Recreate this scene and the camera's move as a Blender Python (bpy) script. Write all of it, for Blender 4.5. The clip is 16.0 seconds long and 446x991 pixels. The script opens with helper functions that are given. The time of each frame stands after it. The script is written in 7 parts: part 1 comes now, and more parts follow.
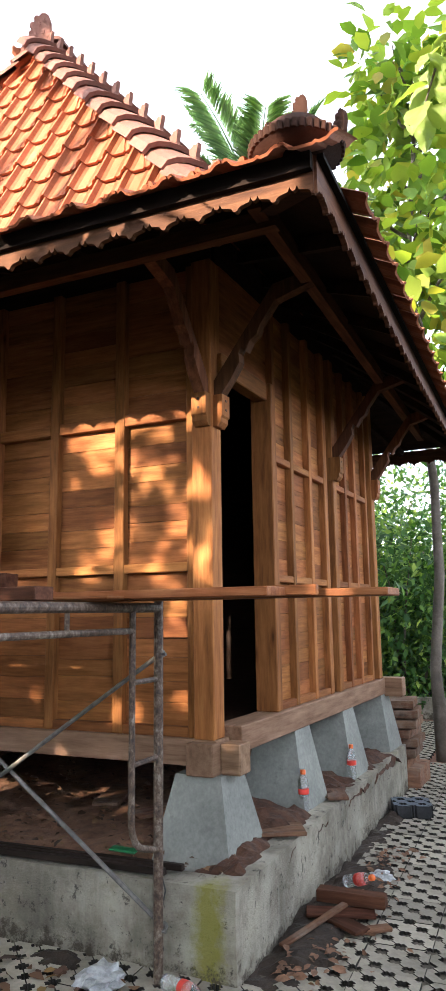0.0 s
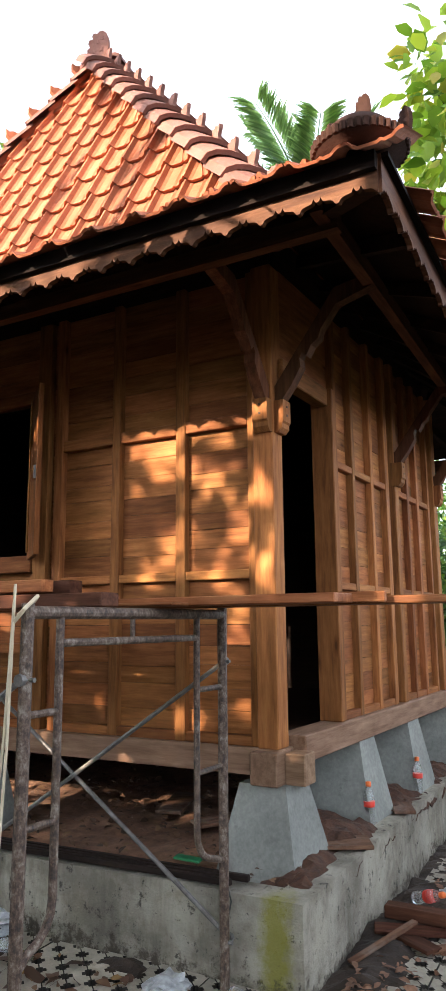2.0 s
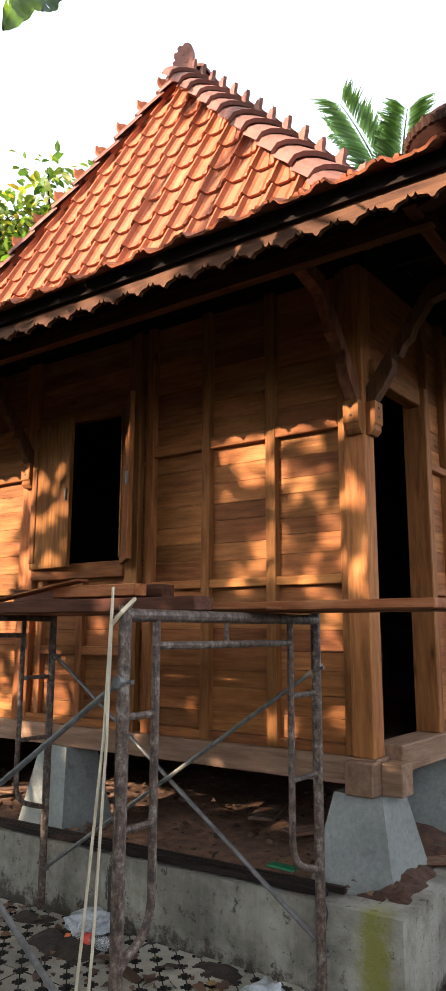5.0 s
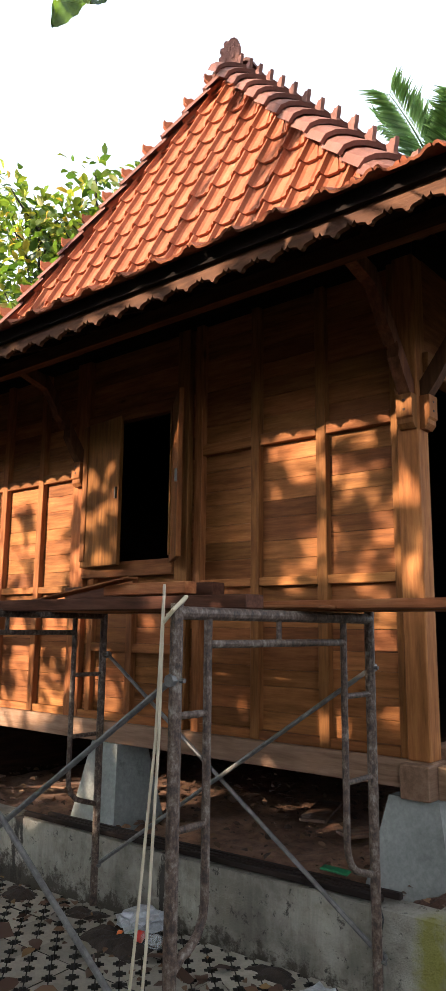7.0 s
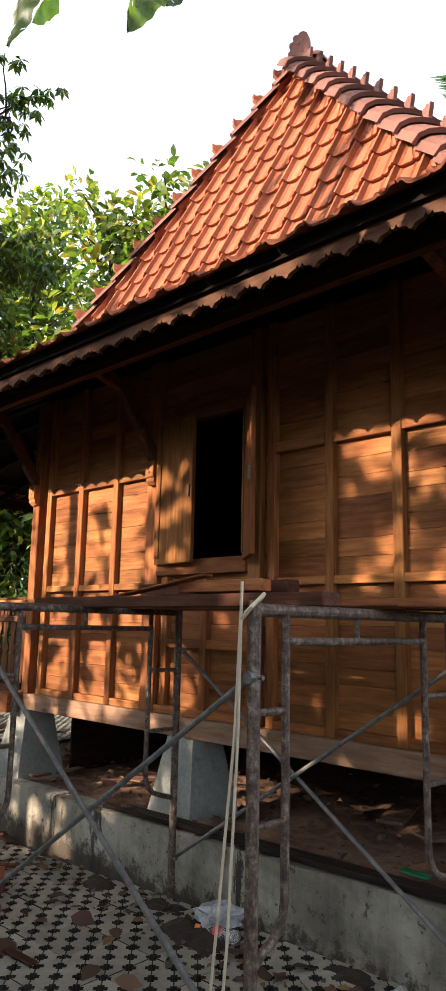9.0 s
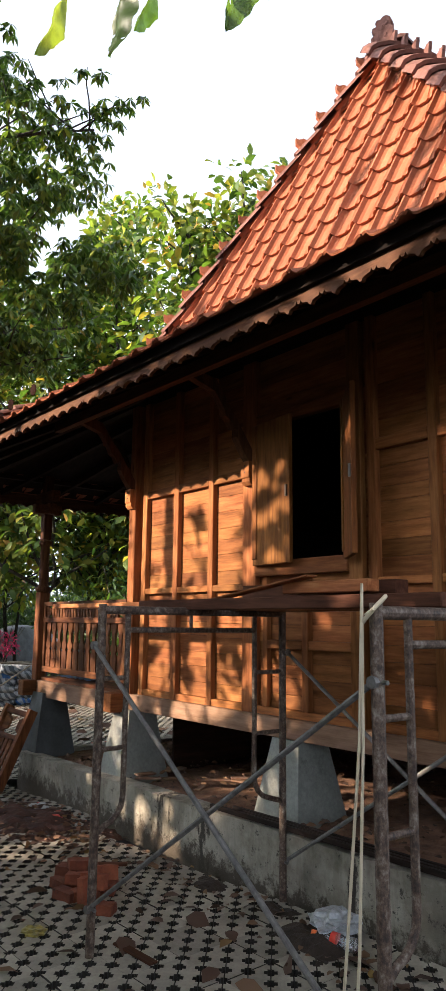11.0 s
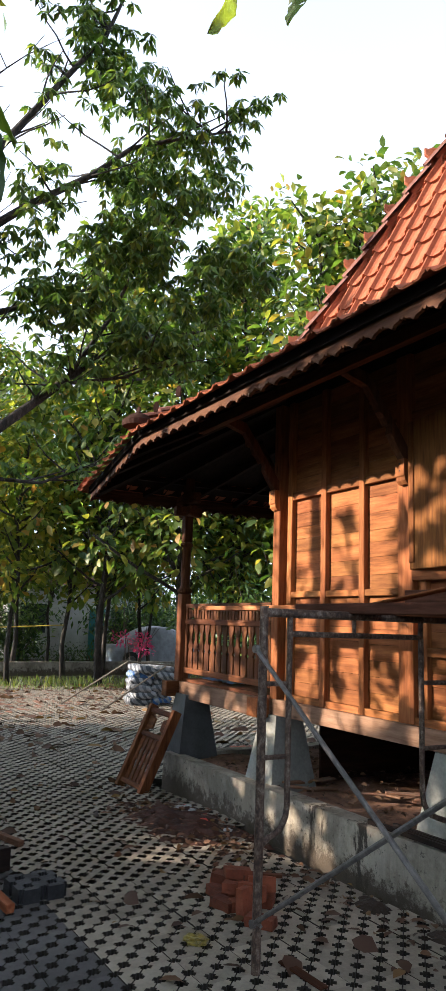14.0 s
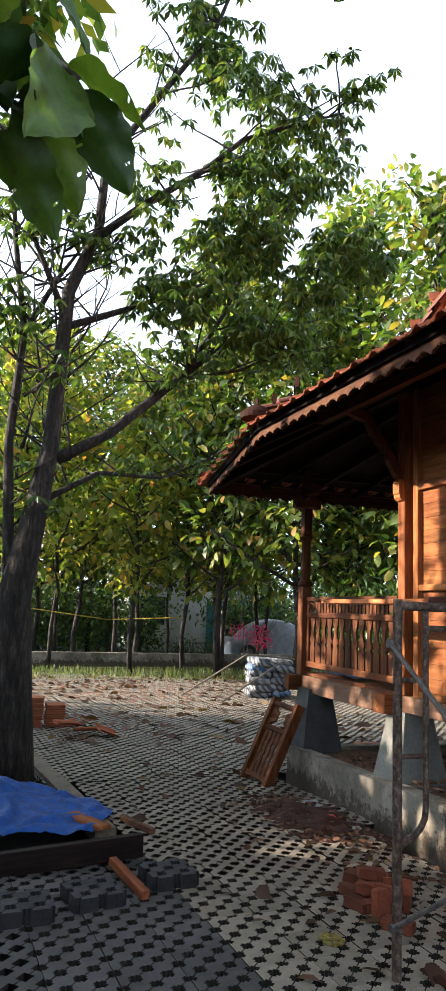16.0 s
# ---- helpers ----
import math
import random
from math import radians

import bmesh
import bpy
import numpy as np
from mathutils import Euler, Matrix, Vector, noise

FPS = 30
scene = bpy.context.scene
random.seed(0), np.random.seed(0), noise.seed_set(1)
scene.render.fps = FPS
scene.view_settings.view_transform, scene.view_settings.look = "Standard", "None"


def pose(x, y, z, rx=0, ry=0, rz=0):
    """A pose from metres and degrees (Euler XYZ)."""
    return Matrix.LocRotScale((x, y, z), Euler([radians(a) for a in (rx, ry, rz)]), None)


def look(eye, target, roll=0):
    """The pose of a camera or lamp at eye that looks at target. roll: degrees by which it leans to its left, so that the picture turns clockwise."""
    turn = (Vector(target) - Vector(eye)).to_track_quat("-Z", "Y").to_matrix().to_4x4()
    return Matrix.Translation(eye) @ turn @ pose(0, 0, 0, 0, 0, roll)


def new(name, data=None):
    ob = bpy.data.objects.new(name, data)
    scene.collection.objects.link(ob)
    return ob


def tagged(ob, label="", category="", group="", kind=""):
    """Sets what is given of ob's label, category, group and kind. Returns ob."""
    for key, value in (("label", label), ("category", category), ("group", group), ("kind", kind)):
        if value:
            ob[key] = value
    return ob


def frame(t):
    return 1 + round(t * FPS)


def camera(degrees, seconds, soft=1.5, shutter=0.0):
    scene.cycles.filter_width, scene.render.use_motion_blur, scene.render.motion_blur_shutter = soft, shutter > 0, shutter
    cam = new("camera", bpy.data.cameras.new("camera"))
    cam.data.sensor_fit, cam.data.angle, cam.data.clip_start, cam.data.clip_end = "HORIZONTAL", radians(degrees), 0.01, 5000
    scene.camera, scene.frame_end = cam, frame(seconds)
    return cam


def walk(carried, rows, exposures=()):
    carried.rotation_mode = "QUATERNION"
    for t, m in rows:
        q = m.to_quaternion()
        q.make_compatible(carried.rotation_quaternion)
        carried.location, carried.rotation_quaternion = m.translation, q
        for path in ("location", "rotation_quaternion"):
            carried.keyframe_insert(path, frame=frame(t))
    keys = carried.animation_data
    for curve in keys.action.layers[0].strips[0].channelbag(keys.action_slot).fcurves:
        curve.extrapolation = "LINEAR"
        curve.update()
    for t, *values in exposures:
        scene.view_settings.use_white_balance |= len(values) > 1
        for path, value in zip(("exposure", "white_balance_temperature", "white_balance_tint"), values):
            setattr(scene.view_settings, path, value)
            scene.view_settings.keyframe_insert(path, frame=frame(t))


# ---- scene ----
cam = camera(34.0, 16.0)
PATH = [
    (0, (1.737, -3.487, 1.558), (0.861, -1.719, 1.878), -0.8),
    (0.5, (1.719, -3.489, 1.56), (0.813, -1.738, 1.894), -0.7),
    (1, (1.708, -3.49, 1.557), (0.764, -1.761, 1.903), -0.7),
    (1.5, (1.699, -3.483, 1.554), (0.723, -1.772, 1.9), -0.6),
    (2, (1.69, -3.482, 1.549), (0.685, -1.788, 1.895), -0.5),
    (2.5, (1.684, -3.477, 1.55), (0.64, -1.808, 1.903), -0.4),
    (3, (1.675, -3.479, 1.547), (0.6, -1.832, 1.904), -0.2),
    (3.5, (1.668, -3.477, 1.55), (0.558, -1.849, 1.895), 0.1),
    (4, (1.655, -3.475, 1.541), (0.516, -1.871, 1.9), 0.2),
    (6.3, (1.64, -3.491, 1.547), (0.379, -1.979, 1.899), 0.5),
    (6.5, (1.627, -3.476, 1.541), (0.356, -1.973, 1.896), 0.6),
    (7, (1.608, -3.458, 1.543), (0.314, -1.975, 1.901), 0.6),
    (7.5, (1.618, -3.47, 1.537), (0.302, -2.008, 1.897), 0.9),
    (8, (1.612, -3.472, 1.539), (0.253, -2.049, 1.895), 1.3),
    (8.5, (1.597, -3.476, 1.542), (0.196, -2.091, 1.886), 1.5),
    (9, (1.588, -3.475, 1.541), (0.157, -2.122, 1.89), 1.2),
    (9.2, (1.578, -3.476, 1.561), (0.136, -2.133, 1.903), 0.7),
    (11.5, (1.449, -3.539, 1.556), (-0.159, -2.402, 1.904), 0.9),
    (12, (1.389, -3.54, 1.556), (-0.245, -2.442, 1.909), 0.9),
    (12.5, (1.348, -3.548, 1.544), (-0.319, -2.499, 1.891), 1.1),
    (13, (1.31, -3.565, 1.553), (-0.385, -2.562, 1.901), 1.2),
    (13.5, (1.277, -3.586, 1.547), (-0.452, -2.642, 1.892), 1.5),
    (14, (1.252, -3.605, 1.55), (-0.503, -2.711, 1.895), 2.0),
    (14.5, (1.235, -3.622, 1.553), (-0.551, -2.79, 1.9), 2.5),
    (15, (1.197, -3.637, 1.545), (-0.629, -2.895, 1.885), 2.9),
    (15.5, (1.182, -3.639, 1.549), (-0.669, -2.955, 1.873), 2.4),
    (16, (1.161, -3.642, 1.545), (-0.716, -3.029, 1.861), 2.4),
]
walk(cam, [(t, look(eye, target, roll)) for t, eye, target, roll in PATH], [(0.0, 2.72, 5750, 10), (1.5, 2.60, 5750, 10), (3.5, 2.44, 5750, 10), (6.5, 2.02, 5750, 10), (8.0, 1.85, 5750, 10), (12.5, 1.80, 5600, 10), (14.25, 1.76, 5420, 10), (16.0, 1.91, 5480, 10)])

# ---- world, sun ----
SUN_EL, SUN_W = radians(19.0), radians(20.0)
world = bpy.data.worlds.new("sky")
scene.world = world
world.use_nodes = True
wn = world.node_tree.nodes
sky = wn.new("ShaderNodeTexSky")
sky.sky_type = "NISHITA"
sky.sun_disc = False
sky.sun_elevation = SUN_EL
sky.sun_rotation = math.pi + SUN_W
sky.air_density, sky.dust_density, sky.ozone_density = 1.0, 1.2, 1.0
wn["Background"].inputs["Strength"].default_value = 0.176
haze = wn.new("ShaderNodeHueSaturation")
haze.inputs["Saturation"].default_value = 0.10
world.node_tree.links.new(sky.outputs[0], haze.inputs["Color"])
world.node_tree.links.new(haze.outputs[0], wn["Background"].inputs["Color"])
sun_dir = Vector((-math.sin(SUN_W) * math.cos(SUN_EL), -math.cos(SUN_W) * math.cos(SUN_EL), math.sin(SUN_EL)))
sun = new("sun", bpy.data.lights.new("sun", "SUN"))
sun.data.energy, sun.data.angle, sun.data.color = 5.0, radians(0.53), (1.0, 0.755, 0.51)
sun.matrix_world = look(sun_dir * 40, (0, 0, 0))


# ---- building helpers ----
def thing(name, label, category, at=(0, 0, 0), group="", kind="", turn=0):
    ob = new(name)
    ob.empty_display_size = 0.1
    ob.matrix_basis = pose(*at, 0, 0, turn)
    return tagged(ob, label, category, group, kind)


def link(name, mesh, parent=None, label="", m=None):
    ob = new(name, mesh)
    if parent is not None:
        top = parent
        chain = []
        while top is not None:
            chain.append(top)
            top = top.parent
        w = Matrix.Identity(4)
        for o in reversed(chain):
            w = w @ o.matrix_parent_inverse @ o.matrix_basis
        ob.parent = parent
        ob.matrix_parent_inverse = w.inverted()
    if m is not None:
        ob.matrix_basis = m
    if label:
        ob["label"] = label
    return ob


def mesh_of(name, bm, material, smooth=False, bevel=0.0):
    if bevel:
        edges = [e for e in bm.edges if len(e.link_faces) == 2 and e.calc_face_angle(0) > 0.6]
        bmesh.ops.bevel(bm, geom=edges, offset=bevel, segments=1, affect="EDGES")
    bm.normal_update()
    me = bpy.data.meshes.new(name)
    bm.to_mesh(me)
    bm.free()
    me.materials.append(material)
    if smooth:
        me.polygons.foreach_set("use_smooth", [True] * len(me.polygons))
    return me


def part(name, bm, material, parent=None, label="", smooth=False, bevel=0.0, m=None):
    return link(name, mesh_of(name, bm, material, smooth, bevel), parent, label, m)


def box(bm, x0, x1, y0, y1, z0, z1, m=None):
    r = bmesh.ops.create_cube(bm, size=1.0)["verts"]
    for v in r:
        v.co = Vector((x0 + (v.co.x + 0.5) * (x1 - x0), y0 + (v.co.y + 0.5) * (y1 - y0), z0 + (v.co.z + 0.5) * (z1 - z0)))
        if m is not None:
            v.co = m @ v.co
    return r


def boxed(*a, m=None):
    bm = bmesh.new()
    box(bm, *a, m=m)
    return bm


def beam(bm, p0, p1, w, h, up=(0, 0, 1)):
    """A bar of width w and height h from p0 to p1."""
    p0, p1 = Vector(p0), Vector(p1)
    d = (p1 - p0)
    n = d.length
    d.normalize()
    s = d.cross(Vector(up)).normalized()
    u = s.cross(d)
    m = Matrix((s, d, u)).transposed().to_4x4()
    m.translation = p0
    box(bm, -w / 2, w / 2, 0, n, -h / 2, h / 2, m=m)


def tube(bm, pts, radii, n=10, cap=True):
    """A round bar through pts."""
    pts = [Vector(p) for p in pts]
    if not isinstance(radii, (list, tuple)):
        radii = [radii] * len(pts)
    rings = []
    for i, p in enumerate(pts):
        d = (pts[min(i + 1, len(pts) - 1)] - pts[max(i - 1, 0)]).normalized()
        a = Vector((0, 0, 1)) if abs(d.z) < 0.9 else Vector((1, 0, 0))
        s = d.cross(a).normalized()
        u = d.cross(s)
        if rings:
            # keep rings aligned
            prev = (rings[-1][0].co - pts[i - 1]).normalized()
            s = (prev - d * prev.dot(d)).normalized()
            u = d.cross(s)
        rings.append([bm.verts.new(p + (s * math.cos(k * math.tau / n) + u * math.sin(k * math.tau / n)) * radii[i]) for k in range(n)])
    for a, b in zip(rings, rings[1:]):
        for k in range(n):
            bm.faces.new((a[k], a[(k + 1) % n], b[(k + 1) % n], b[k]))
    if cap:
        bm.faces.new(rings[0][::-1])
        bm.faces.new(rings[-1])


def lathe(bm, profile, n=16, at=(0, 0, 0)):
    at = Vector(at)
    rings = [[bm.verts.new(at + Vector((r * math.cos(k * math.tau / n), r * math.sin(k * math.tau / n), z))) for k in range(n)] for r, z in profile]
    for a, b in zip(rings, rings[1:]):
        for k in range(n):
            bm.faces.new((a[k], a[(k + 1) % n], b[(k + 1) % n], b[k]))
    bm.faces.new(rings[0][::-1])
    bm.faces.new(rings[-1])


def prism(bm, outline, depth, m):
    """A flat outline (x, z) of that depth along y, placed by m."""
    a = [bm.verts.new(m @ Vector((x, 0, z))) for x, z in outline]
    b = [bm.verts.new(m @ Vector((x, depth, z))) for x, z in outline]
    n = len(outline)
    bm.faces.new(a)
    bm.faces.new(b[::-1])
    for k in range(n):
        bm.faces.new((a[(k + 1) % n], a[k], b[k], b[(k + 1) % n]))


# ---- materials ----
def nodes(name):
    mat = bpy.data.materials.new(name)
    mat.use_nodes = True
    nt = mat.node_tree
    return mat, nt.nodes, nt.links, nt.nodes["Principled BSDF"]


def ramp(ns, stops):
    r = ns.new("ShaderNodeValToRGB")
    while len(r.color_ramp.elements) > 1:
        r.color_ramp.elements.remove(r.color_ramp.elements[-1])
    r.color_ramp.elements[0].position, r.color_ramp.elements[0].color = stops[0][0], (*stops[0][1], 1)
    for p, c in stops[1:]:
        r.color_ramp.elements.new(p).color = (*c, 1)
    return r


def mixed(ns, ls, kind, fac, a, b):
    mx = ns.new("ShaderNodeMix")
    mx.data_type, mx.blend_type = "RGBA", kind
    for socket, value in ((mx.inputs[0], fac), (mx.inputs[6], a), (mx.inputs[7], b)):
        if isinstance(value, (int, float)):
            socket.default_value = value
        elif isinstance(value, tuple):
            socket.default_value = (*value, 1)
        else:
            ls.new(value, socket)
    return mx.outputs[2]


def noise_tex(ns, ls, vec, scale, detail=4, rough=0.6):
    n = ns.new("ShaderNodeTexNoise")
    n.inputs["Scale"].default_value, n.inputs["Detail"].default_value, n.inputs["Roughness"].default_value = scale, detail, rough
    ls.new(vec, n.inputs["Vector"])
    return n.outputs["Fac"]


def coords(ns, ls, scale=(1, 1, 1), spread=True):
    """Object coordinates, shifted piece by piece."""
    tc = ns.new("ShaderNodeTexCoord")
    mp = ns.new("ShaderNodeMapping")
    mp.inputs["Scale"].default_value = scale
    if spread:
        oi = ns.new("ShaderNodeObjectInfo")
        mul = ns.new("ShaderNodeMath")
        mul.operation = "MULTIPLY"
        mul.inputs[1].default_value = 37.0
        ls.new(oi.outputs["Random"], mul.inputs[0])
        ls.new(mul.outputs[0], mp.inputs["Location"])
    ls.new(tc.outputs["Object"], mp.inputs["Vector"])
    return mp.outputs[0]


def bump(ns, ls, bsdf, height, strength, distance=0.01):
    b = ns.new("ShaderNodeBump")
    b.inputs["Strength"].default_value, b.inputs["Distance"].default_value = strength, distance
    ls.new(height, b.inputs["Height"])
    ls.new(b.outputs[0], bsdf.inputs["Normal"])


def random_value(ns, ls, lo, hi):
    oi = ns.new("ShaderNodeObjectInfo")
    mr = ns.new("ShaderNodeMapRange")
    mr.inputs["To Min"].default_value, mr.inputs["To Max"].default_value = lo, hi
    ls.new(oi.outputs["Random"], mr.inputs["Value"])
    return mr.outputs[0]


def wood(name, axis, dark, mid, light, rough=0.75, spread=0.34, worn=0.0):
    """Sawn timber with its grain along one axis."""
    mat, ns, ls, b = nodes(name)
    sc = [14.0, 14.0, 14.0]
    sc[axis] = 1.5
    v = coords(ns, ls, sc)
    g = noise_tex(ns, ls, v, 2.2, 6, 0.62)
    sc2 = [70.0, 70.0, 70.0]
    sc2[axis] = 4.0
    fine = noise_tex(ns, ls, coords(ns, ls, sc2), 2.0, 3, 0.7)
    col = ramp(ns, ((0.28, dark), (0.5, mid), (0.72, light)))
    ls.new(g, col.inputs[0])
    c = mixed(ns, ls, "MULTIPLY", 0.35, col.outputs[0], ramp_of(ns, ls, fine, ((0.35, (0.6, 0.56, 0.52)), (0.6, (1, 1, 1)))))
    hsv = ns.new("ShaderNodeHueSaturation")
    ls.new(random_value(ns, ls, 1 - spread, 1 + spread), hsv.inputs["Value"])
    # some boards redder, some yellower than the rest
    again = ns.new("ShaderNodeMath")
    again.operation = "MULTIPLY"
    again.inputs[1].default_value = 23.7
    ls.new(ns.new("ShaderNodeObjectInfo").outputs["Random"], again.inputs[0])
    fract = ns.new("ShaderNodeMath")
    fract.operation = "FRACT"
    ls.new(again.outputs[0], fract.inputs[0])
    hue = ns.new("ShaderNodeMapRange")
    hue.inputs["To Min"].default_value, hue.inputs["To Max"].default_value = 0.491, 0.504
    ls.new(fract.outputs[0], hue.inputs["Value"])
    ls.new(hue.outputs[0], hsv.inputs["Hue"])
    ls.new(c, hsv.inputs["Color"])
    c = hsv.outputs[0]
    blot = noise_tex(ns, ls, coords(ns, ls, (1, 1, 1)), 2.3, 4, 0.6)
    c = mixed(ns, ls, "MULTIPLY", 0.5, c, ramp_of(ns, ls, blot, ((0.35, (0.62, 0.55, 0.5)), (0.6, (1, 1, 1)))))
    # knots
    sc3 = [5.5, 5.5, 5.5]
    sc3[axis] = 1.7
    vor = ns.new("ShaderNodeTexVoronoi")
    vor.inputs["Scale"].default_value = 1.0
    ls.new(coords(ns, ls, sc3), vor.inputs["Vector"])
    c = mixed(ns, ls, "MULTIPLY", 0.85, c, ramp_of(ns, ls, vor.outputs["Distance"], ((0.03, (0.25, 0.2, 0.18)), (0.07, (0.7, 0.64, 0.6)), (0.13, (1, 1, 1)))))
    if worn:
        grey = noise_tex(ns, ls, coords(ns, ls, (1, 1, 1)), 7.0, 5, 0.7)
        c = mixed(ns, ls, "MIX", ramp_of(ns, ls, grey, ((0.45, (0, 0, 0)), (0.7, (worn, worn, worn)))), c, (0.22, 0.19, 0.16))
    ls.new(c, b.inputs["Base Color"])
    b.inputs["Roughness"].default_value = rough
    b.inputs["Specular IOR Level"].default_value = 0.12
    bump(ns, ls, b, fine, 0.25, 0.004)
    return mat


def ramp_of(ns, ls, fac, stops):
    r = ramp(ns, stops)
    ls.new(fac, r.inputs[0])
    return r.outputs[0]


def rough_stone(name, dark, light, scale=3.0, rough=0.9, stain=None, stain_at=0.62, bumps=0.4, spread=0.0, fine_scale=40.0, spec=0.4):
    mat, ns, ls, b = nodes(name)
    v = coords(ns, ls, (1, 1, 1), spread=spread > 0)
    big = noise_tex(ns, ls, v, scale, 6, 0.65)
    fine = noise_tex(ns, ls, v, fine_scale, 5, 0.7)
    c = ramp_of(ns, ls, big, ((0.3, dark), (0.7, light)))
    c = mixed(ns, ls, "MULTIPLY", 0.6, c, ramp_of(ns, ls, fine, ((0.3, (0.6, 0.6, 0.6)), (0.65, (1, 1, 1)))))
    if stain:
        s = noise_tex(ns, ls, v, scale * 2.3, 7, 0.75)
        c = mixed(ns, ls, "MIX", ramp_of(ns, ls, s, ((stain_at, (0, 0, 0)), (stain_at + 0.1, (0.85, 0.85, 0.85)))), c, stain)
    if spread:
        hsv = ns.new("ShaderNodeHueSaturation")
        ls.new(random_value(ns, ls, 1 - spread, 1 + spread), hsv.inputs["Value"])
        ls.new(c, hsv.inputs["Color"])
        c = hsv.outputs[0]
    ls.new(c, b.inputs["Base Color"])
    b.inputs["Roughness"].default_value = rough
    b.inputs["Specular IOR Level"].default_value = spec
    bump(ns, ls, b, fine, bumps, 0.01)
    return mat


def leaf_material(name, stops, rough=0.45, through_light=0.35):
    """Leaves: a colour for each, and light that passes through."""
    mat, ns, ls, b = nodes(name)
    ge = ns.new("ShaderNodeNewGeometry")
    c = ramp_of(ns, ls, ge.outputs["Random Per Island"], stops)
    tc = ns.new("ShaderNodeTexCoord")
    n = noise_tex(ns, ls, tc.outputs["Object"], 1.1, 3, 0.6)
    c = mixed(ns, ls, "MULTIPLY", 0.6, c, ramp_of(ns, ls, n, ((0.35, (0.55, 0.6, 0.5)), (0.65, (1, 1, 1)))))
    ls.new(c, b.inputs["Base Color"])
    b.inputs["Roughness"].default_value = rough
    tr = ns.new("ShaderNodeBsdfTranslucent")
    ls.new(mixed(ns, ls, "MULTIPLY", 1.0, c, (1.5, 1.6, 0.6)), tr.inputs["Color"])
    mx = ns.new("ShaderNodeMixShader")
    mx.inputs[0].default_value = through_light
    ls.new(b.outputs[0], mx.inputs[1])
    ls.new(tr.outputs[0], mx.inputs[2])
    ls.new(mx.outputs[0], ns["Material Output"].inputs["Surface"])
    return mat


def plain(name, col, rough=0.5, metal=0.0, var=0.25, scale=12.0, spread=0.0, bumps=0.1):
    mat, ns, ls, b = nodes(name)
    v = coords(ns, ls, (1, 1, 1))
    n = noise_tex(ns, ls, v, scale, 5, 0.65)
    k = 1 - var
    c = mixed(ns, ls, "MULTIPLY", 1.0, (*col,), ramp_of(ns, ls, n, ((0.35, (k, k, k)), (0.65, (1, 1, 1)))))
    if spread:
        hsv = ns.new("ShaderNodeHueSaturation")
        ls.new(random_value(ns, ls, 1 - spread, 1 + spread), hsv.inputs["Value"])
        ls.new(c, hsv.inputs["Color"])
        c = hsv.outputs[0]
    ls.new(c, b.inputs["Base Color"])
    b.inputs["Roughness"].default_value, b.inputs["Metallic"].default_value = rough, metal
    bump(ns, ls, b, n, bumps, 0.01)
    return mat


TEAK = ((0.125, 0.047, 0.0145), (0.23, 0.091, 0.0275), (0.315, 0.138, 0.044))
teak_x = wood("teak_along_x", 0, *TEAK)
teak_y = wood("teak_along_y", 1, *TEAK)
teak_z = wood("teak_along_z", 2, *TEAK)
# Aged wood, darkened further so its colour holds the shade under eaves and indoors.
AGED_SHADED = ((0.009, 0.005, 0.003), (0.021, 0.011, 0.006), (0.038, 0.019, 0.011))
aged_shaded_x = wood("aged_shaded_wood_along_x", 0, *AGED_SHADED, rough=0.75)
aged_shaded_y = wood("aged_shaded_wood_along_y", 1, *AGED_SHADED, rough=0.75)
shutter_wood = wood("shutter_teak", 2, (0.07, 0.025, 0.007), (0.15, 0.058, 0.015), (0.22, 0.093, 0.025), spread=0.08)
# Darker copy of the teak; eave shade on brackets is put into the colour.
ROOF_WOOD = ((0.05, 0.02, 0.009), (0.10, 0.041, 0.018), (0.16, 0.07, 0.03))
roof_wood = wood("roof_timber_along_x", 0, *ROOF_WOOD)
roof_wood_y = wood("roof_timber_along_y", 1, *ROOF_WOOD)
roof_wood_z = wood("roof_timber_along_z", 2, *ROOF_WOOD)
# Teak toned down for the veranda pieces, their shade included in the colour.
PORCH = ((0.044, 0.0165, 0.006), (0.10, 0.04, 0.0145), (0.155, 0.066, 0.023))
porch_x = wood("porch_wood_along_x", 0, *PORCH)
porch_y = wood("porch_wood_along_y", 1, *PORCH)
porch_z = wood("porch_wood_along_z", 2, *PORCH)
# Near-black wood: the shadow of the tile overhang as a board colour.
eave_shade_x = wood("eave_shade_board_along_x", 0, (0.003, 0.002, 0.0015), (0.007, 0.004, 0.003), (0.013, 0.008, 0.006), rough=0.9)
eave_shade_y = wood("eave_shade_board_along_y", 1, (0.003, 0.002, 0.0015), (0.007, 0.004, 0.003), (0.013, 0.008, 0.006), rough=0.9)
RAW = ((0.13, 0.075, 0.042), (0.21, 0.13, 0.08), (0.28, 0.185, 0.12))
sill_x = wood("sill_along_x", 0, *RAW, rough=0.65, spread=0.1)
sill_y = wood("sill_along_y", 1, *RAW, rough=0.65, spread=0.1)
# Dark brown cap clay, taken down further to hold the trees' shade.
cap_mat = rough_stone("shaded_cap_clay", (0.026, 0.013, 0.0095), (0.052, 0.026, 0.019), 4.0, rough=0.9, bumps=0.4, spec=0.08)
fascia_x = wood("fascia_along_x", 0, (0.04, 0.016, 0.008), (0.08, 0.034, 0.015), (0.125, 0.058, 0.026), rough=0.7, spread=0.1)
fascia_y = wood("fascia_along_y", 1, (0.04, 0.016, 0.008), (0.08, 0.034, 0.015), (0.125, 0.058, 0.026), rough=0.7, spread=0.1)
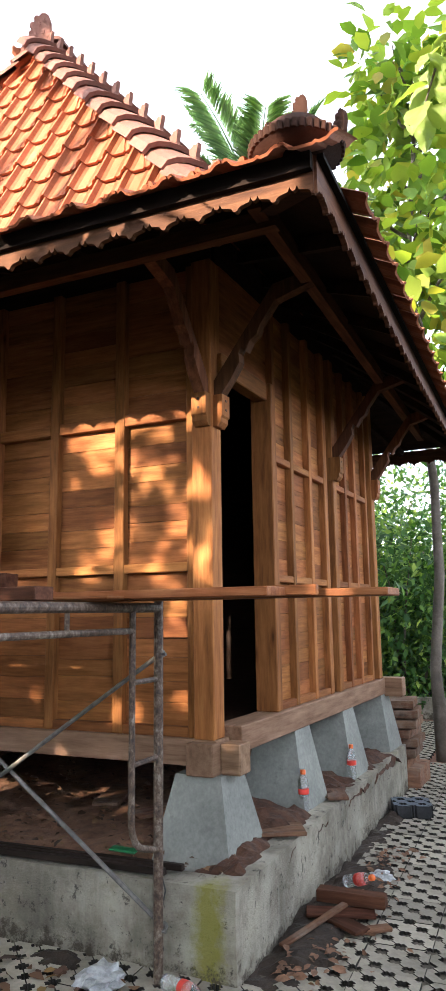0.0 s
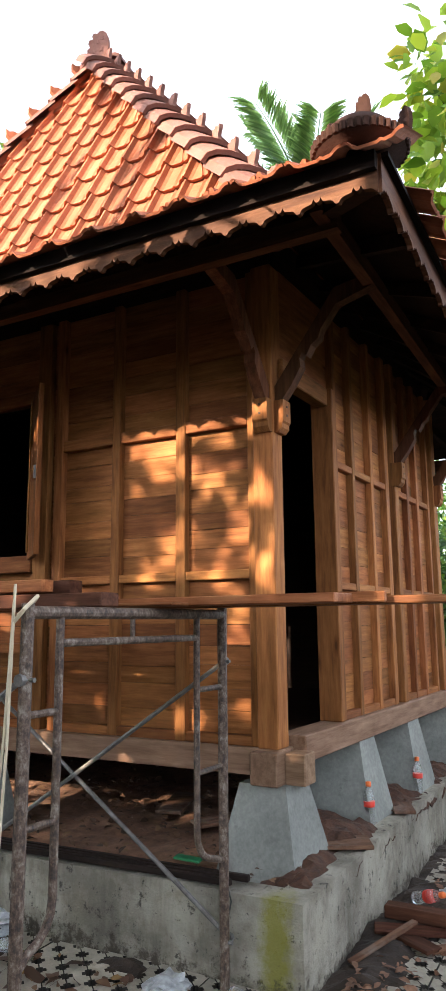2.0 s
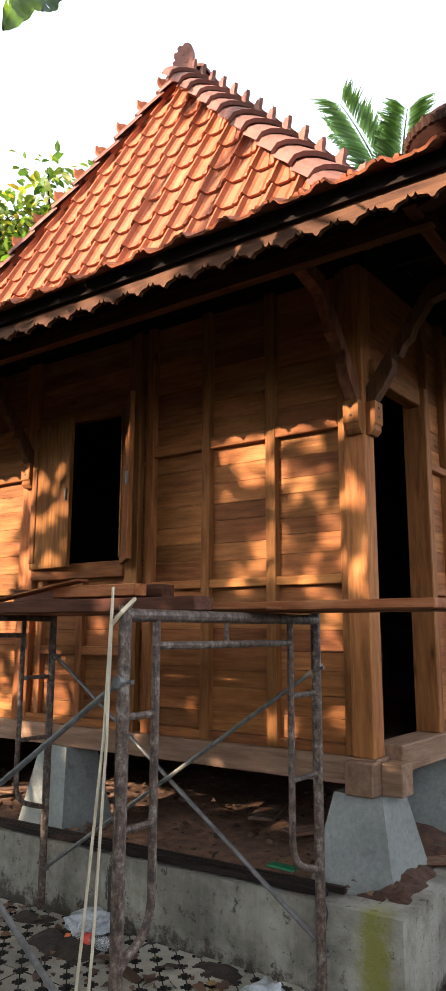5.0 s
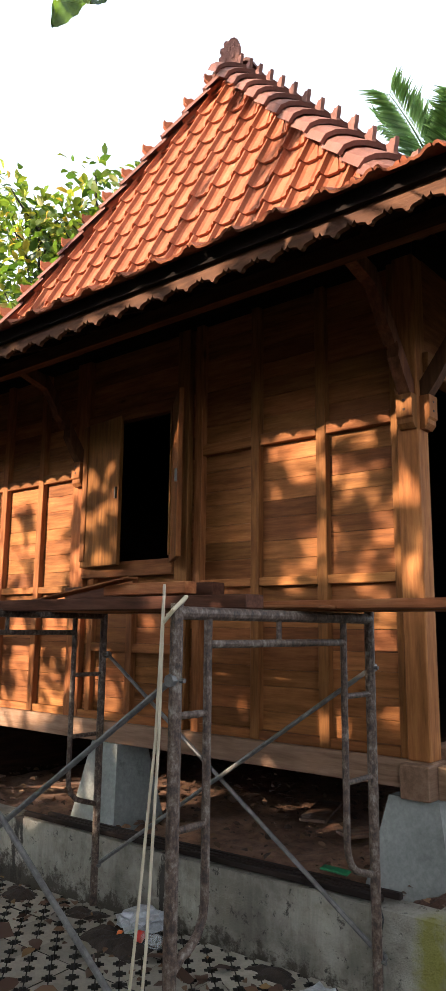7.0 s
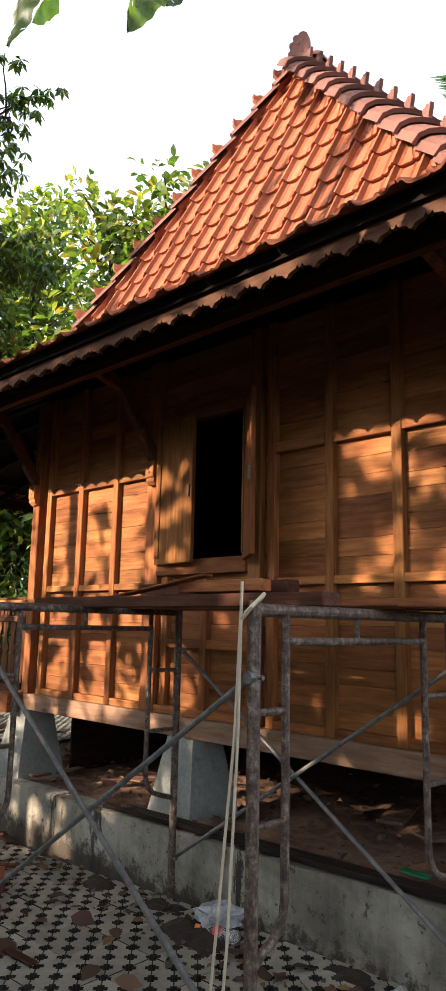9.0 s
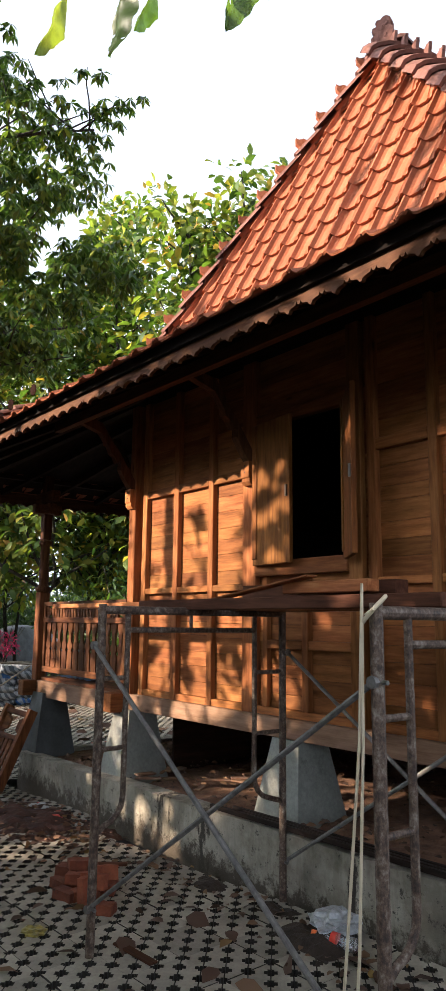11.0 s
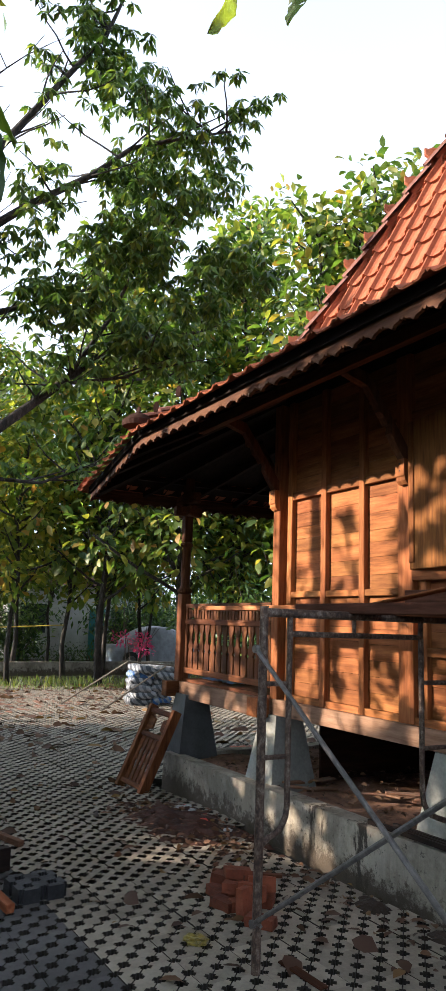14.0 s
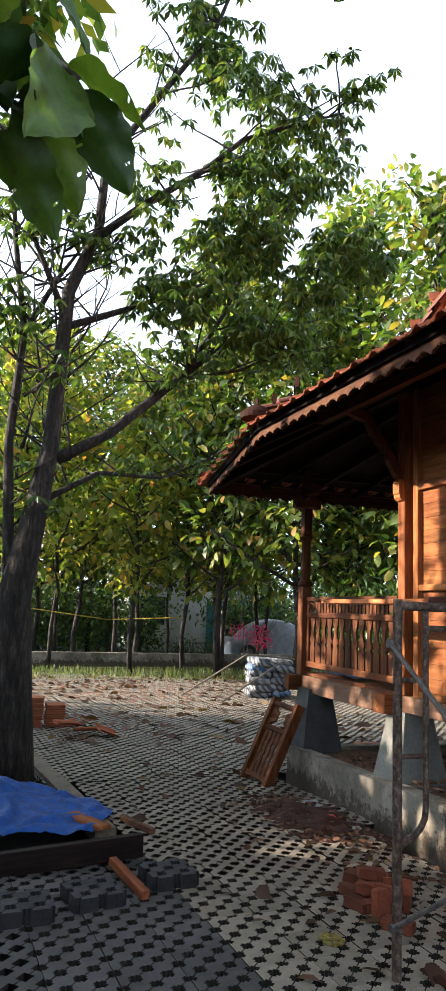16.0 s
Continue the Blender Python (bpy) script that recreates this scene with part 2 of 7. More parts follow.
board_x = wood("scaffold_board_wood", 0, (0.16, 0.055, 0.02), (0.27, 0.10, 0.036), (0.38, 0.17, 0.07), rough=0.6, spread=0.3)
waste_wood = wood("waste_wood", 0, (0.08, 0.045, 0.03), (0.16, 0.085, 0.05), (0.25, 0.15, 0.09), rough=0.8, spread=0.35, worn=0.5)
def old_concrete(name):
    """Cast concrete with dark streaks, lichen patches, pitted skin and moss at one corner."""
    mat, ns, ls, b = nodes(name)
    v = coords(ns, ls, (1, 1, 1), spread=False)
    c = ramp_of(ns, ls, noise_tex(ns, ls, v, 1.6, 6, 0.62), ((0.32, (0.215, 0.192, 0.155)), (0.62, (0.41, 0.372, 0.30))))
    streak = noise_tex(ns, ls, coords(ns, ls, (5, 5, 0.7), spread=False), 1.6, 7, 0.7)
    c = mixed(ns, ls, "MULTIPLY", 0.35, c, ramp_of(ns, ls, streak, ((0.36, (0.35, 0.32, 0.28)), (0.5, (1, 1, 1)))))
    c = mixed(ns, ls, "MULTIPLY", 0.55, c, ramp_of(ns, ls, noise_tex(ns, ls, v, 3.4, 8, 0.72), ((0.42, (0.36, 0.34, 0.29)), (0.57, (1, 1, 1)))))
    patch = noise_tex(ns, ls, v, 15.0, 8, 0.8)
    c = mixed(ns, ls, "MIX", ramp_of(ns, ls, patch, ((0.575, (0, 0, 0)), (0.625, (0.9, 0.9, 0.9)))), c, (0.04, 0.034, 0.027))
    c = mixed(ns, ls, "MIX", ramp_of(ns, ls, noise_tex(ns, ls, v, 4.3, 7, 0.7), ((0.60, (0, 0, 0)), (0.72, (0.55, 0.55, 0.55)))), c, (0.13, 0.115, 0.05))
    tc = ns.new("ShaderNodeTexCoord")
    sub_ = ns.new("ShaderNodeVectorMath")
    sub_.operation = "SUBTRACT"
    sub_.inputs[1].default_value = (0.14, -0.47, 0.10)
    ls.new(tc.outputs["Object"], sub_.inputs[0])
    mu = ns.new("ShaderNodeVectorMath")
    mu.operation = "MULTIPLY"
    mu.inputs[1].default_value = (4.2, 2.4, 0.42)
    ls.new(sub_.outputs[0], mu.inputs[0])
    ln = ns.new("ShaderNodeVectorMath")
    ln.operation = "LENGTH"
    ls.new(mu.outputs[0], ln.inputs[0])
    ad = ns.new("ShaderNodeMath")
    ad.operation = "MULTIPLY_ADD"
    ad.inputs[1].default_value = 0.76
    ls.new(noise_tex(ns, ls, v, 11.0, 8, 0.8), ad.inputs[0])
    ls.new(ln.outputs["Value"], ad.inputs[2])
    c = mixed(ns, ls, "MIX", ramp_of(ns, ls, ad.outputs[0], ((0.0, (0.9, 0.9, 0.9)), (0.52, (0.85, 0.85, 0.85)), (0.78, (0, 0, 0)))), c, (0.23, 0.215, 0.02))
    # black rot that runs down from the edge in places, and darker mottling towards the foot
    sx = ns.new("ShaderNodeSeparateXYZ")
    ls.new(tc.outputs["Object"], sx.inputs[0])
    rot = noise_tex(ns, ls, coords(ns, ls, (9, 9, 2.2), spread=False), 1.7, 7, 0.75)
    for at, half in ((-3.36, 0.13), (-2.80, 0.12), (-1.42, 0.05)):
        d = ns.new("ShaderNodeMath")
        d.operation = "SUBTRACT"
        d.inputs[1].default_value = at
        ls.new(sx.outputs["X"], d.inputs[0])
        ab = ns.new("ShaderNodeMath")
        ab.operation = "ABSOLUTE"
        ls.new(d.outputs[0], ab.inputs[0])
        f = ns.new("ShaderNodeMath")
        f.operation = "MULTIPLY_ADD"
        f.inputs[1].default_value = 0.16 / half
        ls.new(ab.outputs[0], f.inputs[0])
        ls.new(rot, f.inputs[2])
        c = mixed(ns, ls, "MIX", ramp_of(ns, ls, f.outputs[0], ((0.52, (0.95, 0.95, 0.95)), (0.58, (0, 0, 0)))), c, (0.03, 0.022, 0.016))
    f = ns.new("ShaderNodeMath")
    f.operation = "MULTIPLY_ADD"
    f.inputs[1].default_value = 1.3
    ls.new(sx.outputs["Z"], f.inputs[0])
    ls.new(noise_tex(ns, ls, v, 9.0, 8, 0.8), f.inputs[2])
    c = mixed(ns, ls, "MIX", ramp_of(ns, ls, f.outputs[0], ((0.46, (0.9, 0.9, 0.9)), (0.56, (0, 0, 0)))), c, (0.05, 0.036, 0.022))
    ls.new(c, b.inputs["Base Color"])
    b.inputs["Roughness"].default_value = 0.92
    bump(ns, ls, b, noise_tex(ns, ls, v, 34.0, 7, 0.8), 1.0, 0.02)
    return mat


concrete = old_concrete("plinth_concrete")
# Shaded copy of the pedestal cement, for the one at the veranda corner.
cement_shaded = rough_stone("shaded_pedestal_cement", (0.045, 0.047, 0.047), (0.10, 0.105, 0.103), 3.0, bumps=0.2)
cement = rough_stone("pedestal_cement", (0.158, 0.160, 0.144), (0.265, 0.268, 0.240), 2.5, stain=(0.13, 0.13, 0.115), stain_at=0.6, bumps=0.15)
soil = rough_stone("bare_soil", (0.10, 0.05, 0.03), (0.29, 0.155, 0.092), 11.0, bumps=1.0, fine_scale=80)
# Soil taken near black, so the shade inside paving holes is in its colour.
joint_soil = rough_stone("dark_joint_soil", (0.008, 0.006, 0.005), (0.022, 0.016, 0.012), 5.0, bumps=0.9, fine_scale=25)
tile_mat = rough_stone("clay_tile", (0.255, 0.078, 0.036), (0.35, 0.122, 0.06), 3.5, rough=0.7, bumps=0.3, spread=0.13, stain=(0.2, 0.075, 0.045), stain_at=0.62, spec=0.2)
hip_mat = rough_stone("hip_tile_clay", (0.125, 0.056, 0.042), (0.19, 0.088, 0.068), 2.0, rough=0.75, bumps=0.3, spread=0.14, stain=(0.12, 0.06, 0.047), stain_at=0.62, spec=0.2)

# ---- ground ----
def ground_z(x, y):
    return -0.13 * min(max((-1.5 - x) / 4.5, 0.0), 1.0)


bm = bmesh.new()
xs = [-400, -120, -60, -40, -30] + [-26 + i for i in range(0, 37)] + [14, 20, 40, 120, 400]
ys = [-400, -120, -40, -20] + [-14 + i for i in range(0, 41)] + [32, 45, 120, 400]
grid = [[bm.verts.new((x, y, ground_z(x, y) - 0.085)) for y in ys] for x in xs]
for i in range(len(xs) - 1):
    for j in range(len(ys) - 1):
        bm.faces.new((grid[i][j], grid[i + 1][j], grid[i + 1][j + 1], grid[i][j + 1]))
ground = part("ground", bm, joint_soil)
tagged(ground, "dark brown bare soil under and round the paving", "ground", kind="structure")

# ---- plinth ----
PL_E, PL_W, PL_N = 0.27, -6.15, 3.35
bm = bmesh.new()
outer = [(PL_E, -0.46), (0.15, PL_N), (PL_W - 0.1, PL_N), (PL_W, -0.43)]
tops = [0.38, 0.38, 0.20, 0.20]
inner = [(PL_E - 0.16, -0.30), (0.0, PL_N - 0.16), (PL_W + 0.06, PL_N - 0.16), (PL_W + 0.16, -0.27)]
a = [bm.verts.new((x, y, -0.2)) for x, y in outer]
b = [bm.verts.new((x, y, z)) for (x, y), z in zip(outer, tops)]
c = [bm.verts.new((x, y, z)) for (x, y), z in zip(inner, tops)]
d = [bm.verts.new((x, y, z - 0.3)) for (x, y), z in zip(inner, tops)]
for k in range(4):
    j = (k + 1) % 4
    bm.faces.new((a[k], a[j], b[j], b[k]))
    bm.faces.new((b[k], b[j], c[j], c[k]))
    bm.faces.new((c[k], c[j], d[j], d[k]))
bmesh.ops.subdivide_edges(bm, edges=bm.edges[:], cuts=7, use_grid_fill=True)
for v in bm.verts:
    v.co += Vector((0, 0, 1)) * 0.012 * noise.noise(v.co * 2.3) + Vector((0, 1, 0)) * 0.012 * noise.noise(v.co * 3.1 + Vector((5, 0, 0)))
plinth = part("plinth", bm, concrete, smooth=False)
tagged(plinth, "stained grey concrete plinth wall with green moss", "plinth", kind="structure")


def plinth_top(x):
    return 0.38 - 0.18 * min(max(-x / 6.15, 0), 1)


bm = bmesh.new()
nx, ny = 70, 40
g = []
for i in range(nx + 1):
    row = []
    for j in range(ny + 1):
        x = PL_W + 0.1 + (PL_E - 0.12 - PL_W - 0.1) * i / nx
        y = -0.36 + (PL_N - 0.1 + 0.36) * j / ny
        z = plinth_top(x) - 0.045 + 0.05 * min(max((x + 0.9) / 0.6, 0), 1) * min(max((0.08 - x) / 0.08, 0), 1) * min(max((y + 0.1) / 0.3, 0), 1) + 0.045 * noise.noise(Vector((x * 3, y * 3, 0))) + 0.03 * noise.noise(Vector((x * 9, y * 9, 4)))
        row.append(bm.verts.new((x, y, z)))
    g.append(row)
for i in range(nx):
    for j in range(ny):
        bm.faces.new((g[i][j], g[i + 1][j], g[i + 1][j + 1], g[i][j + 1]))
fill = part("soil_fill", bm, soil, smooth=True)
tagged(fill, "loose brown soil filling the plinth under the house", "soil", kind="stuff")


# ---- pedestals ----
def pedestal(x, y, top, half_t, half_b, base, in_shade=False):
    bm = bmesh.new()
    v0 = [bm.verts.new((x + sx * half_b, y + sy * half_b, base)) for sx, sy in ((-1, -1), (1, -1), (1, 1), (-1, 1))]
    v1 = [bm.verts.new((x + sx * half_t, y + sy * half_t, top)) for sx, sy in ((-1, -1), (1, -1), (1, 1), (-1, 1))]
    for k in range(4):
        bm.faces.new((v0[k], v0[(k + 1) % 4], v1[(k + 1) % 4], v1[k]))
    bm.faces.new(v1)
    bm.faces.new(v0[::-1])
    ob = part("pedestal", bm, cement_shaded if in_shade else cement, bevel=0.008)
    return tagged(ob, "cement pedestal under the veranda corner, coloured dark for shade" if in_shade else "grey cement pedestal tapering up to a house beam", "pedestal", group="pedestals under the house")


SILL_T, SILL_B = 0.92, 0.787
SILL_TE, SILL_BE = 0.975, 0.84
for x, y in ((-0.115, 0.05), (-0.09, 1.02), (-0.09, 2.0), (-0.09, 3.1), (-2.30, -0.02), (-4.38, -0.09), (-2.36, 3.1), (-4.40, 3.1), (-6.15, -0.13), (-6.15, 3.1)):
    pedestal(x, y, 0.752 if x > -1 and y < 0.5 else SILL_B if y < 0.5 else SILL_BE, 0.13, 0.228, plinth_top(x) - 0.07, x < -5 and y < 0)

# ---- walls ----
PLANK_CACHE = {}


def plank_mesh(w, d, h, mat):
    key = (round(w, 3), round(d, 3), round(h, 3), mat.name)
    if key not in PLANK_CACHE:
        PLANK_CACHE[key] = mesh_of("plank", boxed(-w / 2, w / 2, -d / 2, d / 2, -h / 2, h / 2), mat, bevel=0.001)
    return PLANK_CACHE[key]


rnd = random.Random(7)


def fill_planks(parent, axis, lo, hi, z0, z1, face):
    """Horizontal planks between two posts; face is the outer plane."""
    n = max(1, round((z1 - z0) / 0.112))
    cuts = [z0 + (z1 - z0) * k / n for k in range(n + 1)]
    for k in range(1, n):
        cuts[k] += rnd.choice((-0.012, -0.006, 0.0, 0.006, 0.012))
    for za, zb in zip(cuts, cuts[1:]):
        zc, h = (za + zb) / 2, zb - za
        off = rnd.uniform(-0.0012, 0.0012)
        if axis == "x":
            me = plank_mesh(hi - lo, 0.025, h - 0.0022, teak_x)
            link("plank", me, parent, m=Matrix.Translation(((lo + hi) / 2, face + 0.0125 + off, zc)))
        else:
            me = plank_mesh(0.025, hi - lo, h - 0.0022, teak_y)
            link("plank", me, parent, m=Matrix.Translation((face - 0.0125 + off, (lo + hi) / 2, zc)))


WALL_TOP = 3.55
# the south wall stands two degrees off the square of the east wall
SKEW = Matrix.Rotation(radians(2.0), 4, "Z")


def skewed(ob):
    ob.matrix_basis = SKEW @ ob.matrix_basis
    return ob


wall_s = thing("wall_south", "teak wall of horizontal planks in a batten frame", "wall", (-2.3, 0.05, SILL_T), kind="structure")
FACE, FRONT = 0.032, -0.015


def stile_x(x0, x1, z0, z1, parent, front=FRONT, name="batten"):
    return part(name, boxed(x0, x1, front, FACE + 0.02, z0, z1), teak_z, parent, bevel=0.004)


def rail_x(x0, x1, z0, z1, parent, front=FRONT + 0.004, name="rail"):
    return part(name, boxed(x0, x1, front, FACE + 0.02, z0, z1), teak_x, parent, bevel=0.004)


RAILS = ((1.79, 1.84), (2.645, 2.715))
BOT = (SILL_T, 0.972)
# east bay, west bay
for edges in (((-0.205, -0.152), (-0.675, -0.61), (-1.14, -1.078), (-1.60, -1.535)), ((-2.82, -2.672), (-3.25, -3.188), (-3.735, -3.668), (-4.225, -4.157))):
    for x0, x1 in edges:
        stile_x(x0, x1, SILL_T, WALL_TOP, wall_s)
    for (a0, a1), (b0, b1) in zip(edges, edges[1:]):
        lo, hi = b1, a0
        for z0, z1 in (BOT,) + RAILS:
            rail_x(lo, hi, z0, z1, wall_s)
        fill_planks(wall_s, "x", lo, hi, BOT[1], RAILS[0][0], FACE)
        fill_planks(wall_s, "x", lo, hi, RAILS[0][1], RAILS[1][0], FACE)
        fill_planks(wall_s, "x", lo, hi, RAILS[1][1], WALL_TOP, FACE)
# window bay
WX0, WX1, WZ0, WZ1 = -2.672, -1.765, 1.995, 3.01
stile_x(-1.765, -1.655, SILL_T, WALL_TOP, wall_s)
stile_x(-2.20, -2.14, BOT[1], 1.885, wall_s)
rail_x(WX0, WX1, BOT[0], BOT[1], wall_s)
stile_x(-2.60, -2.55, BOT[1], 1.885, wall_s, front=FRONT + 0.006)
for lo, hi in ((WX0, -2.60), (-2.55, -2.20), (-2.14, WX1)):
    if hi - lo > 0.2:
        rail_x(lo, hi, 1.375, 1.435, wall_s)
        fill_planks(wall_s, "x", lo, hi, 1.435, 1.885, FACE)
        fill_planks(wall_s, "x", lo, hi, BOT[1], 1.375, FACE)
    else:
        fill_planks(wall_s, "x", lo, hi, BOT[1], 1.885, FACE)
rail_x(WX0, WX1, WZ1, WZ1 + 0.09, wall_s)
fill_planks(wall_s, "x", WX0, WX1, WZ1 + 0.09, WALL_TOP, FACE)
fill_planks(wall_s, "x", -1.655, -1.60, BOT[1], WALL_TOP, FACE)
fill_planks(wall_s, "x", -4.29, -4.225, BOT[1], WALL_TOP, FACE)
part("backing", boxed(-4.36, WX0, FACE + 0.027, FACE + 0.05, SILL_T, WALL_TOP), aged_shaded_x, wall_s)
part("backing", boxed(WX1, -0.1, FACE + 0.027, FACE + 0.05, SILL_T, WALL_TOP), aged_shaded_x, wall_s)
part("backing", boxed(WX0, WX1, FACE + 0.027, FACE + 0.05, SILL_T, 1.885), aged_shaded_x, wall_s)
part("backing", boxed(WX0, WX1, FACE + 0.027, FACE + 0.05, WZ1, WALL_TOP), aged_shaded_x, wall_s)
part("sill_beam", boxed(-4.37, -0.02, -0.05, 0.12, SILL_B, SILL_T), sill_x, wall_s, "pale raw wooden sill beam", bevel=0.006)

window = thing("window_1", "open wooden window with two plank shutters", "window", (-2.2, 0, WZ0), kind="structure")
part("window_sill", boxed(WX0 + 0.004, WX1 - 0.004, -0.03, 0.06, 1.885, WZ0 - 0.003), teak_x, window, bevel=0.005)


def shutter(hinge_x, hinge_y, turn, w):
    """A plank shutter hung at its edge, opened by some degrees."""
    m = pose(hinge_x, hinge_y, 0, 0, 0, turn)
    leaf = part("shutter", boxed(0, w, -0.032, 0, WZ0 - 0.035, WZ1, m=m), shutter_wood, window, bevel=0.004)
    part("shutter_stile", boxed(0.005, 0.065, -0.042, -0.032, WZ0 + 0.01, WZ1 - 0.01, m=m), shutter_wood, leaf, bevel=0.003)
    part("bolt", boxed(w - 0.035, w - 0.02, -0.046, -0.032, 2.42, 2.50, m=m), plain("bolt_steel", (0.10, 0.09, 0.08), 0.5, 1.0), leaf, "small steel bolt")
    return leaf


shutter(-2.648, -0.03, -8, 0.46)
shutter(-1.755, -0.03, 319, 0.42)

wall_e = thing("wall_east", "teak wall of planks in a batten frame beside a doorway", "wall", (-0.05, 1.6, SILL_T), kind="structure")


def stile_y(y0, y1, z0, z1, parent, out=0.015, name="batten"):
    return part(name, boxed(-0.052, out, y0, y1, z0, z1), teak_z, parent, bevel=0.004)


EB = ((0.725, 0.77), (1.025, 1.075), (1.385, 1.44), (1.71, 1.785))
EB2 = ((1.975, 2.0), (2.24, 2.295), (2.515, 2.575), (2.855, 2.90))
for edges in (EB, EB2):
    for y0, y1 in edges:
        stile_y(y0, y1, SILL_TE, WALL_TOP, wall_e)
    for (a0, a1), (b0, b1) in zip(edges, edges[1:]):
        for z0, z1 in ((SILL_TE, 1.02), (1.75, 1.795), (2.515, 2.56)):
            part("rail", boxed(-0.052, 0.011, a1, b0, z0, z1), teak_y, wall_e, bevel=0.004)
        for z0, z1 in ((1.02, 1.75), (1.795, 2.515), (2.56, WALL_TOP)):
            fill_planks(wall_e, "y", a1, b0, z0, z1, -0.032)
part("backing", boxed(-0.08, -0.058, 0.73, 3.1, SILL_T, WALL_TOP), aged_shaded_y, wall_e)
part("upper_boarding", boxed(-0.075, -0.05, 0.05, 3.1, WALL_TOP, 3.8), aged_shaded_y, wall_e)
part("upper_boarding", boxed(-4.36, -0.08, 0.035, 0.06, WALL_TOP, 3.8), aged_shaded_x, wall_s)
part("sill_beam", boxed(-0.12, 0.05, 0.10, 3.14, SILL_BE, SILL_TE), sill_y, wall_e, "pale raw wooden sill beam", bevel=0.006)
part("lintel_planks", boxed(-0.07, -0.03, 0.06, 0.725, 3.01, WALL_TOP), teak_y, wall_e)

door = thing("door_1", "open wooden doorway with a thick frame", "doorway", (-0.05, 0.35, SILL_T), kind="structure")
part("jamb", boxed(-0.12, 0.025, 0.67, 0.722, SILL_TE, 3.01), teak_z, door, bevel=0.006)
part("lintel", boxed(-0.09, 0.0, 0.03, 0.67, 2.895, 3.01), teak_y, door, bevel=0.006)

# the closed sides that the camera does not face
wall_n = thing("wall_north", "plank wall closing the house", "wall", (-2.3, 3.15, SILL_T), kind="structure")
part("boarding", boxed(-4.6, -0.1, 3.10, 3.14, SILL_B, 3.8), aged_shaded_x, wall_n)
wall_w = thing("wall_west", "plank wall closing the house", "wall", (-4.6, 1.6, SILL_T), kind="structure")
part("boarding", boxed(-4.42, -4.38, -0.08, 3.10, SILL_B, 3.8), aged_shaded_y, wall_w)
# unseen boards added at the back and beside the veranda, blocking light underfloor
part("skirt_boarding", boxed(-4.40, -0.16, 3.12, 3.15, 0.2, SILL_B), aged_shaded_x, wall_n)
part("skirt_boarding", boxed(-4.43, -4.40, 0.35, 3.10, 0.2, SILL_B), aged_shaded_y, wall_w)


def slab(z0, z1):
    """A level slab inside the four walls."""
    bm = bmesh.new()
    ring = ((-4.38, -0.10), (-0.1, 0.06), (-0.1, 3.1), (-4.38, 3.1))
    lo, hi = ([bm.verts.new((x, y, z)) for x, y in ring] for z in (z0, z1))
    bm.faces.new(lo[::-1])
    bm.faces.new(hi)
    for k in range(4):
        bm.faces.new((lo[k], lo[(k + 1) % 4], hi[(k + 1) % 4], hi[k]))
    return bm


floor = part("floor", slab(0.88, 0.93), aged_shaded_x)
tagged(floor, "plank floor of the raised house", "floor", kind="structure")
ceiling = part("ceiling", slab(3.56, 3.60), aged_shaded_x)
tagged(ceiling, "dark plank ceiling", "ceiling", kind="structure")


def corner_post(name, x0, x1, y0, y1, z0, z1, label):
    ob = part(name, boxed(x0, x1, y0, y1, z0, z1), teak_z, bevel=0.006)
    return tagged(ob, label, "post", group="house posts", kind="structure")


corner_post("corner_post", -0.152, -0.03, -0.055, 0.065, SILL_T, WALL_TOP, "square teak corner post lit by low sun")
skewed(corner_post("corner_post", -4.395, -4.29, -0.055, 0.06, SILL_T, WALL_TOP, "square teak corner post beside the veranda"))
corner_post("wall_post", -0.16, 0.03, 1.885, 1.972, SILL_TE, WALL_TOP, "square teak post in the plank wall")
corner_post("corner_post", -0.16, 0.03, 3.0, 3.11, SILL_TE, WALL_TOP, "square teak corner post at the back")
# crossing beam ends under the corner post
bm = boxed(-0.165, -0.01, -0.12, 0.05, 0.752, 0.912)
tagged(part("beam_end", bm, sill_y, bevel=0.006), "squared raw beam end on a pedestal", "beam")
tagged(part("beam_end", boxed(-0.012, 0.10, -0.03, 0.098, 0.752, 0.905), sill_x, bevel=0.006), "squared raw beam end on a pedestal", "beam")
tagged(part("beam_end", boxed(-4.56, -4.38, -0.34, -0.21, 0.76, 0.92), teak_y, bevel=0.006), "squared beam end at the veranda corner", "beam")


# ---- brackets ----
peg_mat = plain("peg_dark", (0.05, 0.025, 0.015), 0.8)


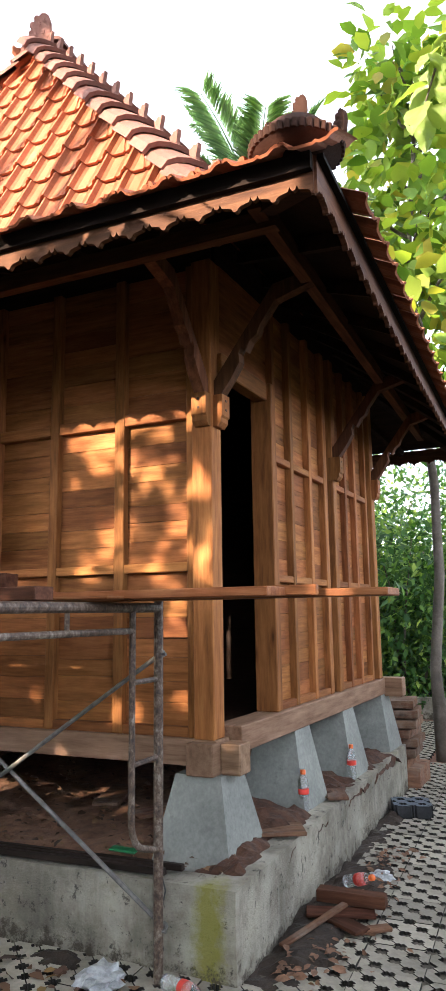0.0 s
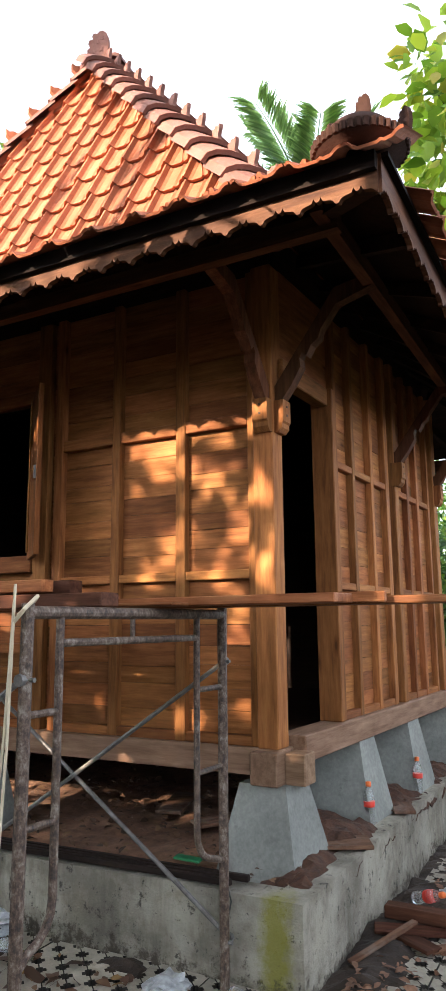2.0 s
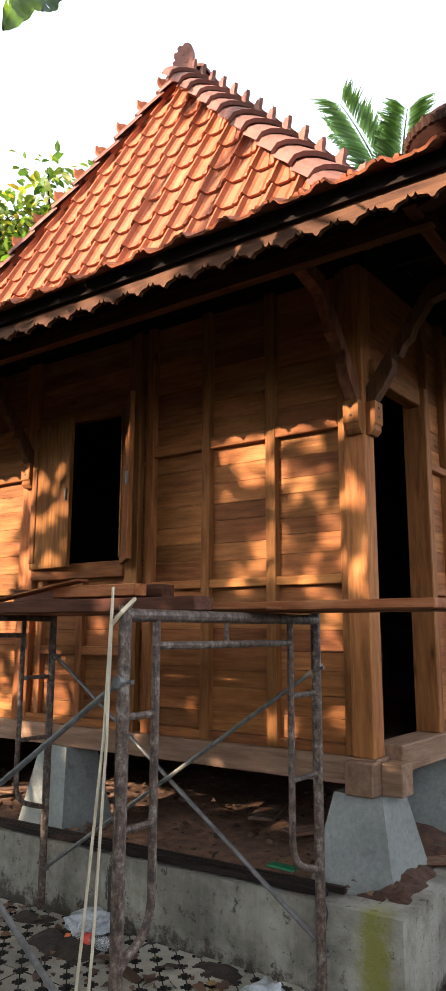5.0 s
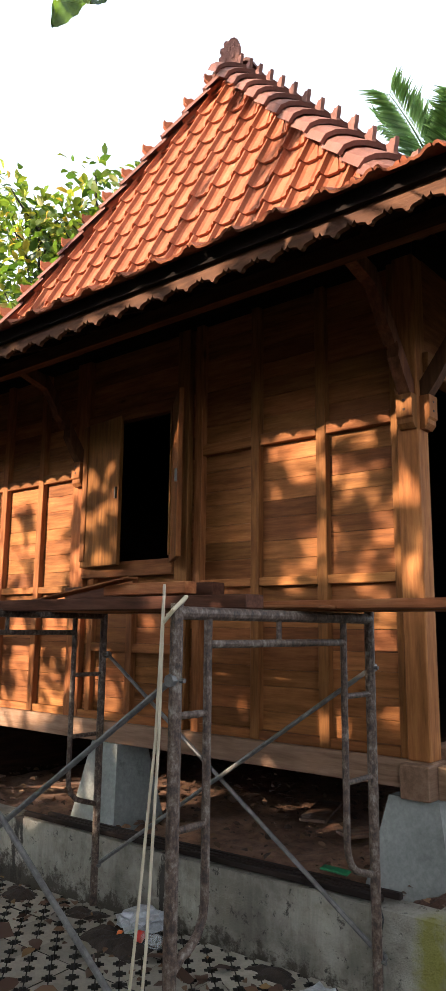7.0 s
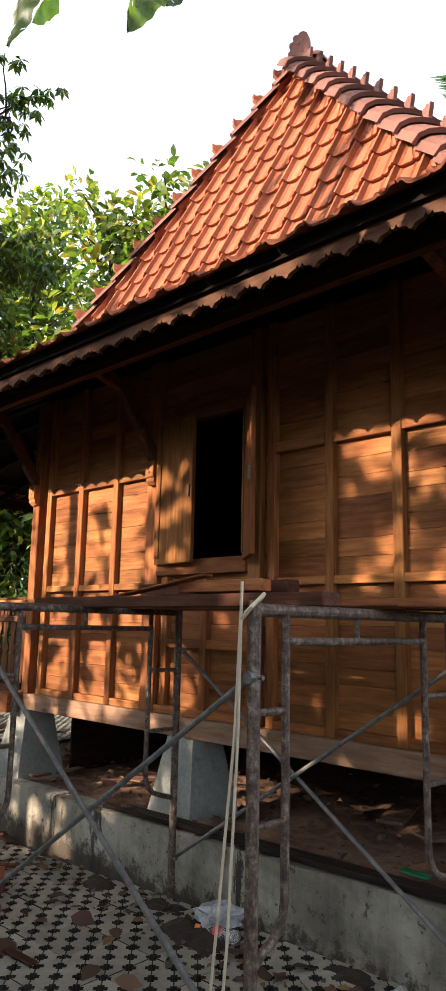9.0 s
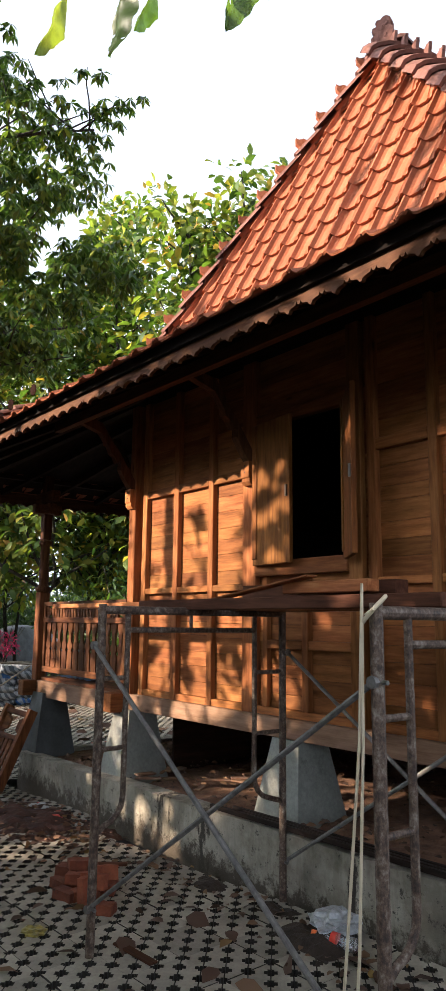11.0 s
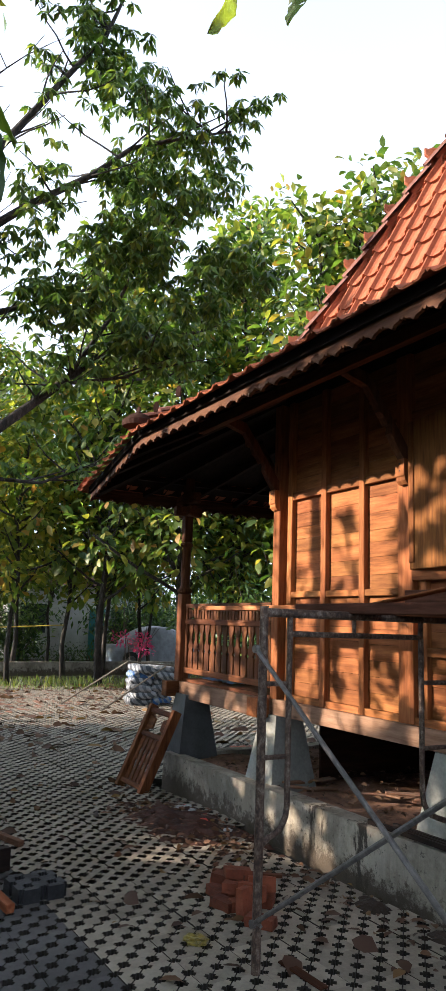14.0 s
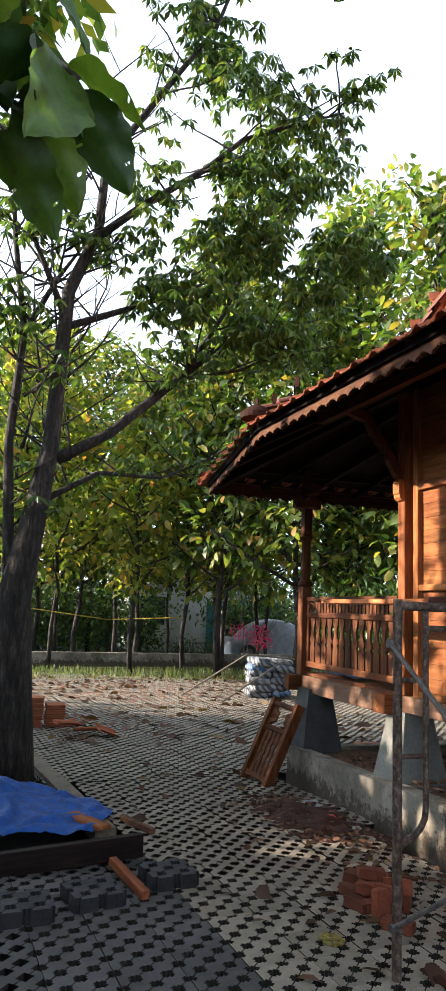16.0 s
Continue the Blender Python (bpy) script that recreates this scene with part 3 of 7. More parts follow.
def bracket(x, y, turn, reach=0.58, top=3.36):
    """A carved strut from a post out to the eave beam, with its foot block."""
    th = thing("eave_bracket", "carved teak bracket holding the eave beam", "bracket", (x, y, 2.62), group="eave brackets")
    m = pose(x, y, 0, 0, 0, turn)
    out = []
    under = [(0.0, 2.70), (0.10, 2.83), (0.155, 2.92), (0.15, 2.97), (0.165, 3.0), (0.19, 2.975), (0.22, 3.03), (0.26, 3.06), (0.28, 3.11), (0.37, 3.23), (reach, 3.29)]
    over = [(reach, top), (0.36, 3.325), (0.25, 3.175), (0.125, 3.01), (0.0, 2.84)]
    outline = [(-0.06, 2.70)] + under + over + [(-0.06, 2.82)]
    bm = bmesh.new()
    prism(bm, outline, 0.065, m @ Matrix.Translation((0, -0.0325, 0)))
    part("strut", bm, roof_wood_z, th, bevel=0.004)
    bm = bmesh.new()
    block = [(-0.06, 2.57), (0.02, 2.57), (0.042, 2.595), (0.042, 2.62), (0.052, 2.63), (0.052, 2.75), (-0.06, 2.75)]
    prism(bm, block, 0.09, m @ Matrix.Translation((0, -0.045, 0)))
    part("foot_block", bm, teak_z, th, bevel=0.004)
    for dz in (2.66, 2.71):
        part("peg", boxed(0.051, 0.055, -0.006, 0.006, dz, dz + 0.012, m=m), peg_mat, th)
    return th


bracket(-0.077, -0.06, -90)
bracket(-0.025, 0.015, 0)
bracket(0.04, 1.925, 0)
bracket(0.04, 3.06, 0)
skewed(bracket(-2.72, -0.03, -90))
skewed(bracket(-4.34, -0.06, -90))
skewed(bracket(-4.395, 0.0, 180))

skewed(wall_s)
skewed(window)

# ---- roof ----
APEX_S, APEX_N = Vector((-2.3, 1.08, 6.57)), Vector((-2.3, 2.1, 6.57))
BZ = 3.85
BASE = {"SE": Vector((-0.003, -0.055, BZ)), "SW": Vector((-4.60, -0.055, BZ)), "NE": Vector((-0.003, 3.235, BZ)), "NW": Vector((-4.60, 3.235, BZ))}
EX, EY, WXE, NY = 0.95, -1.10, -6.75, 4.25
OVER = 0.14


def east_x(y):
    return EX - 0.055 * (y - EY)


EAVE_Z = 3.275
KINK = -4.85


def past_kink(x):
    """How far a point of the south eave lies along its veranda end, 0 to 1."""
    return min(max((KINK - x) / (KINK - WXE), 0.0), 1.05)


def south_y(x):
    """The south eave runs skew with its wall, and turns in a little over the veranda."""
    return EY + 0.0436 * (max(x, KINK) - 0.91) + 0.14 * past_kink(x)


def eave_z(x):
    return EAVE_Z - 0.22 * past_kink(x)


def eave(s, t, over):
    """A point of the eave line of one side."""
    if s == "S":
        x = (EX + over) + ((WXE - over) - (EX + over)) * t
        return Vector((x, south_y(x) - over, eave_z(x) - 0.3 * over))
    if s == "E":
        y = (EY - over) + (NY + over - EY + over) * t
        return Vector((east_x(y) + over, y, EAVE_Z - 0.3 * over))
    if s == "W":
        y0 = south_y(WXE - over) - over
        return Vector((WXE - over, y0 + (NY + over - y0) * t, eave_z(WXE - over) - 0.3 * over))
    x0 = east_x(NY + over) + over
    x = x0 + ((WXE - over) - x0) * t
    return Vector((x, NY + over, eave_z(x) - 0.3 * over))


SKIRT = {"S": ("SE", "SW"), "E": ("SE", "NE"), "W": ("SW", "NW"), "N": ("NE", "NW")}
roof = thing("roof", "steep hipped roof of orange clay tiles over shallow eaves", "roof", (-2.3, 1.6, 3.5), kind="structure")
for s, (a, b) in SKIRT.items():
    bm = bmesh.new()
    n = 24
    for lift, flip in ((-0.065, False), (-0.09, True)):
        lo = [bm.verts.new(eave(s, k / n, -0.02) + Vector((0, 0, lift + 0.06))) for k in range(n + 1)]
        hi = [bm.verts.new(BASE[a].lerp(BASE[b], k / n) + Vector((0, 0, lift))) for k in range(n + 1)]
        for k in range(n):
            q = (lo[k], lo[k + 1], hi[k + 1], hi[k])
            bm.faces.new(q[::-1] if flip else q)
    part("roof_boarding", bm, aged_shaded_x, roof)
bm = bmesh.new()
for a, b, c, d in (("SE", "SW", APEX_S, APEX_S), ("SW", "NW", APEX_N, APEX_S), ("NW", "NE", APEX_N, APEX_N), ("NE", "SE", APEX_S, APEX_N)):
    vs = [bm.verts.new(BASE[a]), bm.verts.new(BASE[b]), bm.verts.new(c)]
    if (c - d).length > 0.01:
        vs.append(bm.verts.new(d))
    bm.faces.new(vs)
part("under_roof", bm, hip_mat, roof)

# carved fascia boards
def fascia(s):
    bm = bmesh.new()
    p0, p1 = eave(s, 0, 0), eave(s, 1, 0)
    L = (p1 - p0).length
    n = int(L / 0.155)
    prev = None
    rows = []
    shape = ((0.0, -0.055), (0.05, -0.05), (0.10, -0.03), (0.16, -0.022), (0.36, -0.010), (0.41, 0.018), (0.44, -0.002), (0.5, -0.012), (0.56, -0.002), (0.59, 0.018), (0.64, -0.010), (0.84, -0.022), (0.90, -0.03), (0.95, -0.05))
    pts = []
    for k in range(n):
        for u, dz in shape:
            t = (k + u) / n
            pts.append((t, dz))
    pts.append((1.0, -0.055))
    out = Vector((0, -1, 0)) if s == "S" else Vector((1, 0, 0)) if s == "E" else Vector((-1, 0, 0)) if s == "W" else Vector((0, 1, 0))
    cols = []
    for t, dz in pts:
        p = eave(s, t, 0)
        bot = p + Vector((0, 0, -0.14 + 0.62 * dz - 0.012))
        top = p + Vector((0, 0, -0.03))
        cols.append([bm.verts.new(q) for q in (top + out * 0.012, bot + out * 0.012, bot - out * 0.012, top - out * 0.012)])
    for a, b in zip(cols, cols[1:]):
        for k in range(4):
            bm.faces.new((a[k], b[k], b[(k + 1) % 4], a[(k + 1) % 4]))
    bm.faces.new(cols[0])
    bm.faces.new(cols[-1][::-1])
    bmesh.ops.recalc_face_normals(bm, faces=bm.faces)
    part("fascia", bm, fascia_x if s in "SN" else fascia_y, roof, "carved brown wooden fascia board")


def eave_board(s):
    """The plain board over the upper half of a fascia, coloured near black as the tiles' shadow."""
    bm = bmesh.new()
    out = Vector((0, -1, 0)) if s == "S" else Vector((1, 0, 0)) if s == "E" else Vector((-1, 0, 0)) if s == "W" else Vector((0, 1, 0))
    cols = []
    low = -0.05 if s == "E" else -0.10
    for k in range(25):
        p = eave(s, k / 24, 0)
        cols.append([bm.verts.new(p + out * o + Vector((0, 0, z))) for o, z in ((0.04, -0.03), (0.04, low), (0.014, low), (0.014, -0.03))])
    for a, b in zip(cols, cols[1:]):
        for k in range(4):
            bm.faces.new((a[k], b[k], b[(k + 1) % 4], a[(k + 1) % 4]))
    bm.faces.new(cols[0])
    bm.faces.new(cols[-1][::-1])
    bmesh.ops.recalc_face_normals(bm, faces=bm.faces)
    part("eave_board", bm, eave_shade_x if s in "SN" else eave_shade_y, roof, "plain wooden eave board with tile shade in its colour")


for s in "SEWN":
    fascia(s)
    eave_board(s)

# eave beam, hip rafters and battens under the tiles
bm = bmesh.new()
beam(bm, SKEW @ Vector((0.60, -0.67, 3.305)), SKEW @ Vector((-4.7, -0.67, 3.305)), 0.06, 0.085)
part("eave_beam", bm, roof_wood, roof)
bm = bmesh.new()
beam(bm, (east_x(-0.8) - 0.36, -0.8, 3.335), (east_x(4) - 0.36, 4.0, 3.335), 0.06, 0.09)
part("eave_beam", bm, roof_wood_y, roof)
bm = bmesh.new()
beam(bm, (WXE + 0.38, -0.8, EAVE_Z - 0.12), (WXE + 0.38, 4.0, EAVE_Z - 0.12), 0.06, 0.09)
part("eave_beam", bm, aged_shaded_y, roof)
for s, (a, b) in SKIRT.items():
    m = 13 if s in "SN" else 9
    for k in range(1, m):
        t = k / m
        lo = eave(s, t, -0.03) + Vector((0, 0, -0.06))
        hi = BASE[a].lerp(BASE[b], t) + Vector((0, 0, -0.145))
        bm = bmesh.new()
        beam(bm, lo, hi, 0.05, 0.07)
        part("rafter", bm, aged_shaded_y if s in "SN" else aged_shaded_x, roof)
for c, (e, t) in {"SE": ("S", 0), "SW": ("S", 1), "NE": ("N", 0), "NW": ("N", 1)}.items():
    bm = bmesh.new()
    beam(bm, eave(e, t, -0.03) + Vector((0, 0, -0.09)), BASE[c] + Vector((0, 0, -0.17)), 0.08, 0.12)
    part("hip_rafter", bm, aged_shaded_x, roof)

# ---- clay tiles ----
TW, TL = 0.222, 0.274


def tile_section():
    """The rolled cross-section of a tile: across and height."""
    return ((0.0, 0.044), (0.05, 0.058), (0.10, 0.056), (0.16, 0.022), (0.24, 0.008), (0.56, 0.004), (0.62, 0.016), (0.68, 0.006), (0.80, 0.012), (0.88, 0.034), (0.94, 0.044), (1.0, 0.044))


def tile_mesh(w, l):
    bm = bmesh.new()
    sec = tile_section()
    front = []
    for v, lift in ((0.0, 0.032), (1.0, 0.0)):
        front.append([bm.verts.new(((u - 0.5) * w * 1.02, v * l * 1.12, h + lift)) for u, h in sec])
    low = [bm.verts.new(((u - 0.5) * w * 1.02, 0.004, max(h + 0.032 - 0.02, 0.0))) for u, h in sec]
    for k in range(len(sec) - 1):
        bm.faces.new((front[0][k], front[0][k + 1], front[1][k + 1], front[1][k]))
        bm.faces.new((low[k], low[k + 1], front[0][k + 1], front[0][k]))
    return mesh_of("roof_tile", bm, tile_mat, smooth=False)


TILE = tile_mesh(TW, TL)
EAVE_TILE = tile_mesh(TW, TL)
for v in EAVE_TILE.vertices:
    v.co.z *= 0.55
TVERT = np.array([v.co for v in TILE.vertices])
TFACE = [tuple(p.vertices) for p in TILE.polygons]


def tile_face(corner_l, corner_r, top_l, top_r, single, parent=None):
    """Tiles on one face of the roof, row by row, from the eave up."""
    cl, cr, tl, tr = (Vector(p) for p in (corner_l, corner_r, top_l, top_r))
    ax = (cr - cl).normalized()
    mid_lo, mid_hi = (cl + cr) / 2, (tl + tr) / 2
    up = (mid_hi - mid_lo)
    up = (up - ax * up.dot(ax))
    L = up.length
    up.normalize()
    nrm = ax.cross(up)
    rows = int(L / TL)
    vs, fs = [], []
    for r in range(rows + 1):
        f = r * TL / L
        if f > 0.97:
            break
        a = (tl - cl).dot(ax) * f
        b = (cr - cl).dot(ax) + (tr - cr).dot(ax) * f
        half = TW * 0.5 * 0.0
        k0, k1 = math.ceil((a - TW * 0.45) / TW), math.floor((b + TW * 0.45) / TW)
        for k in range(k0, k1 + 1):
            u = k * TW + half
            jig = rnd.uniform(-0.004, 0.004)
            o = cl + ax * (u + jig) + up * (r * TL + rnd.uniform(-0.004, 0.004)) + nrm * 0.004
            m = Matrix((ax, up, nrm)).transposed().to_4x4() @ Matrix.Rotation(rnd.uniform(-0.012, 0.012), 4, "Z")
            m.translation = o
            local, shape = TVERT, TILE
            # tiles at a hip are cut along it
            g = (r * TL + TVERT[:, 1]) / L
            lo_u = (tl - cl).dot(ax) * g - u
            hi_u = (cr - cl).dot(ax) + (tr - cr).dot(ax) * g - u
            cut = np.clip(TVERT[:, 0], lo_u, np.maximum(hi_u, lo_u))
            if np.abs(cut - TVERT[:, 0]).max() > 0.002:
                local = TVERT.copy()
                local[:, 0] = cut
                shape = bpy.data.meshes.new("cut_tile")
                shape.from_pydata(local.tolist(), [], TFACE)
                shape.materials.append(tile_mat)
            if single(r, k):
                link("roof_tile", shape, parent, m=m)
            else:
                R = np.array(m.to_3x3())
                base = len(vs)
                vs.extend((local @ R.T + np.array(o)).tolist())
                fs.extend(tuple(i + base for i in q) for q in TFACE)
    if fs:
        me = bpy.data.meshes.new("tile_field")
        me.from_pydata(vs, [], fs)
        me.materials.append(tile_mat)
        tagged(link("tile_field", me, parent), kind="stuff")


tile_face(BASE["SW"], BASE["SE"], APEX_S, APEX_S, lambda r, k: True, parent=roof)
tile_face(BASE["SE"], BASE["NE"], APEX_S, APEX_N, lambda r, k: False, parent=roof)
tile_face(BASE["NW"], BASE["SW"], APEX_N, APEX_S, lambda r, k: False, parent=roof)
# skirts: strips across so that they follow the eave
CORNER = Vector((0.86, -1.05, 3.26))


def skirt_tiles(s, single):
    a, b = SKIRT[s]
    n = int((eave(s, 1, OVER) - eave(s, 0, OVER)).length / TW)
    vs, fs = [], []
    for r in range(10):
        for k in range(n):
            t = (k + 0.5) / n
            lo = eave(s, t, OVER)
            up = Vector((0, 1, 0)) if s == "S" else Vector((-1, 0, 0)) if s == "E" else Vector((1, 0, 0)) if s == "W" else Vector((0, -1, 0))
            run = abs((BASE[a] - lo).dot(up))
            slope = (BZ - lo.z) / run
            up3 = Vector((up.x, up.y, slope)).normalized()
            p = lo + up3 * (r * TL)
            f = (p - lo).dot(up) / run
            if f > 0.98:
                continue
            e0, e1 = eave(s, 0, OVER).lerp(BASE[a], f), eave(s, 1, OVER).lerp(BASE[b], f)
            d = (e1 - e0)
            q = (p - e0).dot(d) / d.length_squared
            if q < (-0.005 if r == 0 else 0.035) or q > 1.005 or (p - CORNER).length < (0.34 if s == "E" else 0.2):
                continue
            ax = up.cross(Vector((0, 0, 1)))
            nrm = ax.cross(up3)
            m = Matrix((ax, up3, nrm)).transposed().to_4x4()
            m.translation = p - nrm * 0.045 + ax * rnd.uniform(-0.003, 0.003)
            if single(r, k):
                link("roof_tile", EAVE_TILE, roof, m=m)
            else:
                R = np.array(m.to_3x3())
                base = len(vs)
                vs.extend((TVERT @ R.T + np.array(m.translation)).tolist())
                fs.extend(tuple(i + base for i in qq) for qq in TFACE)
    me = bpy.data.meshes.new("tile_field")
    me.from_pydata(vs, [], fs)
    me.materials.append(tile_mat)
    tagged(link("tile_field", me, roof), kind="stuff")


skirt_tiles("S", lambda r, k: r == 0)
skirt_tiles("E", lambda r, k: r == 0)
skirt_tiles("W", lambda r, k: False)


# ---- hip tiles with fins ----
def hip_tile_mesh(w, l, h):
    bm = bmesh.new()
    n = 8
    rings = []
    for y, k, lift in ((0.0, 1.0, 0.03), (l * 1.1, 0.9, 0.0)):
        rings.append([bm.verts.new((math.cos(math.pi * i / n) * w * k, y, (math.sin(math.pi * i / n) ** 0.8) * h * k + lift)) for i in range(n + 1)])
    inner = [bm.verts.new((math.cos(math.pi * i / n) * w * 0.9, 0.0, (math.sin(math.pi * i / n) ** 0.8) * (h - 0.02) + 0.02)) for i in range(n + 1)]
    for i in range(n):
        bm.faces.new((rings[0][i], rings[1][i], rings[1][i + 1], rings[0][i + 1]))
        bm.faces.new((inner[i], rings[0][i], rings[0][i + 1], inner[i + 1]))
    bmesh.ops.recalc_face_normals(bm, faces=bm.faces)
    return mesh_of("hip_tile", bm, hip_mat)


def fin_mesh():
    bm = bmesh.new()
    prism(bm, [(-0.03, -0.03), (0.03, -0.03), (0.026, 0.05), (0.042, 0.10), (0.046, 0.13), (0.025, 0.125), (0.0, 0.14), (-0.025, 0.125), (-0.046, 0.13), (-0.042, 0.10), (-0.026, 0.05)], 0.028, Matrix.Translation((0, -0.014, 0)))
    return mesh_of("fin", bm, hip_mat, bevel=0.004)


HIP, FIN = hip_tile_mesh(0.245, 0.29, 0.125), fin_mesh()
bm = bmesh.new()
prism(bm, [(-0.028, -0.04), (0.028, -0.04), (0.03, 0.05), (0.07, 0.09), (0.072, 0.15), (0.04, 0.135), (0.0, 0.15), (-0.04, 0.135), (-0.072, 0.15), (-0.07, 0.09), (-0.03, 0.05)], 0.04, Matrix.Translation((0, -0.02, 0)) @ Matrix.Rotation(0.6, 4, "Z"))
FLARED = mesh_of("fin", bm, tile_mat, bevel=0.004)
HIPS = hip_tile_mesh(0.14, 0.29, 0.085)
HIPL = hip_tile_mesh(0.10, 0.29, 0.05)


def hip_line(p0, p1, mesh, fins, end=1.0):
    d = (p1 - p0)
    L = d.length * end
    d.normalize()
    side = d.cross(Vector((0, 0, 1))).normalized()
    up = side.cross(d)
    m = Matrix((side, d, up)).transposed().to_4x4()
    n = int(L / 0.29)
    for k in range(n + 1):
        o = m.copy()
        o.translation = p0 + d * (k * 0.29) + up * 0.01 + side * rnd.uniform(-0.008, 0.008)
        ob = link("hip_tile", mesh, roof, m=o @ Matrix.Rotation(rnd.uniform(-0.03, 0.03), 4, "Z"))
        if fins:
            f = Matrix((Vector((d.x, d.y, 0)).normalized(), Vector((0, 0, 1)).cross(Vector((d.x, d.y, 0)).normalized()), Vector((0, 0, 1)))).transposed().to_4x4()
            f.translation = p0 + d * (k * 0.29 + 0.08) + up * (0.11 if mesh == HIP else 0.075)
            link("fin", FIN if mesh == HIP else FLARED, ob, m=f @ Matrix.Rotation(rnd.uniform(-0.08, 0.08), 4, "Y"))


hip_line(BASE["SE"], APEX_S, HIP, True)
hip_line(BASE["SW"], APEX_S, HIPS, True)
hip_line(BASE["NE"], APEX_N, HIP, True)
hip_line(BASE["NW"], APEX_N, HIPS, True)
hip_line(APEX_S, APEX_N, HIP, True)
WEST_HIP = Vector((KINK - 0.12, south_y(KINK) - 0.06, EAVE_Z + 0.05))
hip_line(WEST_HIP, BASE["SW"], HIPL, False)
hip_line(eave("S", 0, OVER).lerp(BASE["SE"], 0.2) - Vector((0, 0, 0.03)), BASE["SE"] - Vector((0, 0, 0.03)), HIPL, False)


def crest(p, scale, turn, parent, label, clay=None):
    """A clay crest shaped like a leaf with lobed edge, on a round cap."""
    m = pose(p.x, p.y, p.z, 0, 0, turn) @ Matrix.Scale(scale, 4) @ Matrix.Diagonal((0.74 if scale > 0.8 else 0.6, 1.0, 1.0, 1.0))
    outline = [(-0.07, 0.0), (0.07, 0.0), (0.10, 0.06), (0.12, 0.13), (0.115, 0.2), (0.09, 0.25), (0.05, 0.275), (0.01, 0.27), (-0.01, 0.25), (-0.05, 0.255), (-0.07, 0.23), (-0.06, 0.2), (-0.10, 0.195), (-0.11, 0.16), (-0.085, 0.13), (-0.12, 0.11), (-0.115, 0.07), (-0.085, 0.05)]
    bm = bmesh.new()
    prism(bm, outline, 0.045, m @ Matrix.Translation((0, -0.022, 0)))
    for x, z in ((0.0, 0.17), (0.04, 0.10), (-0.04, 0.08), (0.05, 0.2)) if scale > 0.8 else ():
        mm = m @ Matrix.Translation((x, -0.024, z))
        box(bm, -0.014, 0.014, -0.006, 0.0, -0.018, 0.018, m=mm)
    return part("crest", bm, clay or cap_mat, parent, label, bevel=0.004)


def cap(p, r, h, name_label, crests, beaded=True):
    clay = cap_mat if beaded or r < 0.16 else hip_mat
    th = thing("ridge_cap", name_label, "roof ornament", p, group="roof caps")
    bm = bmesh.new()
    lathe(bm, [(r, -0.03), (r * 1.02, 0.0), (r * 0.86, h * 0.3), (r * 0.66, h * 0.58), (r * 0.42, h * 0.82), (r * 0.2, h * 0.95), (0.03, h)], 24, p)
    part("dome", bm, clay, th, smooth=True)
    bm = bmesh.new()
    for k in range(40 if beaded else 0):
        a = k * math.tau / 40
        tube(bm, [Vector(p) + Vector((math.cos(a) * r * 1.0, math.sin(a) * r * 1.0, -0.025)), Vector(p) + Vector((math.cos(a) * r * 1.03, math.sin(a) * r * 1.01, 0.008))], 0.013, 6)
    if not beaded:
        lathe(bm, [(r * 1.04, -0.05), (r * 1.08, -0.03), (r * 1.08, 0.0), (r, 0.012)], 20, p)
    part("rim", bm, clay, th)["kind"] = "stuff"
    for off, sc, tn in crests:
        crest(Vector(p) + Vector(off), sc, tn, th, "lobed clay crest", clay)
    return th


cap(APEX_S + Vector((0, 0.0, 0.02)), 0.17, 0.12, "round clay cap with crest on the roof peak", [((-0.02, 0, 0.09), 1.18, 25)], False)
cap(APEX_N + Vector((0, 0.0, 0.02)), 0.17, 0.12, "round clay cap with crest on the ridge end", [((0, 0, 0.09), 1.1, 25)], False)
ce = Vector((0.87, -1.06, 3.315))
cap(ce, 0.172, 0.135, "domed clay cap with crests on the eave corner", [((0.02, 0.0, 0.11), 0.42, 20), ((-0.12, 0.02, 0.075), 0.36, 60), ((0.16, 0.06, 0.03), 0.45, -30)])
cap(WEST_HIP + Vector((0.05, 0.05, 0.03)), 0.14, 0.085, "small clay cap on the veranda eave corner", [((-0.02, 0, 0.05), 0.36, 20), ((0.16, 0.1, 0.07), 0.36, 60), ((0.55, 0.15, 0.12), 0.36, 40)], False)

# ---- scaffold ----
rust, _n, _l, _b = nodes("rusty_paint_steel")
_v = coords(_n, _l, (1.6, 1.6, 1.1))
_c = ramp_of(_n, _l, noise_tex(_n, _l, _v, 26, 7, 0.75), ((0.38, (0.022, 0.013, 0.009)), (0.5, (0.082, 0.05, 0.033)), (0.58, (0.145, 0.115, 0.09)), (0.68, (0.25, 0.225, 0.19))))
_c = mixed(_n, _l, "MULTIPLY", 0.7, _c, ramp_of(_n, _l, noise_tex(_n, _l, _v, 4, 4, 0.6), ((0.35, (0.5, 0.36, 0.28)), (0.6, (1, 1, 1)))))
_l.new(_c, _b.inputs["Base Color"])
_b.inputs["Roughness"].default_value = 0.7
bump(_n, _l, _b, noise_tex(_n, _l, _v, 60, 5, 0.7), 0.5, 0.004)
zinc = plain("zinc_tube", (0.17, 0.16, 0.15), 0.55, 0.35, var=0.5, scale=30)


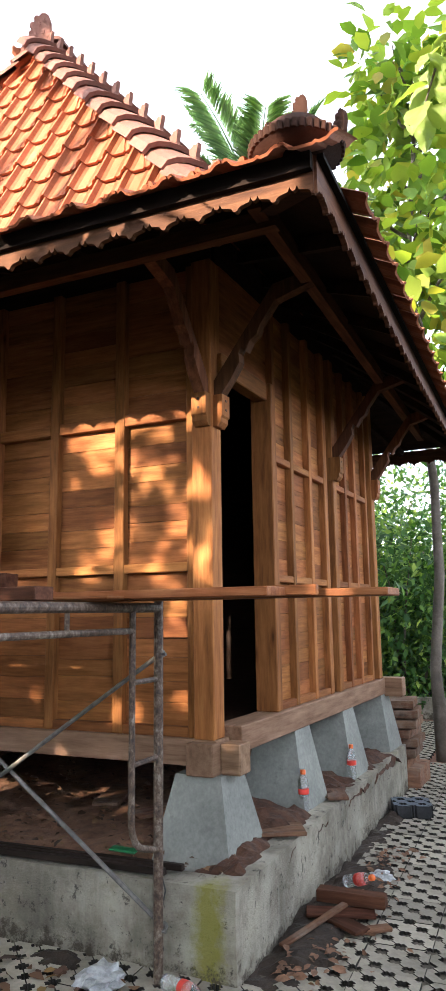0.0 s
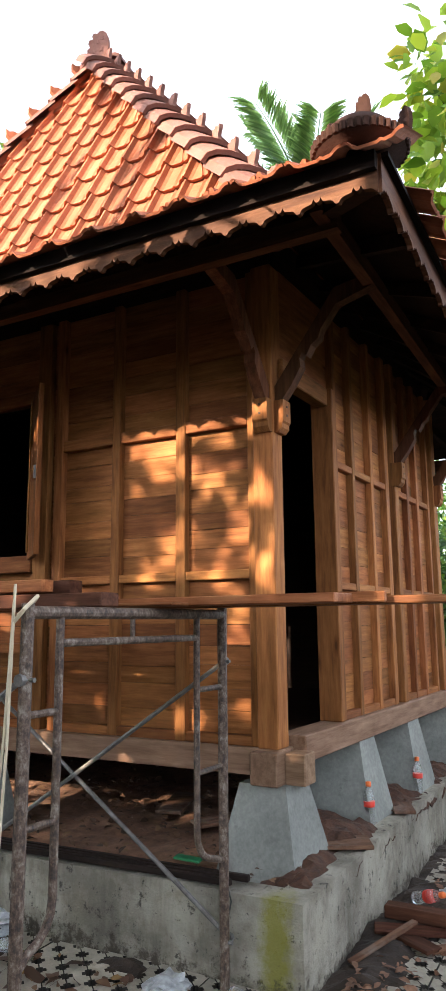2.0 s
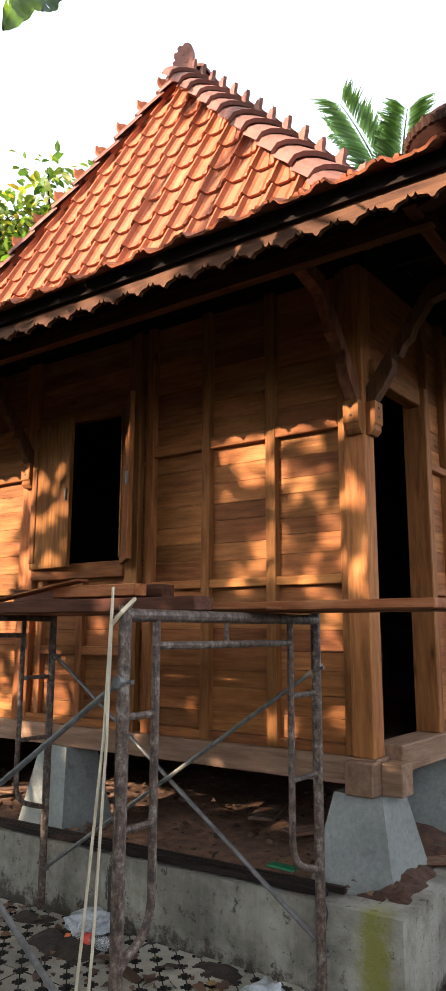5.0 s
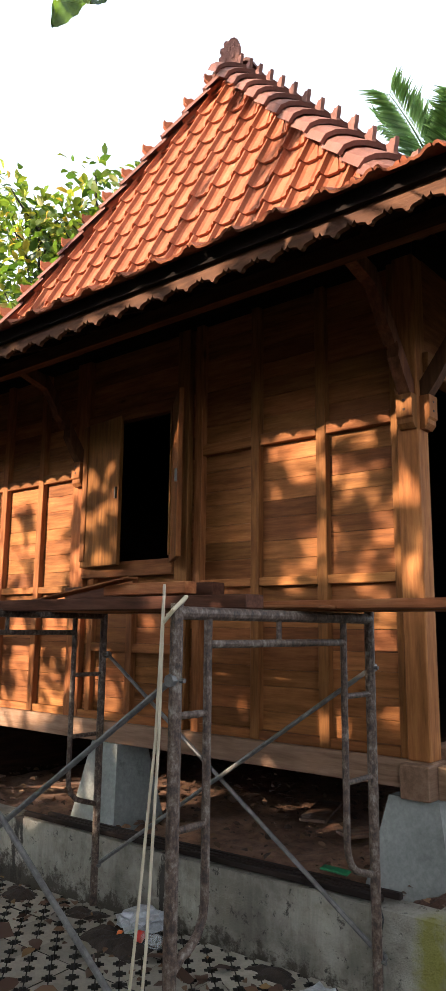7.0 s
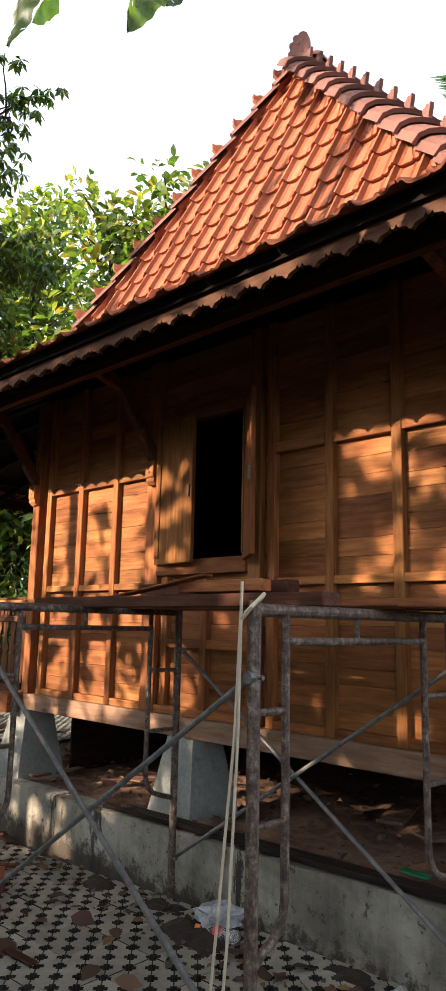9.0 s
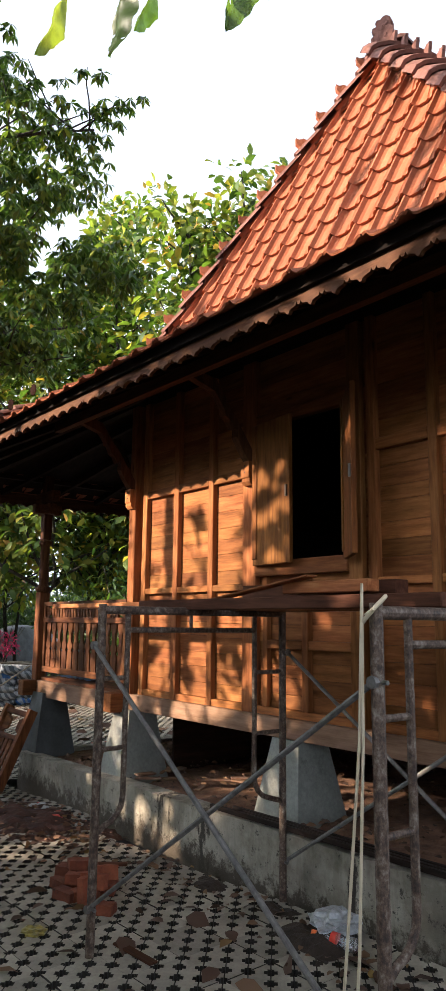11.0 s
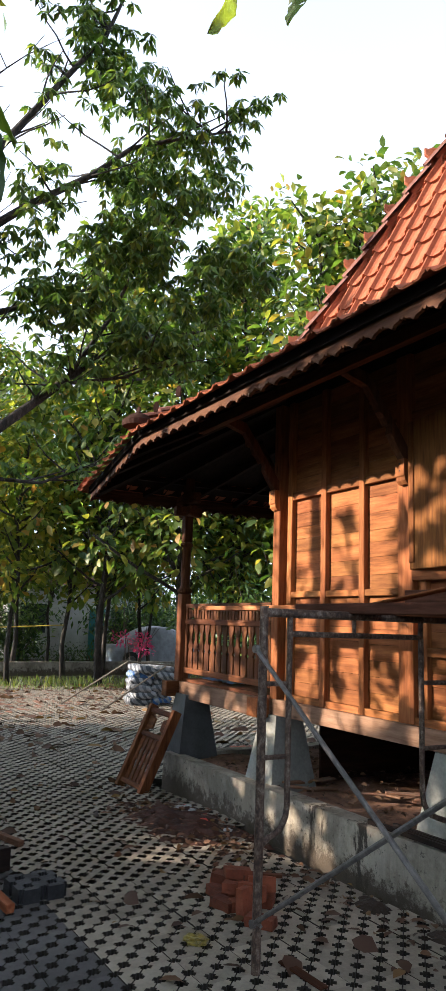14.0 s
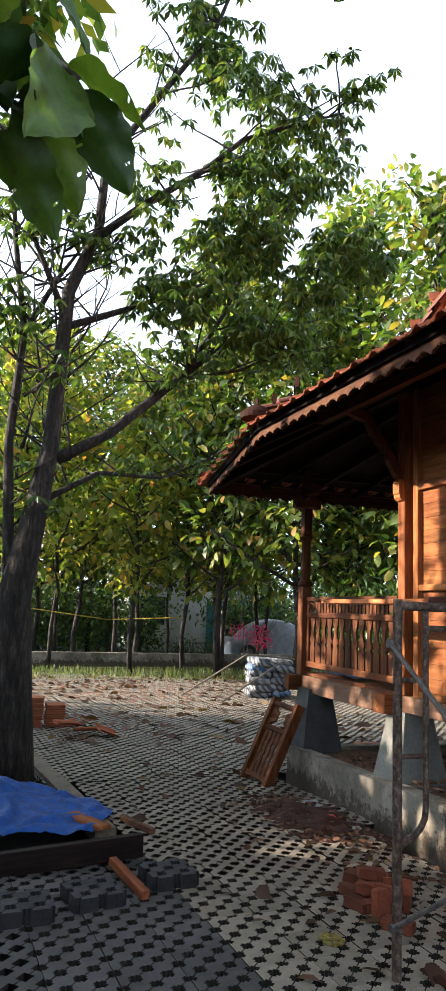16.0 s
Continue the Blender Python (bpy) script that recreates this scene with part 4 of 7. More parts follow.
def scaffold_frame(x, y_near, y_wall, base, top, label):
    """A ladder frame standing across the wall: two legs, top bar, inner bent tubes and rungs."""
    th = thing("scaffold_bay", label, "scaffold", (x, (y_near + y_wall) / 2, base), group="scaffold frames")
    for y in (y_near, y_wall):
        bm = bmesh.new()
        tube(bm, [(x, y, base), (x, y, top)], 0.0215, 12)
        part("leg", bm, rust, th)
    bm = bmesh.new()
    tube(bm, [(x, y_near, top - 0.03), (x, y_wall, top - 0.03)], 0.0215, 12)
    part("top_bar", bm, rust, th)
    for y, s in ((y_near, 1), (y_wall, -1)):
        bm = bmesh.new()
        yi = y + s * (0.15 if s > 0 else 0.215)
        pts = [(x, yi, top - 0.03), (x, yi, base + 0.70)]
        for a in (20, 40, 60, 80):
            pts.append((x, yi - s * 0.12 * (1 - math.cos(radians(a))), base + 0.70 - 0.13 * math.sin(radians(a))))
        pts.append((x, y + s * 0.01, base + 0.54))
        tube(bm, pts, 0.0145, 10)
        part("inner_tube", bm, rust, th)
        for z in (base + 0.93, base + 1.27):
            bm = bmesh.new()
            tube(bm, [(x, y, z), (x, yi, z)], 0.012, 8)
            part("rung", bm, rust, th)
        for z in (base + 0.21, base + 1.38):
            bm = bmesh.new()
            tube(bm, [(x, y, z), (x + 0.04, y, z)], 0.008, 6)
            part("lock_pin", bm, zinc, th)
    bm = bmesh.new()
    tube(bm, [(x, y_near + 0.15, top - 0.13), (x, y_wall - 0.215, top - 0.13)], 0.0145, 10)
    part("lower_bar", bm, rust, th)
    for k in (0.45,):
        bm = bmesh.new()
        y = y_near + (y_wall - y_near) * k
        tube(bm, [(x, y, top - 0.13), (x, y, top - 0.03)], 0.01, 8)
        part("strut", bm, rust, th)
    return th


SX1, SX2 = -0.055, -1.862
SN, SW_ = -1.77, -0.56
TOPZ = 1.62
scaffold_frame(SX1, SN, SW_, 0.0, TOPZ, "rusty steel scaffold frame standing on the paving")
scaffold_frame(SX2, SN, SW_, 0.0, TOPZ + 0.02, "rusty steel scaffold frame beside a brick pile")


def brace(p0, p1):
    th = thing("cross_brace", "thin grey steel cross brace of the scaffold", "scaffold brace", p0, group="scaffold braces")
    bm = bmesh.new()
    tube(bm, [p0, p1], 0.011, 8)
    part("rod", bm, zinc, th)
    for p in (p0, p1):
        bm = bmesh.new()
        tube(bm, [Vector(p) + Vector((0, -0.012, 0)), Vector(p) + Vector((0, 0.012, 0))], 0.02, 8)
        part("end_plate", bm, zinc, th)
    return th


for y, dy in ((SN, -0.02), (SW_, 0.02)):
    brace((SX1, y + dy, 1.38), (SX2, y + dy, 0.21))
    lift = 0.09 if y == SN else 0.0
    brace((SX1, y + dy * 2, 0.21 + lift), (SX2, y + dy * 2, 1.38 + 0.6 * lift))

# boards on the scaffold
def board(x0, x1, y0, y1, z, th_, mat=board_x, label="reddish scaffold board lying on the frames", turn=0.0):
    cx, cy = (x0 + x1) / 2, (y0 + y1) / 2
    m = pose(cx, cy, z, 0, 0, turn)
    bm = boxed(x0 - cx, x1 - cx, y0 - cy, y1 - cy, 0, th_, m=m)
    return tagged(part("scaffold_board", bm, mat, bevel=0.004), label, "board", group="scaffold boards")


board(-2.4, 1.06, -0.76, -0.56, TOPZ + 0.0, 0.03, turn=0.6)
board(-2.1, 0.68, -0.98, -0.80, TOPZ + 0.002, 0.036, turn=-0.8)
board(-1.7, 0.80, -0.795, -0.765, TOPZ + 0.006, 0.04, turn=-0.3, label="narrow reddish timber lying between scaffold boards")
board(-1.9, 0.05, -1.16, -1.02, TOPZ + 0.002, 0.012, turn=2.5, label="thin warped strip lying on scaffold boards")
board(-2.6, -0.4, -0.9, -0.84, TOPZ + 0.04, 0.01, turn=-1.6, label="thin warped strip lying on scaffold boards")
board(-4.6, -1.0, -0.80, -0.58, TOPZ + 0.037, 0.035, turn=1.0)


# ---- veranda ----
VX, VY = -6.34, -0.18
ver = thing("veranda", "open wooden veranda floor beside the plank house", "veranda", (-5.3, 0, 0.76), kind="structure")
part("edge_beam", boxed(VX + 0.06, -4.40, VY - 0.05, VY + 0.06, 0.74, 0.91), sill_x, ver, bevel=0.006)
part("side_beam", boxed(VX - 0.07, VX + 0.06, VY - 0.2, 3.1, 0.75, 0.91), porch_y, ver, bevel=0.006)
part("floor_boards", boxed(VX, -4.44, VY, 3.1, 0.91, 0.94), porch_x, ver)


def veranda_post(x, y):
    th = thing("veranda_post", "turned teak veranda post with a square foot", "post", (x, y, 0.92), group="veranda posts", kind="structure")
    part("shaft", boxed(x - 0.06, x + 0.06, y - 0.06, y + 0.06, 0.91, 1.86), porch_z, th, bevel=0.008)
    bm = bmesh.new()
    lathe(bm, [(0.06, 1.86), (0.085, 1.88), (0.085, 1.91), (0.06, 1.93), (0.05, 1.96), (0.056, 2.1), (0.05, 2.38), (0.07, 2.4), (0.072, 2.43), (0.05, 2.45)], 16, (x, y, 0))
    part("turned_middle", bm, porch_z, th, smooth=True)
    part("upper_shaft", boxed(x - 0.05, x + 0.05, y - 0.05, y + 0.05, 2.45, 3.3), porch_z, th, bevel=0.008)
    bm = bmesh.new()
    box(bm, x - 0.16, x + 0.16, y - 0.05, y + 0.05, 2.74, 2.86)
    box(bm, x - 0.05, x + 0.05, y - 0.16, y + 0.16, 2.745, 2.855)
    box(bm, x - 0.24, x + 0.24, y - 0.05, y + 0.05, 2.88, 3.0)
    part("capital", bm, porch_x, th, bevel=0.01)
    return th


veranda_post(VX, VY)
veranda_post(VX, 3.0)


def railing(x0, x1, y, z0, z1):
    th = thing("veranda_railing", "teak railing with cut-out flat balusters", "railing", ((x0 + x1) / 2, y, z0), kind="structure")
    for za, zb in ((z1 - 0.045, z1), (z1 - 0.22, z1 - 0.165), (z0, z0 + 0.06)):
        part("rail", boxed(x0, x1, y - 0.03, y + 0.03, za, zb), porch_x, th, bevel=0.004)
    for x in (x0, x1 - 0.05):
        part("rail_post", boxed(x, x + 0.05, y - 0.025, y + 0.025, z0 + 0.06, z1 - 0.045), porch_z, th, bevel=0.004)
    n = 13
    w = (x1 - x0 - 0.1) / n
    h = z1 - 0.22 - z0 - 0.06
    half = [(0.40, 0), (0.41, 0.3), (0.38, 0.36), (0.25, 0.41), (0.40, 0.46), (0.42, 0.5), (0.40, 0.54), (0.25, 0.59), (0.21, 0.66), (0.22, 0.78), (0.36, 0.86), (0.40, 0.92), (0.40, 1.0)]
    outline = [(-a * w, b * h) for a, b in half] + [(a * w, b * h) for a, b in half[::-1]]
    bm = bmesh.new()
    prism(bm, outline[::-1], 0.018, Matrix.Translation((0, -0.009, 0)))
    me = mesh_of("baluster", bm, porch_z)
    for k in range(n):
        link("baluster", me, th, m=Matrix.Translation((x0 + 0.05 + (k + 0.5) * w, y, z0 + 0.06)))
    n2 = 22
    w2 = (x1 - x0 - 0.34) / n2
    me2 = mesh_of("spindle", boxed(-w2 * 0.36, w2 * 0.36, -0.009, 0.009, 0, 0.12), porch_z)
    for k in range(n2):
        link("spindle", me2, th, m=Matrix.Translation((x0 + 0.17 + (k + 0.5) * w2, y, z1 - 0.165)))
    for x, s in ((x0 + 0.05, 1), (x1 - 0.05, -1)):
        bm = bmesh.new()
        prism(bm, [(0, 0), (0.11 * s, 0.03), (0.11 * s, 0.09), (0, 0.12)], 0.02, Matrix.Translation((x, y - 0.01, z1 - 0.165)))
        part("corner_panel", bm, porch_z, th)
    return th


railing(VX + 0.07, -4.43, VY + 0.02, 1.0, 1.75)

# ---- paving of grass blocks ----
old_paver = rough_stone("weathered_paver", (0.20, 0.178, 0.142), (0.35, 0.312, 0.25), 2.0, bumps=0.5, spread=0.2, stain=(0.12, 0.09, 0.065), stain_at=0.62)
new_paver = rough_stone("new_dark_paver", (0.073, 0.071, 0.071), (0.128, 0.124, 0.123), 3.0, bumps=0.5, spread=0.16)
PS = 0.295


def clip_square(poly, lo, hi):
    """A convex outline cut to a square."""
    for axis in (0, 1):
        for bound, keep in ((lo, 1), (hi, -1)):
            out = []
            for k, p in enumerate(poly):
                q = poly[(k + 1) % len(poly)]
                dp, dq = keep * (p[axis] - bound), keep * (q[axis] - bound)
                if dp >= 0:
                    out.append(p)
                if (dp > 0) != (dq > 0) and dp != dq:
                    f = dp / (dp - dq)
                    out.append((p[0] + (q[0] - p[0]) * f, p[1] + (q[1] - p[1]) * f))
            poly = out
            if len(poly) < 3:
                return []
    return poly


def paver_mesh(mat, h, name="paver", fine=True, side=None):
    """A square grass block: diagonal bars with notches that leave rows of cross-shaped holes."""
    P = PS - 0.005
    w = P / (2 * math.sqrt(2))
    q, dep, g = 0.031, 0.028, 0.003
    vs, fs = [], []
    for k in range(4):
        for n in range(-3, 4):
            c = n * w
            if fine:
                cols = ((c - q, c - q * 0.5, dep * 0.45), (c - q * 0.5, c + q * 0.5, dep), (c + q * 0.5, c + q, dep * 0.45), (c + q, c + w - q, 0.0))
            else:
                cols = ((c - q, c + q, dep * 0.9), (c + q, c + w - q, 0.0))
            for u0, u1, d in cols:
                v0, v1 = k * w + g + d, (k + 1) * w - g - d
                quad = [((v + u) / math.sqrt(2), (v - u) / math.sqrt(2)) for u, v in ((u0, v0), (u0, v1), (u1, v1), (u1, v0))]
                ring = clip_square(quad, 0.0, P)
                if len(ring) < 3:
                    continue
                base, m = len(vs), len(ring)
                vs.extend((x - P / 2, y - P / 2, 0.0) for x, y in ring)
                vs.extend((x - P / 2, y - P / 2, -h) for x, y in ring)
                fs.append(tuple(range(base, base + m)))
                for i in range(m):
                    j = (i + 1) % m
                    if not fine and abs(ring[i][0] + ring[i][1] - ring[j][0] - ring[j][1]) > 1e-6:
                        continue
                    fs.append((base + i, base + m + i, base + m + j, base + j))
    me = bpy.data.meshes.new(name)
    me.from_pydata(vs, [], fs)
    bm = bmesh.new()
    bm.from_mesh(me)
    bmesh.ops.recalc_face_normals(bm, faces=bm.faces)
    bm.to_mesh(me)
    bm.free()
    me.materials.append(mat)
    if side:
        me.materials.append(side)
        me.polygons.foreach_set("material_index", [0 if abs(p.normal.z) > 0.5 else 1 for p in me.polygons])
    return me


# Side faces of the blocks: soil stain plus the shade of the holes, as one colour.
stained = rough_stone("soil_and_shade_sides", (0.012, 0.010, 0.008), (0.04, 0.034, 0.027), 5.0, bumps=0.5)
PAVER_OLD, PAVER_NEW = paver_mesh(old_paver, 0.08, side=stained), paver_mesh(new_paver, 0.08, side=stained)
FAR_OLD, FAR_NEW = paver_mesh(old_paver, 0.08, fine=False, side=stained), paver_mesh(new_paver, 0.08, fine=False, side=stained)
paving = thing("paving", "weathered grey concrete grass-block paving with leaf litter", "paving", (-3, -1.5, 0), kind="structure")


def in_bed(x, y):
    """The planting bed round the big tree."""
    return x < -4.3 and y < -2.55 + 0.10 * (x + 4.3) and x > -8.2


def paved(x, y):
    if PL_W - 0.12 < x < PL_E + 0.12 - 0.03 * max(y, 0) and -0.55 < y < PL_N + 0.1:
        return False
    if in_bed(x, y):
        return False
    if x > 0 and y > 4.7 or y > 7.5:
        return False
    return -17.5 + 0.25 * y < x < 6


batches = {"old": ([], [], []), "new": ([], [], [])}
LAY = radians(3.7)
for i in range(-54, 40):
    for j in range(-10, 36):
        u, v = (i + 0.5) * PS, (j + 0.5) * PS
        x, y = -2.71 + u * math.cos(LAY) - v * math.sin(LAY), -2.668 + u * math.sin(LAY) + v * math.cos(LAY)
        if not paved(x, y) or (j < -8 and x > -8):
            continue
        fresh = j <= 0 and -3.75 < x < 3
        me = PAVER_NEW if fresh else PAVER_OLD
        z = ground_z(x, y) + rnd.uniform(-0.004, 0.004)
        m = pose(x, y, z, rnd.uniform(-0.35, 0.35), rnd.uniform(-0.35, 0.35), 3.7 + rnd.uniform(-0.5, 0.5))
        near = (-3.4 < x < 1.2 and -2.34 < y < -0.4) or (0.2 < x < 1.1 and -0.4 <= y < 2.8) or (fresh and -3.6 < x < -1.6 and y > -3.3)
        if near:
            link("paver", me, paving, m=m)
        else:
            vs, fs, slots = batches["new" if fresh else "old"]
            base = len(vs)
            R = np.array(m.to_3x3())
            me = FAR_NEW if fresh else FAR_OLD
            co = np.array([v.co for v in me.vertices]) @ R.T + np.array(m.translation)
            vs.extend(co.tolist())
            fs.extend(tuple(a + base for a in p.vertices) for p in me.polygons)
            slots.extend(p.material_index for p in me.polygons)
for key, (vs, fs, slots) in batches.items():
    me = bpy.data.meshes.new("paver_field")
    me.from_pydata(vs, [], fs)
    me.materials.append(old_paver if key == "old" else new_paver)
    me.materials.append(stained)
    me.polygons.foreach_set("material_index", slots)
    tagged(link("paver_field", me, paving), kind="stuff")

wet_paver = rough_stone("damp_dark_concrete", (0.03, 0.031, 0.035), (0.075, 0.077, 0.083), 5.0, bumps=0.5)
# Sides of loose blocks, with their heavy shading put into the colour.
shade_side = rough_stone("shaded_concrete_side", (0.012, 0.012, 0.014), (0.035, 0.035, 0.038), 5.0, bumps=0.5)
for x, y, turn in ((-3.10, -2.90, 12), (-3.33, -2.42, 8), (-2.98, -3.28, 4)):
    ob = new("loose_paver", paver_mesh(wet_paver, 0.078, "loose_paver", side=shade_side))
    ob.matrix_basis = pose(x, y, 0.082 + ground_z(x, y), 0, 0, turn)
    tagged(ob, "dark loose grass block lying on new paving", "paver", group="loose grass blocks")
ob = new("loose_paver", paver_mesh(plain("blue_grey_concrete", (0.075, 0.09, 0.115), 0.85), 0.09, "loose_paver", side=shade_side))
ob.matrix_basis = pose(0.36, 2.52, 0.095, 0, 0, 20)
tagged(ob, "blue-grey loose grass block on the paving", "paver", group="loose grass blocks")

washed = rough_stone("washed_in_soil", (0.045, 0.037, 0.028), (0.12, 0.10, 0.075), 6.0, bumps=0.9, fine_scale=45)
bm = bmesh.new()
g = [[bm.verts.new((0.26 + 3.2 * i / 32, -0.4 + 5.0 * j / 50, -0.016 + 0.012 * noise.noise(Vector((i * 0.7, j * 0.7, 9))))) for j in range(51)] for i in range(33)]
for i in range(32):
    for j in range(50):
        bm.faces.new((g[i][j], g[i + 1][j], g[i + 1][j + 1], g[i][j + 1]))
tagged(part("joint_fill", bm, washed, smooth=True), "grey-brown soil washed into the paving joints", "soil", kind="stuff")

# ---- clutter ----
brick_mat = rough_stone("red_brick", (0.12, 0.030, 0.014), (0.26, 0.075, 0.034), 6.0, spread=0.4, bumps=0.9, stain=(0.05, 0.03, 0.02), stain_at=0.58)


def brick(x, y, z, rx, ry, rz):
    bm = boxed(-0.078, 0.078, -0.040, 0.040, -0.026, 0.026)
    bmesh.ops.subdivide_edges(bm, edges=bm.edges[:], cuts=2, use_grid_fill=True)
    for v in bm.verts:
        v.co += Vector((noise.noise(v.co * 20 + Vector((x * 9, y * 7, z)))) for _ in range(3)) * 0.005
    ob = part("brick", bm, brick_mat, m=pose(x, y, z + ground_z(x, y), rx, ry, rz))
    return tagged(ob, "orange-red clay brick in a loose pile", "brick", group="brick pile")


for b in ((-3.00, -1.36, 0.03, 0, 0, 12), (-2.86, -1.28, 0.03, 0, 0, -62), (-2.88, -1.45, 0.03, 0, 0, 8), (-2.74, -1.36, 0.03, 0, 0, 58), (-2.62, -1.24, 0.03, 0, 0, -38), (-2.60, -1.42, 0.03, 0, 0, 80),
          (-2.93, -1.38, 0.083, 3, 0, 30), (-2.80, -1.27, 0.083, 0, 4, -15), (-2.73, -1.40, 0.083, -3, 0, 50), (-2.67, -1.25, 0.10, 78, 0, 62), (-2.56, -1.38, 0.10, 85, 0, 35), (-2.66, -1.52, 0.03, 0, 0, 16), (-2.45, -1.49, 0.082, 0, 84, 20), (-2.82, -1.35, 0.136, 0, 5, 75), (-2.30, -1.46, 0.03, 0, 0, 40)):
    brick(-2.75 + 0.88 * (b[0] + 2.75), -1.38 + 0.94 * (b[1] + 1.38), *b[2:])


aged_red = wood("old_red_timber", 0, (0.035, 0.014, 0.008), (0.075, 0.03, 0.017), (0.12, 0.055, 0.032), rough=0.8, spread=0.3)


def plank(x, y, z, l, w, h, rz, label, ry=0, rx=0, mat=None, name="plank_offcut", group=""):
    ob = part(name, boxed(-l / 2, l / 2, -w / 2, w / 2, -h / 2, h / 2), mat or waste_wood, bevel=0.004, m=pose(x, y, z + ground_z(x, y), rx, ry, rz))
    return tagged(ob, label, "wood offcut", group=group)


# waste wood along the east side of the plinth
plank(0.49, 0.48, 0.085, 0.36, 0.085, 0.06, 4, "dark reddish timber offcut on a heap of debris", mat=aged_red)
plank(0.41, 0.13, 0.065, 0.45, 0.04, 0.016, 65, "thin weathered stick leaning on debris", ry=-10)
plank(0.46, 0.38, 0.04, 0.35, 0.11, 0.02, 20, "dark broken board among debris", mat=aged_red)
plank(0.52, 0.28, 0.03, 0.24, 0.10, 0.018, -30, "dark broken board among debris", mat=aged_red)
plank(0.66, 0.30, 0.022, 0.16, 0.06, 0.02, 40, "short pale offcut on the paving")
plank(0.17, 1.26, 0.40, 0.24, 0.13, 0.02, -65, "brown board offcut on the plinth")
plank(0.12, 0.37, 0.405, 0.30, 0.2, 0.02, 30, "brown board offcut on the plinth soil")
plank(-1.1, 0.62, 0.42, 0.16, 0.5, 0.02, 20, "loose board on soil under the house")
plank(-0.62, 0.5, 0.41, 0.5, 0.15, 0.02, 60, "loose board on soil under the house")
for k in range(14):
    plank(-3.9 + rnd.uniform(-0.7, 0.9), -0.05 + rnd.uniform(-0.2, 0.5), plinth_top(-3.9) + 0.02 + rnd.uniform(0, 0.03) + 0.05, rnd.uniform(0.12, 0.35), rnd.uniform(0.04, 0.09), 0.015, rnd.uniform(0, 180), "thin brown wood offcut on the plinth", group="plinth offcuts", mat=waste_wood)
black_bar = wood("blackened_timber", 0, (0.008, 0.006, 0.005), (0.016, 0.011, 0.009), (0.03, 0.02, 0.015), rough=0.6)
# long bars on the front edge of the plinth
for k, (x0, x1, y) in enumerate(((-2.75, -0.10, -0.425), (-2.45, -0.15, -0.385), (-2.6, -0.05, -0.345))):
    x = (x0 + x1) / 2
    plank(x, y, plinth_top(x) + 0.022 - ground_z(x, y), x1 - x0, 0.028, 0.03, 0.0, "long dark timber strip lying on the plinth", ry=-1.68, mat=black_bar, name="timber_strip", group="timber strips")
# timber on the scaffold deck below the window
plank(-1.28, -1.20, TOPZ + 0.028, 2.16, 0.12, 0.056, 0.6, "dark reddish squared timber along the scaffold deck", mat=aged_red, name="timber")
plank(-1.50, -0.62, TOPZ + 0.115, 1.18, 0.10, 0.085, 2, "dark squared timber on the scaffold deck", mat=aged_red, name="timber")
plank(-1.27, -0.76, TOPZ + 0.125, 0.62, 0.09, 0.062, 1, "squared reddish timber on the scaffold deck", mat=board_x, name="timber")
plank(-1.72, -0.86, TOPZ + 0.13, 0.78, 0.09, 0.012, 8, "thin board leaning on scaffold timbers", mat=board_x, name="thin_board", ry=-9)
# stack of offcuts behind the house corner
for k in range(7):
    plank(0.02 + rnd.uniform(-0.05, 0.05), 3.62 + rnd.uniform(-0.06, 0.06), 0.20 + k * 0.085, 0.34, 0.45, 0.07, rnd.uniform(-9, 9), "weathered timber offcut in a stack", group="offcut stack", name="timber_block")
tagged(part("stack_base", boxed(-0.2, 0.25, 3.4, 3.85, -0.05, 0.165), waste_wood), "dark timber block under the offcut stack", "timber")
tagged(part("beam_end", boxed(-0.05, 0.20, 3.1, 3.24, 0.82, 0.98), sill_x, bevel=0.006), "squared raw beam end at the back corner", "beam")

# leaning railing panel
def leaning_panel():
    th = thing("railing_panel", "loose teak railing panel leaning on the plinth", "railing panel", (-6.1, -0.8, ground_z(-6.1, -0.8)))
    m = pose(-6.31, -0.86, ground_z(-6.3, -0.9) - 0.01, -24, 3, 9)
    w, h = 0.50, 0.88
    for x0, x1 in ((0, 0.055), (w - 0.055, w)):
        part("stile", boxed(x0, x1, -0.05, 0.05, 0, h, m=m), porch_z, th, bevel=0.004)
    for z0 in (0.05, h - 0.33, h - 0.08):
        part("rail", boxed(0.055, w - 0.055, -0.035, 0.035, z0, z0 + 0.05, m=m), porch_x, th, bevel=0.004)
    slat = [(0.030, 0.0), (0.030, 0.10), (0.020, 0.14), (0.020, 0.19), (0.030, 0.225), (0.020, 0.26), (0.020, 0.31), (0.030, 0.35), (0.030, 0.45)]
    outline = [(-x, z) for x, z in slat] + [(x, z) for x, z in slat[::-1]]
    for k in range(5):
        bm = bmesh.new()
        prism(bm, outline[::-1], 0.018, m @ Matrix.Translation((0.095 + k * 0.0775, -0.009, 0.10)))
        part("slat", bm, porch_z, th)
    for x0, s_ in ((0.055, 1), (w - 0.055, -1)):
        bm = bmesh.new()
        prism(bm, [(0, 0), (0.12 * s_, 0.05), (0.12 * s_, 0.15), (0, 0.20)], 0.02, m @ Matrix.Translation((x0, -0.01, h - 0.28)))
        part("cutout_panel", bm, porch_x, th)


leaning_panel()

